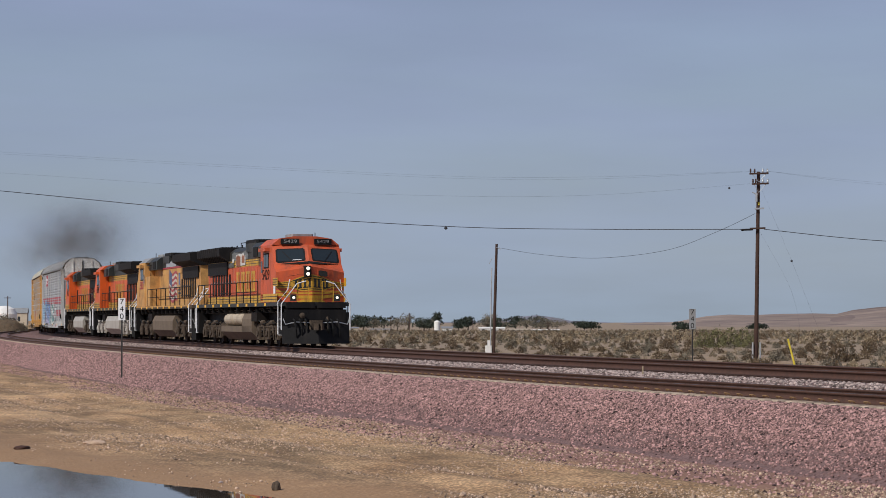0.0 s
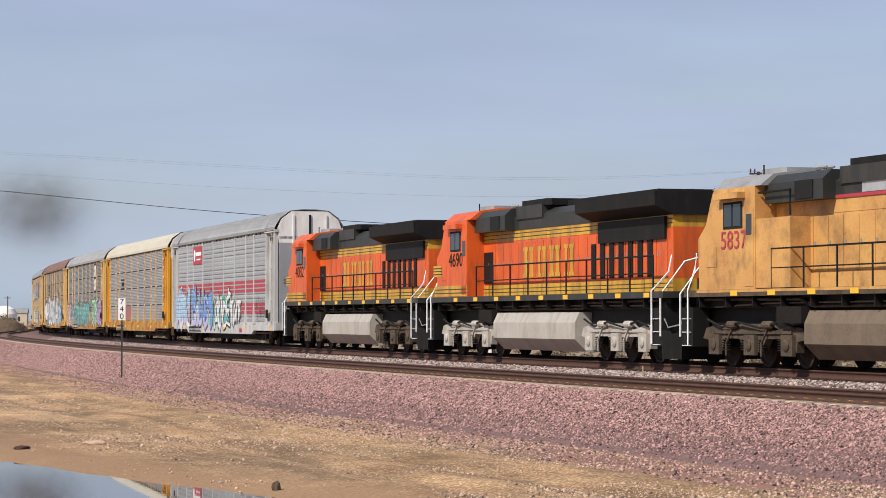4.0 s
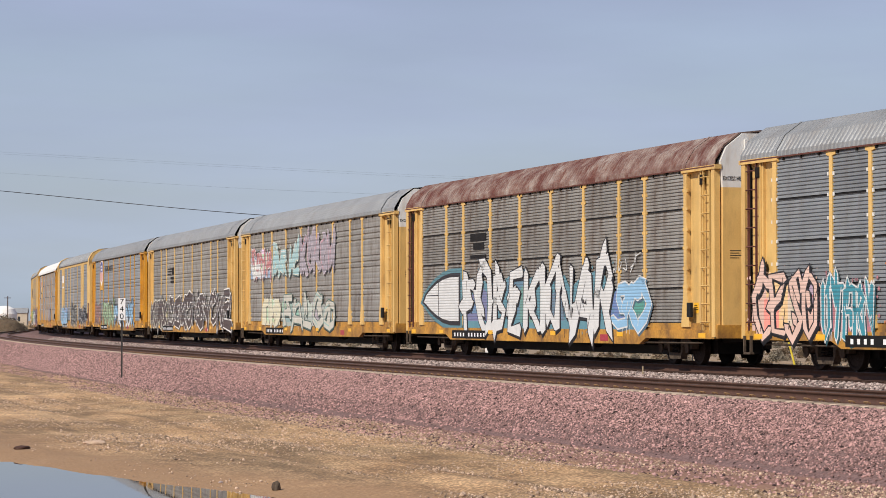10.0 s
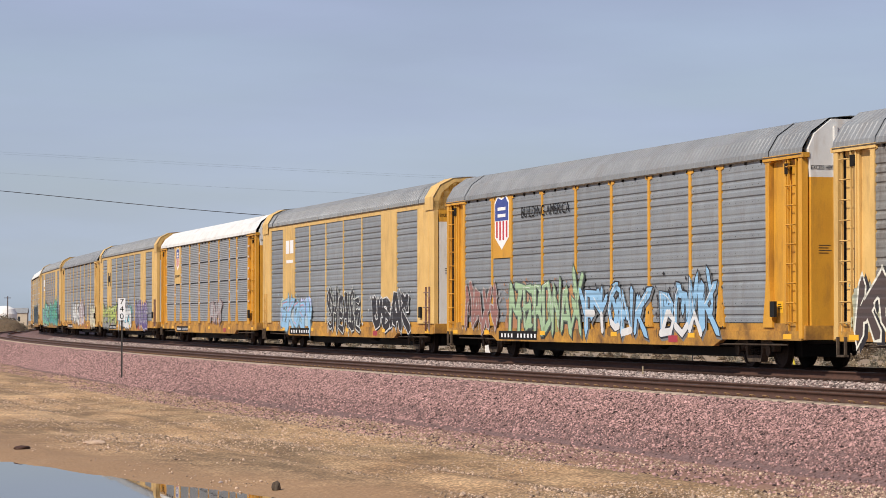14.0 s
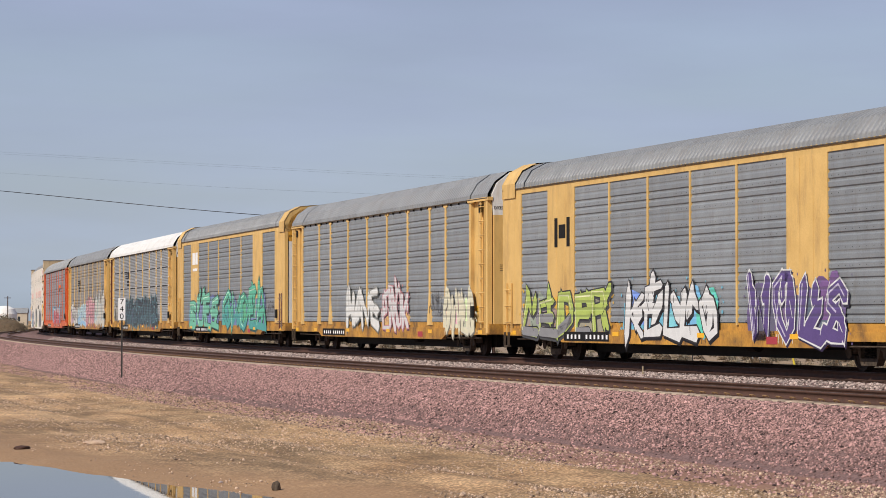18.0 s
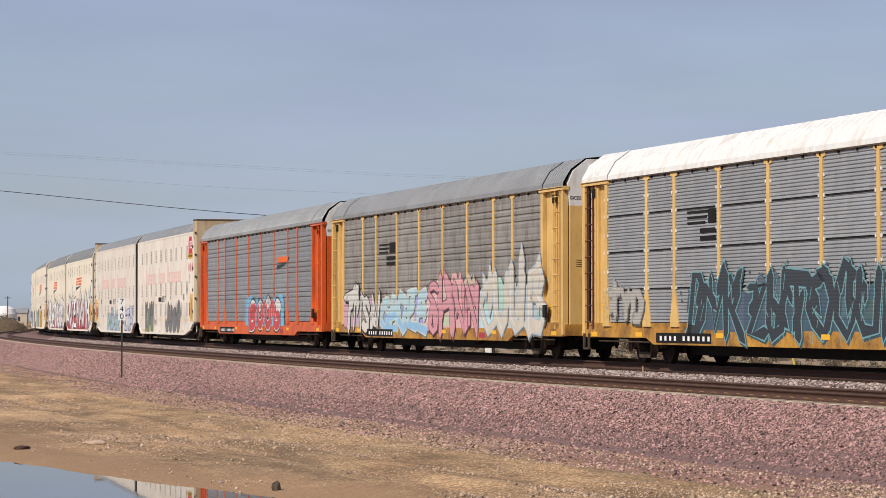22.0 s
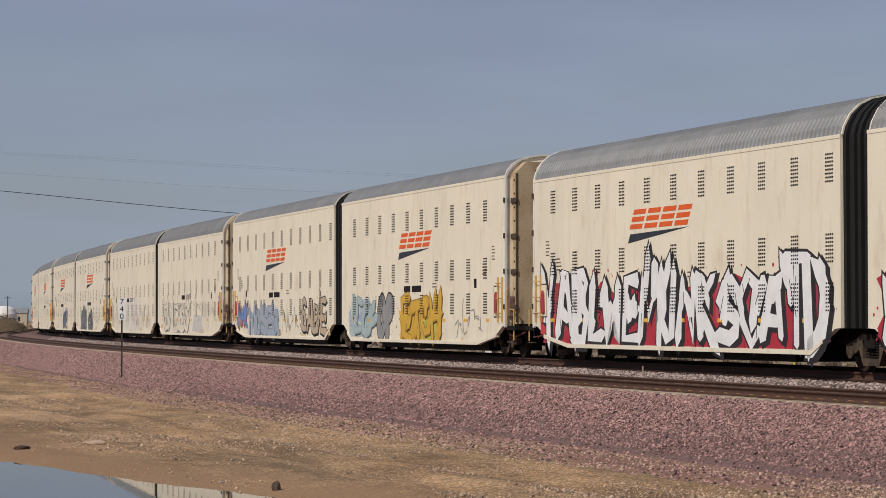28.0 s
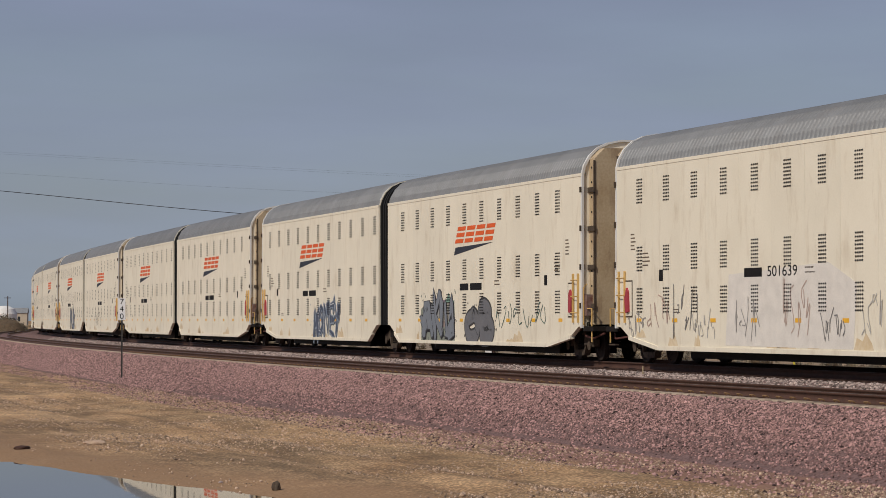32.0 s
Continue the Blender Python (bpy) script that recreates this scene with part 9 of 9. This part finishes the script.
def build_brush():
    rng = np.random.RandomState(5)
    dense = [tuft(rng, 320, 1.25, 0.72) for _ in range(8)]
    sparse = [tuft(rng, 66) for _ in range(8)]

    def field(n, d0, d1, power, seed, lo=-10.5, hi=10.5):
        r = np.random.RandomState(seed)
        ang = np.radians(r.uniform(lo, hi, n))
        d = d0 + (d1 - d0) * r.uniform(0, 1, n) ** power
        x, y = np.tan(ang) * d, d
        s, w = off_line(x, y)
        keep = ((w < -7.0) | ((w > 16) & (y > 240))) & (waves(x, y, 0.07, 31) + r.uniform(-0.6, 0.8, n) > -0.25)
        x, y = x[keep], y[keep]
        return np.stack([x, y, ground_z(x, y) - 0.03], -1), r
    for k, (mat, label) in enumerate((("leaf_grey", "grey-green desert scrub"), ("leaf_olive", "dry olive brown desert scrub"), ("straw", "pale dry grass tufts"))):
        p, r = field(820, 85, 330, 1.1, 40 + k)
        brush("near_scrub", p, r.uniform(0.28, 0.78, len(p)) * (0.7 if mat == "straw" else 1), dense, M[mat], label + " behind the tracks", 50 + k)
        p, r = field(2300, 300, 1150, 1.0, 60 + k)
        brush("far_scrub", p, r.uniform(0.5, 1.25, len(p)), sparse, M[mat], label + " on the plain", 70 + k)
    # single larger bushes
    big = [(985, 240, 1.9, "leaf_olive"), (1010, 215, 1.6, "leaf_olive"), (800, 230, 1.5, "leaf_olive"), (1245, 250, 2.6, "leaf_green"), (1268, 262, 3.0, "leaf_green"), (1292, 255, 2.9, "leaf_green"),
           (1315, 262, 2.8, "leaf_green"), (1330, 250, 2.2, "leaf_green"), (1480, 150, 1.9, "leaf_olive"), (1500, 156, 1.5, "leaf_grey"), (1375, 170, 1.2, "leaf_grey"), (1110, 230, 1.6, "leaf_olive"), (1180, 240, 1.7, "leaf_olive"), (690, 260, 1.5, "leaf_grey"), (1540, 210, 1.8, "leaf_olive"), (905, 250, 1.5, "leaf_grey")]
    for i, (px, d, size, mat) in enumerate(big):
        x, y, _ = by_view(px, 0, d)
        r = np.random.RandomState(90 + i)
        size *= 0.72
        t = tuft(r, 900, 1.3, 0.85) * size
        bush = thing("desert_bush", {"leaf_green": "rounded green desert bush", "leaf_olive": "brown olive creosote bush", "leaf_grey": "grey-green sage bush"}[mat] + " behind the tracks", "bush", "desert bushes", "", pose(x, y, set_on_ground(x, y) - 0.02))
        part("foliage", big_mesh("foliage", t.reshape(-1, 3), np.arange(t.size // 3).reshape(-1, 3), M[mat]), None, bush)
        stems = Mesh()
        for k in range(7):
            a = k * 0.9 + i
            stems.tube([(0, 0, -0.05), (0.2 * size * math.cos(a), 0.2 * size * math.sin(a), 0.35 * size), (0.42 * size * math.cos(a), 0.42 * size * math.sin(a), 0.72 * size)], 0.035, 4, 0.01)
        part("stems", stems, M["bark"], bush)


def tree(px, d, top_py, wide, material, label, seed, bare=False):
    x, y, top = by_view(px, top_py, d)
    gz = set_on_ground(x, y)
    h = top - gz
    r = np.random.RandomState(seed)
    ob = thing("tree", label, "tree", "trees of the far town", "", pose(x, y, gz - 0.05))
    trunk = Mesh().tube([(0, 0, 0), (0.05 * h, 0, 0.35 * h), (0.02 * h, 0.02 * h, 0.7 * h)], 0.05 * h, 7, 0.02 * h)
    for k in range(6):
        a = k * 1.05 + seed
        trunk.tube([(0.03 * h, 0, (0.25 + 0.06 * k) * h), (wide * 0.3 * math.cos(a), wide * 0.3 * math.sin(a), (0.45 + 0.07 * k) * h)], 0.018 * h, 4, 0.006 * h)
    part("trunk", trunk, M["bark"], ob)
    clumps = []
    for k in range(16):
        a, q = r.uniform(0, 6.28), r.uniform(0, 0.42) * wide
        c = np.array([q * math.cos(a), q * math.sin(a), (0.28 + 0.56 * r.uniform()) * h])
        t = tuft(r, 60, wide * 0.5, 0.26 * h)
        t[..., 2] -= 0.08 * h
        clumps.append(t * np.array([1, 1, 1.0]) + c)
    t = np.concatenate(clumps)
    scale = 0.9 if not bare else 0.5
    t = t.mean(1, keepdims=True) + (t - t.mean(1, keepdims=True)) * (4.2 if d > 500 else 1.4) * scale
    part("crown", big_mesh("crown", t.reshape(-1, 3), np.arange(t.size // 3).reshape(-1, 3), M[material]), None, ob)


def house(px0, px1, top_py, low_py, d, wall, label, gable=True):
    x0, y, z1 = by_view(px0, top_py, d)
    x1, _, z0 = by_view(px1, low_py, d)
    gz = min(set_on_ground(x0, y), set_on_ground(x1, y)) - 0.2
    w, h = x1 - x0, z1 - gz
    ob = thing("house" if gable else "shed", label, "building", "buildings of the far town", "", pose((x0 + x1) / 2, y, gz))
    deep = min(8.0, max(4.0, w * 0.6))
    part("wall", Mesh().box(-w / 2, w / 2, 0, deep, 0, h * 0.72), M[wall], ob)
    part("roof", Mesh().prism([(-0.3, h * 0.70), (deep / 2, h), (deep + 0.3, h * 0.70)], "x", -w / 2 - 0.3, w / 2 + 0.3), M["roof_grey" if gable else wall], ob)
    n = max(1, int(w / 3.5))
    for k in range(n):
        cx = -w / 2 + (k + 0.5) * w / n
        part("window", Mesh().box(cx - 0.5, cx + 0.5, -0.05, 0.02, h * 0.25, h * 0.52), M["window_dark"], ob)


def build_town():
    d = 1150.0
    for i, (px, top, wide, bare) in enumerate(((632, 558, 7, 0), (643, 561, 7, 0), (679, 562, 8, 0), (703, 562, 6, 1), (722, 556, 4, 1), (750, 565, 7, 0), (759, 566, 5, 1), (771, 556, 4, 0), (811, 567, 6, 0), (828, 563, 5, 0),
                                               (862, 558, 7, 1), (872, 564, 7, 0), (912, 562, 8, 0), (931, 567, 6, 1), (956, 561, 7, 0), (968, 564, 8, 1), (985, 568, 8, 1), (1034, 571, 6, 0), (1046, 572, 7, 0), (1340, 574, 5, 0), (1208, 573, 5, 0), (660, 566, 5, 1), (890, 570, 6, 1))):
        tree(px, d + 37 * ((i * 7) % 5), top - 3, wide * 1.9, "leaf_dark" if not bare else "leaf_grey", "dark evergreen tree among the far houses" if not bare else "bare greyish tree among the far houses", 300 + i, bool(bare))
    for px0, px1, top, wall, label in ((782, 801, 578, "wall_white", "low white house in the far town"), (848, 893, 579, "wall_white", "long low white shed in the far town"), (612, 634, 579, "wall_tan", "low tan house in the far town"),
                                       (898, 940, 582, "wall_tan", "low tan house in the far town"), (940, 990, 583, "wall_white", "low white house in the far town"), (655, 690, 582, "wall_tan", "low tan house in the far town"), (20, 48, 545, "wall_tan", "tan warehouse far beyond the curve")):
        house(px0, px1, top, 586, d - 40, wall, label, px1 - px0 < 40)
    x, y, z = by_view(773.5, 568, d - 60)
    gz = set_on_ground(x, y)
    tank = thing("water_tank", "upright white cylindrical water tank in the town", "tank", "", "", pose(x, y, gz - 0.1))
    part("shell", Mesh().lathe([(1.25, 0), (1.25, z - gz - 0.3), (0.9, z - gz), (0.1, z - gz + 0.25)], (0, 0, 0), "z", 24), M["wall_white"], tank)
    part("hatch", Mesh().slab(-0.3, 0.3, -0.3, 0.3, z - gz + 0.1, z - gz + 0.4, 0.05), M["galvanised"], tank)
    x, y, z = by_view(8, 541, d - 100)
    gz = set_on_ground(x, y)
    dome = thing("storage_dome", "white round storage dome far beyond the curve", "dome", "", "", pose(x, y, gz - 0.1))
    h = z - gz
    part("shell", Mesh().lathe([(5.4, 0), (5.3, h * 0.6), (4.2, h * 0.85), (2.0, h * 0.98), (0.1, h)], (0, 0, 0), "z", 24), M["wall_white"], dome)
    # low scrubby rise beyond the curve
    bx, by, _ = by_view(-20, 560, 330)
    bz = set_on_ground(bx, by)
    rise = thing("earth_rise", "low brown scrub covered rise beyond the curve", "mound", "", "structure", pose(bx, by, bz))
    rng = np.random.RandomState(77)
    u, v = np.meshgrid(np.linspace(-1, 1, 41), np.linspace(-1, 1, 17), indexing="ij")
    hz = 3.0 * np.clip(1 - u ** 4, 0, 1) * np.clip(1 - v ** 2, 0, 1) + 0.12 * rng.normal(size=u.shape)
    i, j = np.meshgrid(np.arange(40), np.arange(16), indexing="ij")
    q = i * 17 + j
    part("soil", big_mesh("soil", np.stack([u * 5.6, v * 9, hz - 0.15], -1).reshape(-1, 3), np.stack([q, q + 17, q + 18, q + 1], -1).reshape(-1, 4), M["leaf_olive"], True), None, rise)
    t = np.concatenate([tuft(rng, 40, 1.0, 0.7) * rng.uniform(0.5, 0.9) + np.array([a * 5.4, b * 8, 3.0 * (1 - a ** 4) * (1 - b ** 2) - 0.2]) for a, b in rng.uniform(-1, 1, (150, 2))])
    tagged(part("scrub_cover", big_mesh("scrub_cover", t.reshape(-1, 3), np.arange(t.size // 3).reshape(-1, 3), M["leaf_grey"]), None, rise), kind="stuff")
    for px, top, dd in ((14, 523, 700), (725, 553, 1100), (692, 560, 1000), (837, 565, 1000), (970, 569, 900)):
        x, y, z = by_view(px, top, dd)
        gz = set_on_ground(x, y)
        p = thing("utility_pole", "distant wooden utility pole", "pole", "utility poles", "", pose(x, y, gz - 0.2))
        part("mast", Mesh().tube([(0, 0, 0), (0, 0, z - gz)], 0.18, 6, 0.13), M["timber"], p)
        part("crossarm", Mesh().box(-0.9, 0.9, -0.25, -0.13, z - gz - 0.6, z - gz - 0.42), M["timber"], p)


def ridge(name, d, rows, deep, material, label, seed, rough):
    """A hill chain: its crest by bearing and height, falling away to both sides with gullies."""
    px = np.arange(rows[0][0], rows[-1][0] + 1, 5.0)
    crest = np.interp(px, [r[0] for r in rows], [r[1] for r in rows])
    t = np.linspace(0, 1, 26)
    verts = []
    for i, a in enumerate(px):
        top = 1.194 + (565.5 - crest[i]) / 4541.0 * d
        for u in t:
            dd = d - deep + 1.35 * deep * u
            x = (a - 784) / 4541.0 * dd
            f = math.sin(min(u / 0.74, 1) * math.pi / 2) ** 1.5 if u < 0.74 else math.cos((u - 0.74) / 0.26 * math.pi / 2)
            g = noise.fractal(Vector((x * 0.011, dd * 0.005, seed)), 0.9, 2.1, 5)
            base = -5.5
            verts.append((x, dd, base + (top - base) * f * (1 - rough * (1 - abs(2 * f - 1)) * (0.5 + g)) + 17.0 * g * (f * (1 - f))))
    n, k = len(px), len(t)
    i, j = np.meshgrid(np.arange(n - 1), np.arange(k - 1), indexing="ij")
    p = i * k + j
    ob = part(name, big_mesh(name, verts, np.stack([p, p + k, p + k + 1, p + 1], -1).reshape(-1, 4), material, True), None)
    tagged(ob, label, "hill", "", "structure")


build_brush()
build_town()
ridge("hills", 3400, [(1020, 582), (1100, 577), (1180, 574), (1215, 566), (1250, 560), (1290, 557), (1330, 558), (1380, 556), (1440, 555), (1480, 556), (1510, 549), (1545, 545), (1568, 543), (1650, 538), (1900, 545), (2300, 560)], 1500, M["hill"], "bare brown desert hills on the horizon", 3, 0.5)
ridge("front_hills", 2900, [(1230, 584), (1290, 578), (1340, 573), (1400, 571), (1440, 566), (1480, 561), (1505, 557), (1530, 561), (1568, 559), (1620, 553), (1700, 560), (2000, 575)], 900, M["hill_dark"], "darker brown hills before the higher ones", 5, 0.6)
ridge("far_hills", 4400, [(200, 574), (500, 572), (700, 573), (860, 569), (920, 561), (950, 558), (980, 562), (1010, 568), (1100, 572), (1250, 570), (1700, 565)], 500, M["hill_haze_tint"], "pale far hills on the horizon with painted haze", 9, 0.3)

# ---- engine smoke ----
def smoke_material():
    """Thin soot: densest at a puff's heart, broken by noise."""
    m = bpy.data.materials.new("soot_smoke")
    m.use_nodes = True
    n, l = m.node_tree.nodes, m.node_tree.links
    out = n["Material Output"]
    n.remove(n["Principled BSDF"])
    d, t, mx = n.new("ShaderNodeBsdfDiffuse"), n.new("ShaderNodeBsdfTransparent"), n.new("ShaderNodeMixShader")
    d.inputs["Color"].default_value = (0.10, 0.09, 0.085, 1)
    co, ball, no, mul = n.new("ShaderNodeTexCoord"), n.new("ShaderNodeTexGradient"), n.new("ShaderNodeTexNoise"), n.new("ShaderNodeMath")
    ball.gradient_type = "QUADRATIC_SPHERE"
    sc = n.new("ShaderNodeMapping")
    sc.inputs["Scale"].default_value = (0.20, 0.20, 0.26)
    l.new(co.outputs["Object"], sc.inputs["Vector"])
    l.new(sc.outputs["Vector"], ball.inputs["Vector"])
    no.inputs["Scale"].default_value, no.inputs["Detail"].default_value = 0.5, 4.0
    l.new(co.outputs["Object"], no.inputs["Vector"])
    mul.operation = "MULTIPLY"
    l.new(ball.outputs["Fac"], mul.inputs[0])
    l.new(no.outputs["Fac"], mul.inputs[1])
    k = n.new("ShaderNodeMath")
    k.operation = "MULTIPLY"
    k.inputs[1].default_value = 0.72
    l.new(mul.outputs[0], k.inputs[0])
    l.new(k.outputs[0], mx.inputs["Fac"])
    l.new(t.outputs[0], mx.inputs[1])
    l.new(d.outputs[0], mx.inputs[2])
    l.new(mx.outputs[0], out.inputs["Surface"])
    return m


SMOKE = []


def build_smoke():
    """Soot haze in thin sheets, which drift up and apart."""
    mat = smoke_material()
    rng = np.random.RandomState(77)
    for k in range(6):
        tilt = rng.uniform(-0.4, 0.4)
        ring = [(5.0 * math.cos(a), 5.0 * math.cos(a) * tilt, 3.9 * math.sin(a)) for a in np.linspace(0, 6.2832, 25)[:-1]]
        me = Mesh().add(ring, [tuple(range(24))]).data("smoke_puff")
        me.materials.append(mat)
        ob = tagged(part("smoke_puff", me, None), "thin dark exhaust smoke over the locomotives", "smoke", "smoke of the locomotives", "stuff")
        ob.visible_shadow = False
        x, y, z = by_view(138 + 30 * rng.normal(), 428 + 15 * rng.normal(), 186 + 2.0 * k)
        drift = Vector((0.5 + 0.55 * rng.normal(), 0.2 * rng.normal(), rng.uniform(0.1, 0.5)))
        SMOKE.append((ob, Vector((x, y, z)), drift))


build_smoke()

motions()
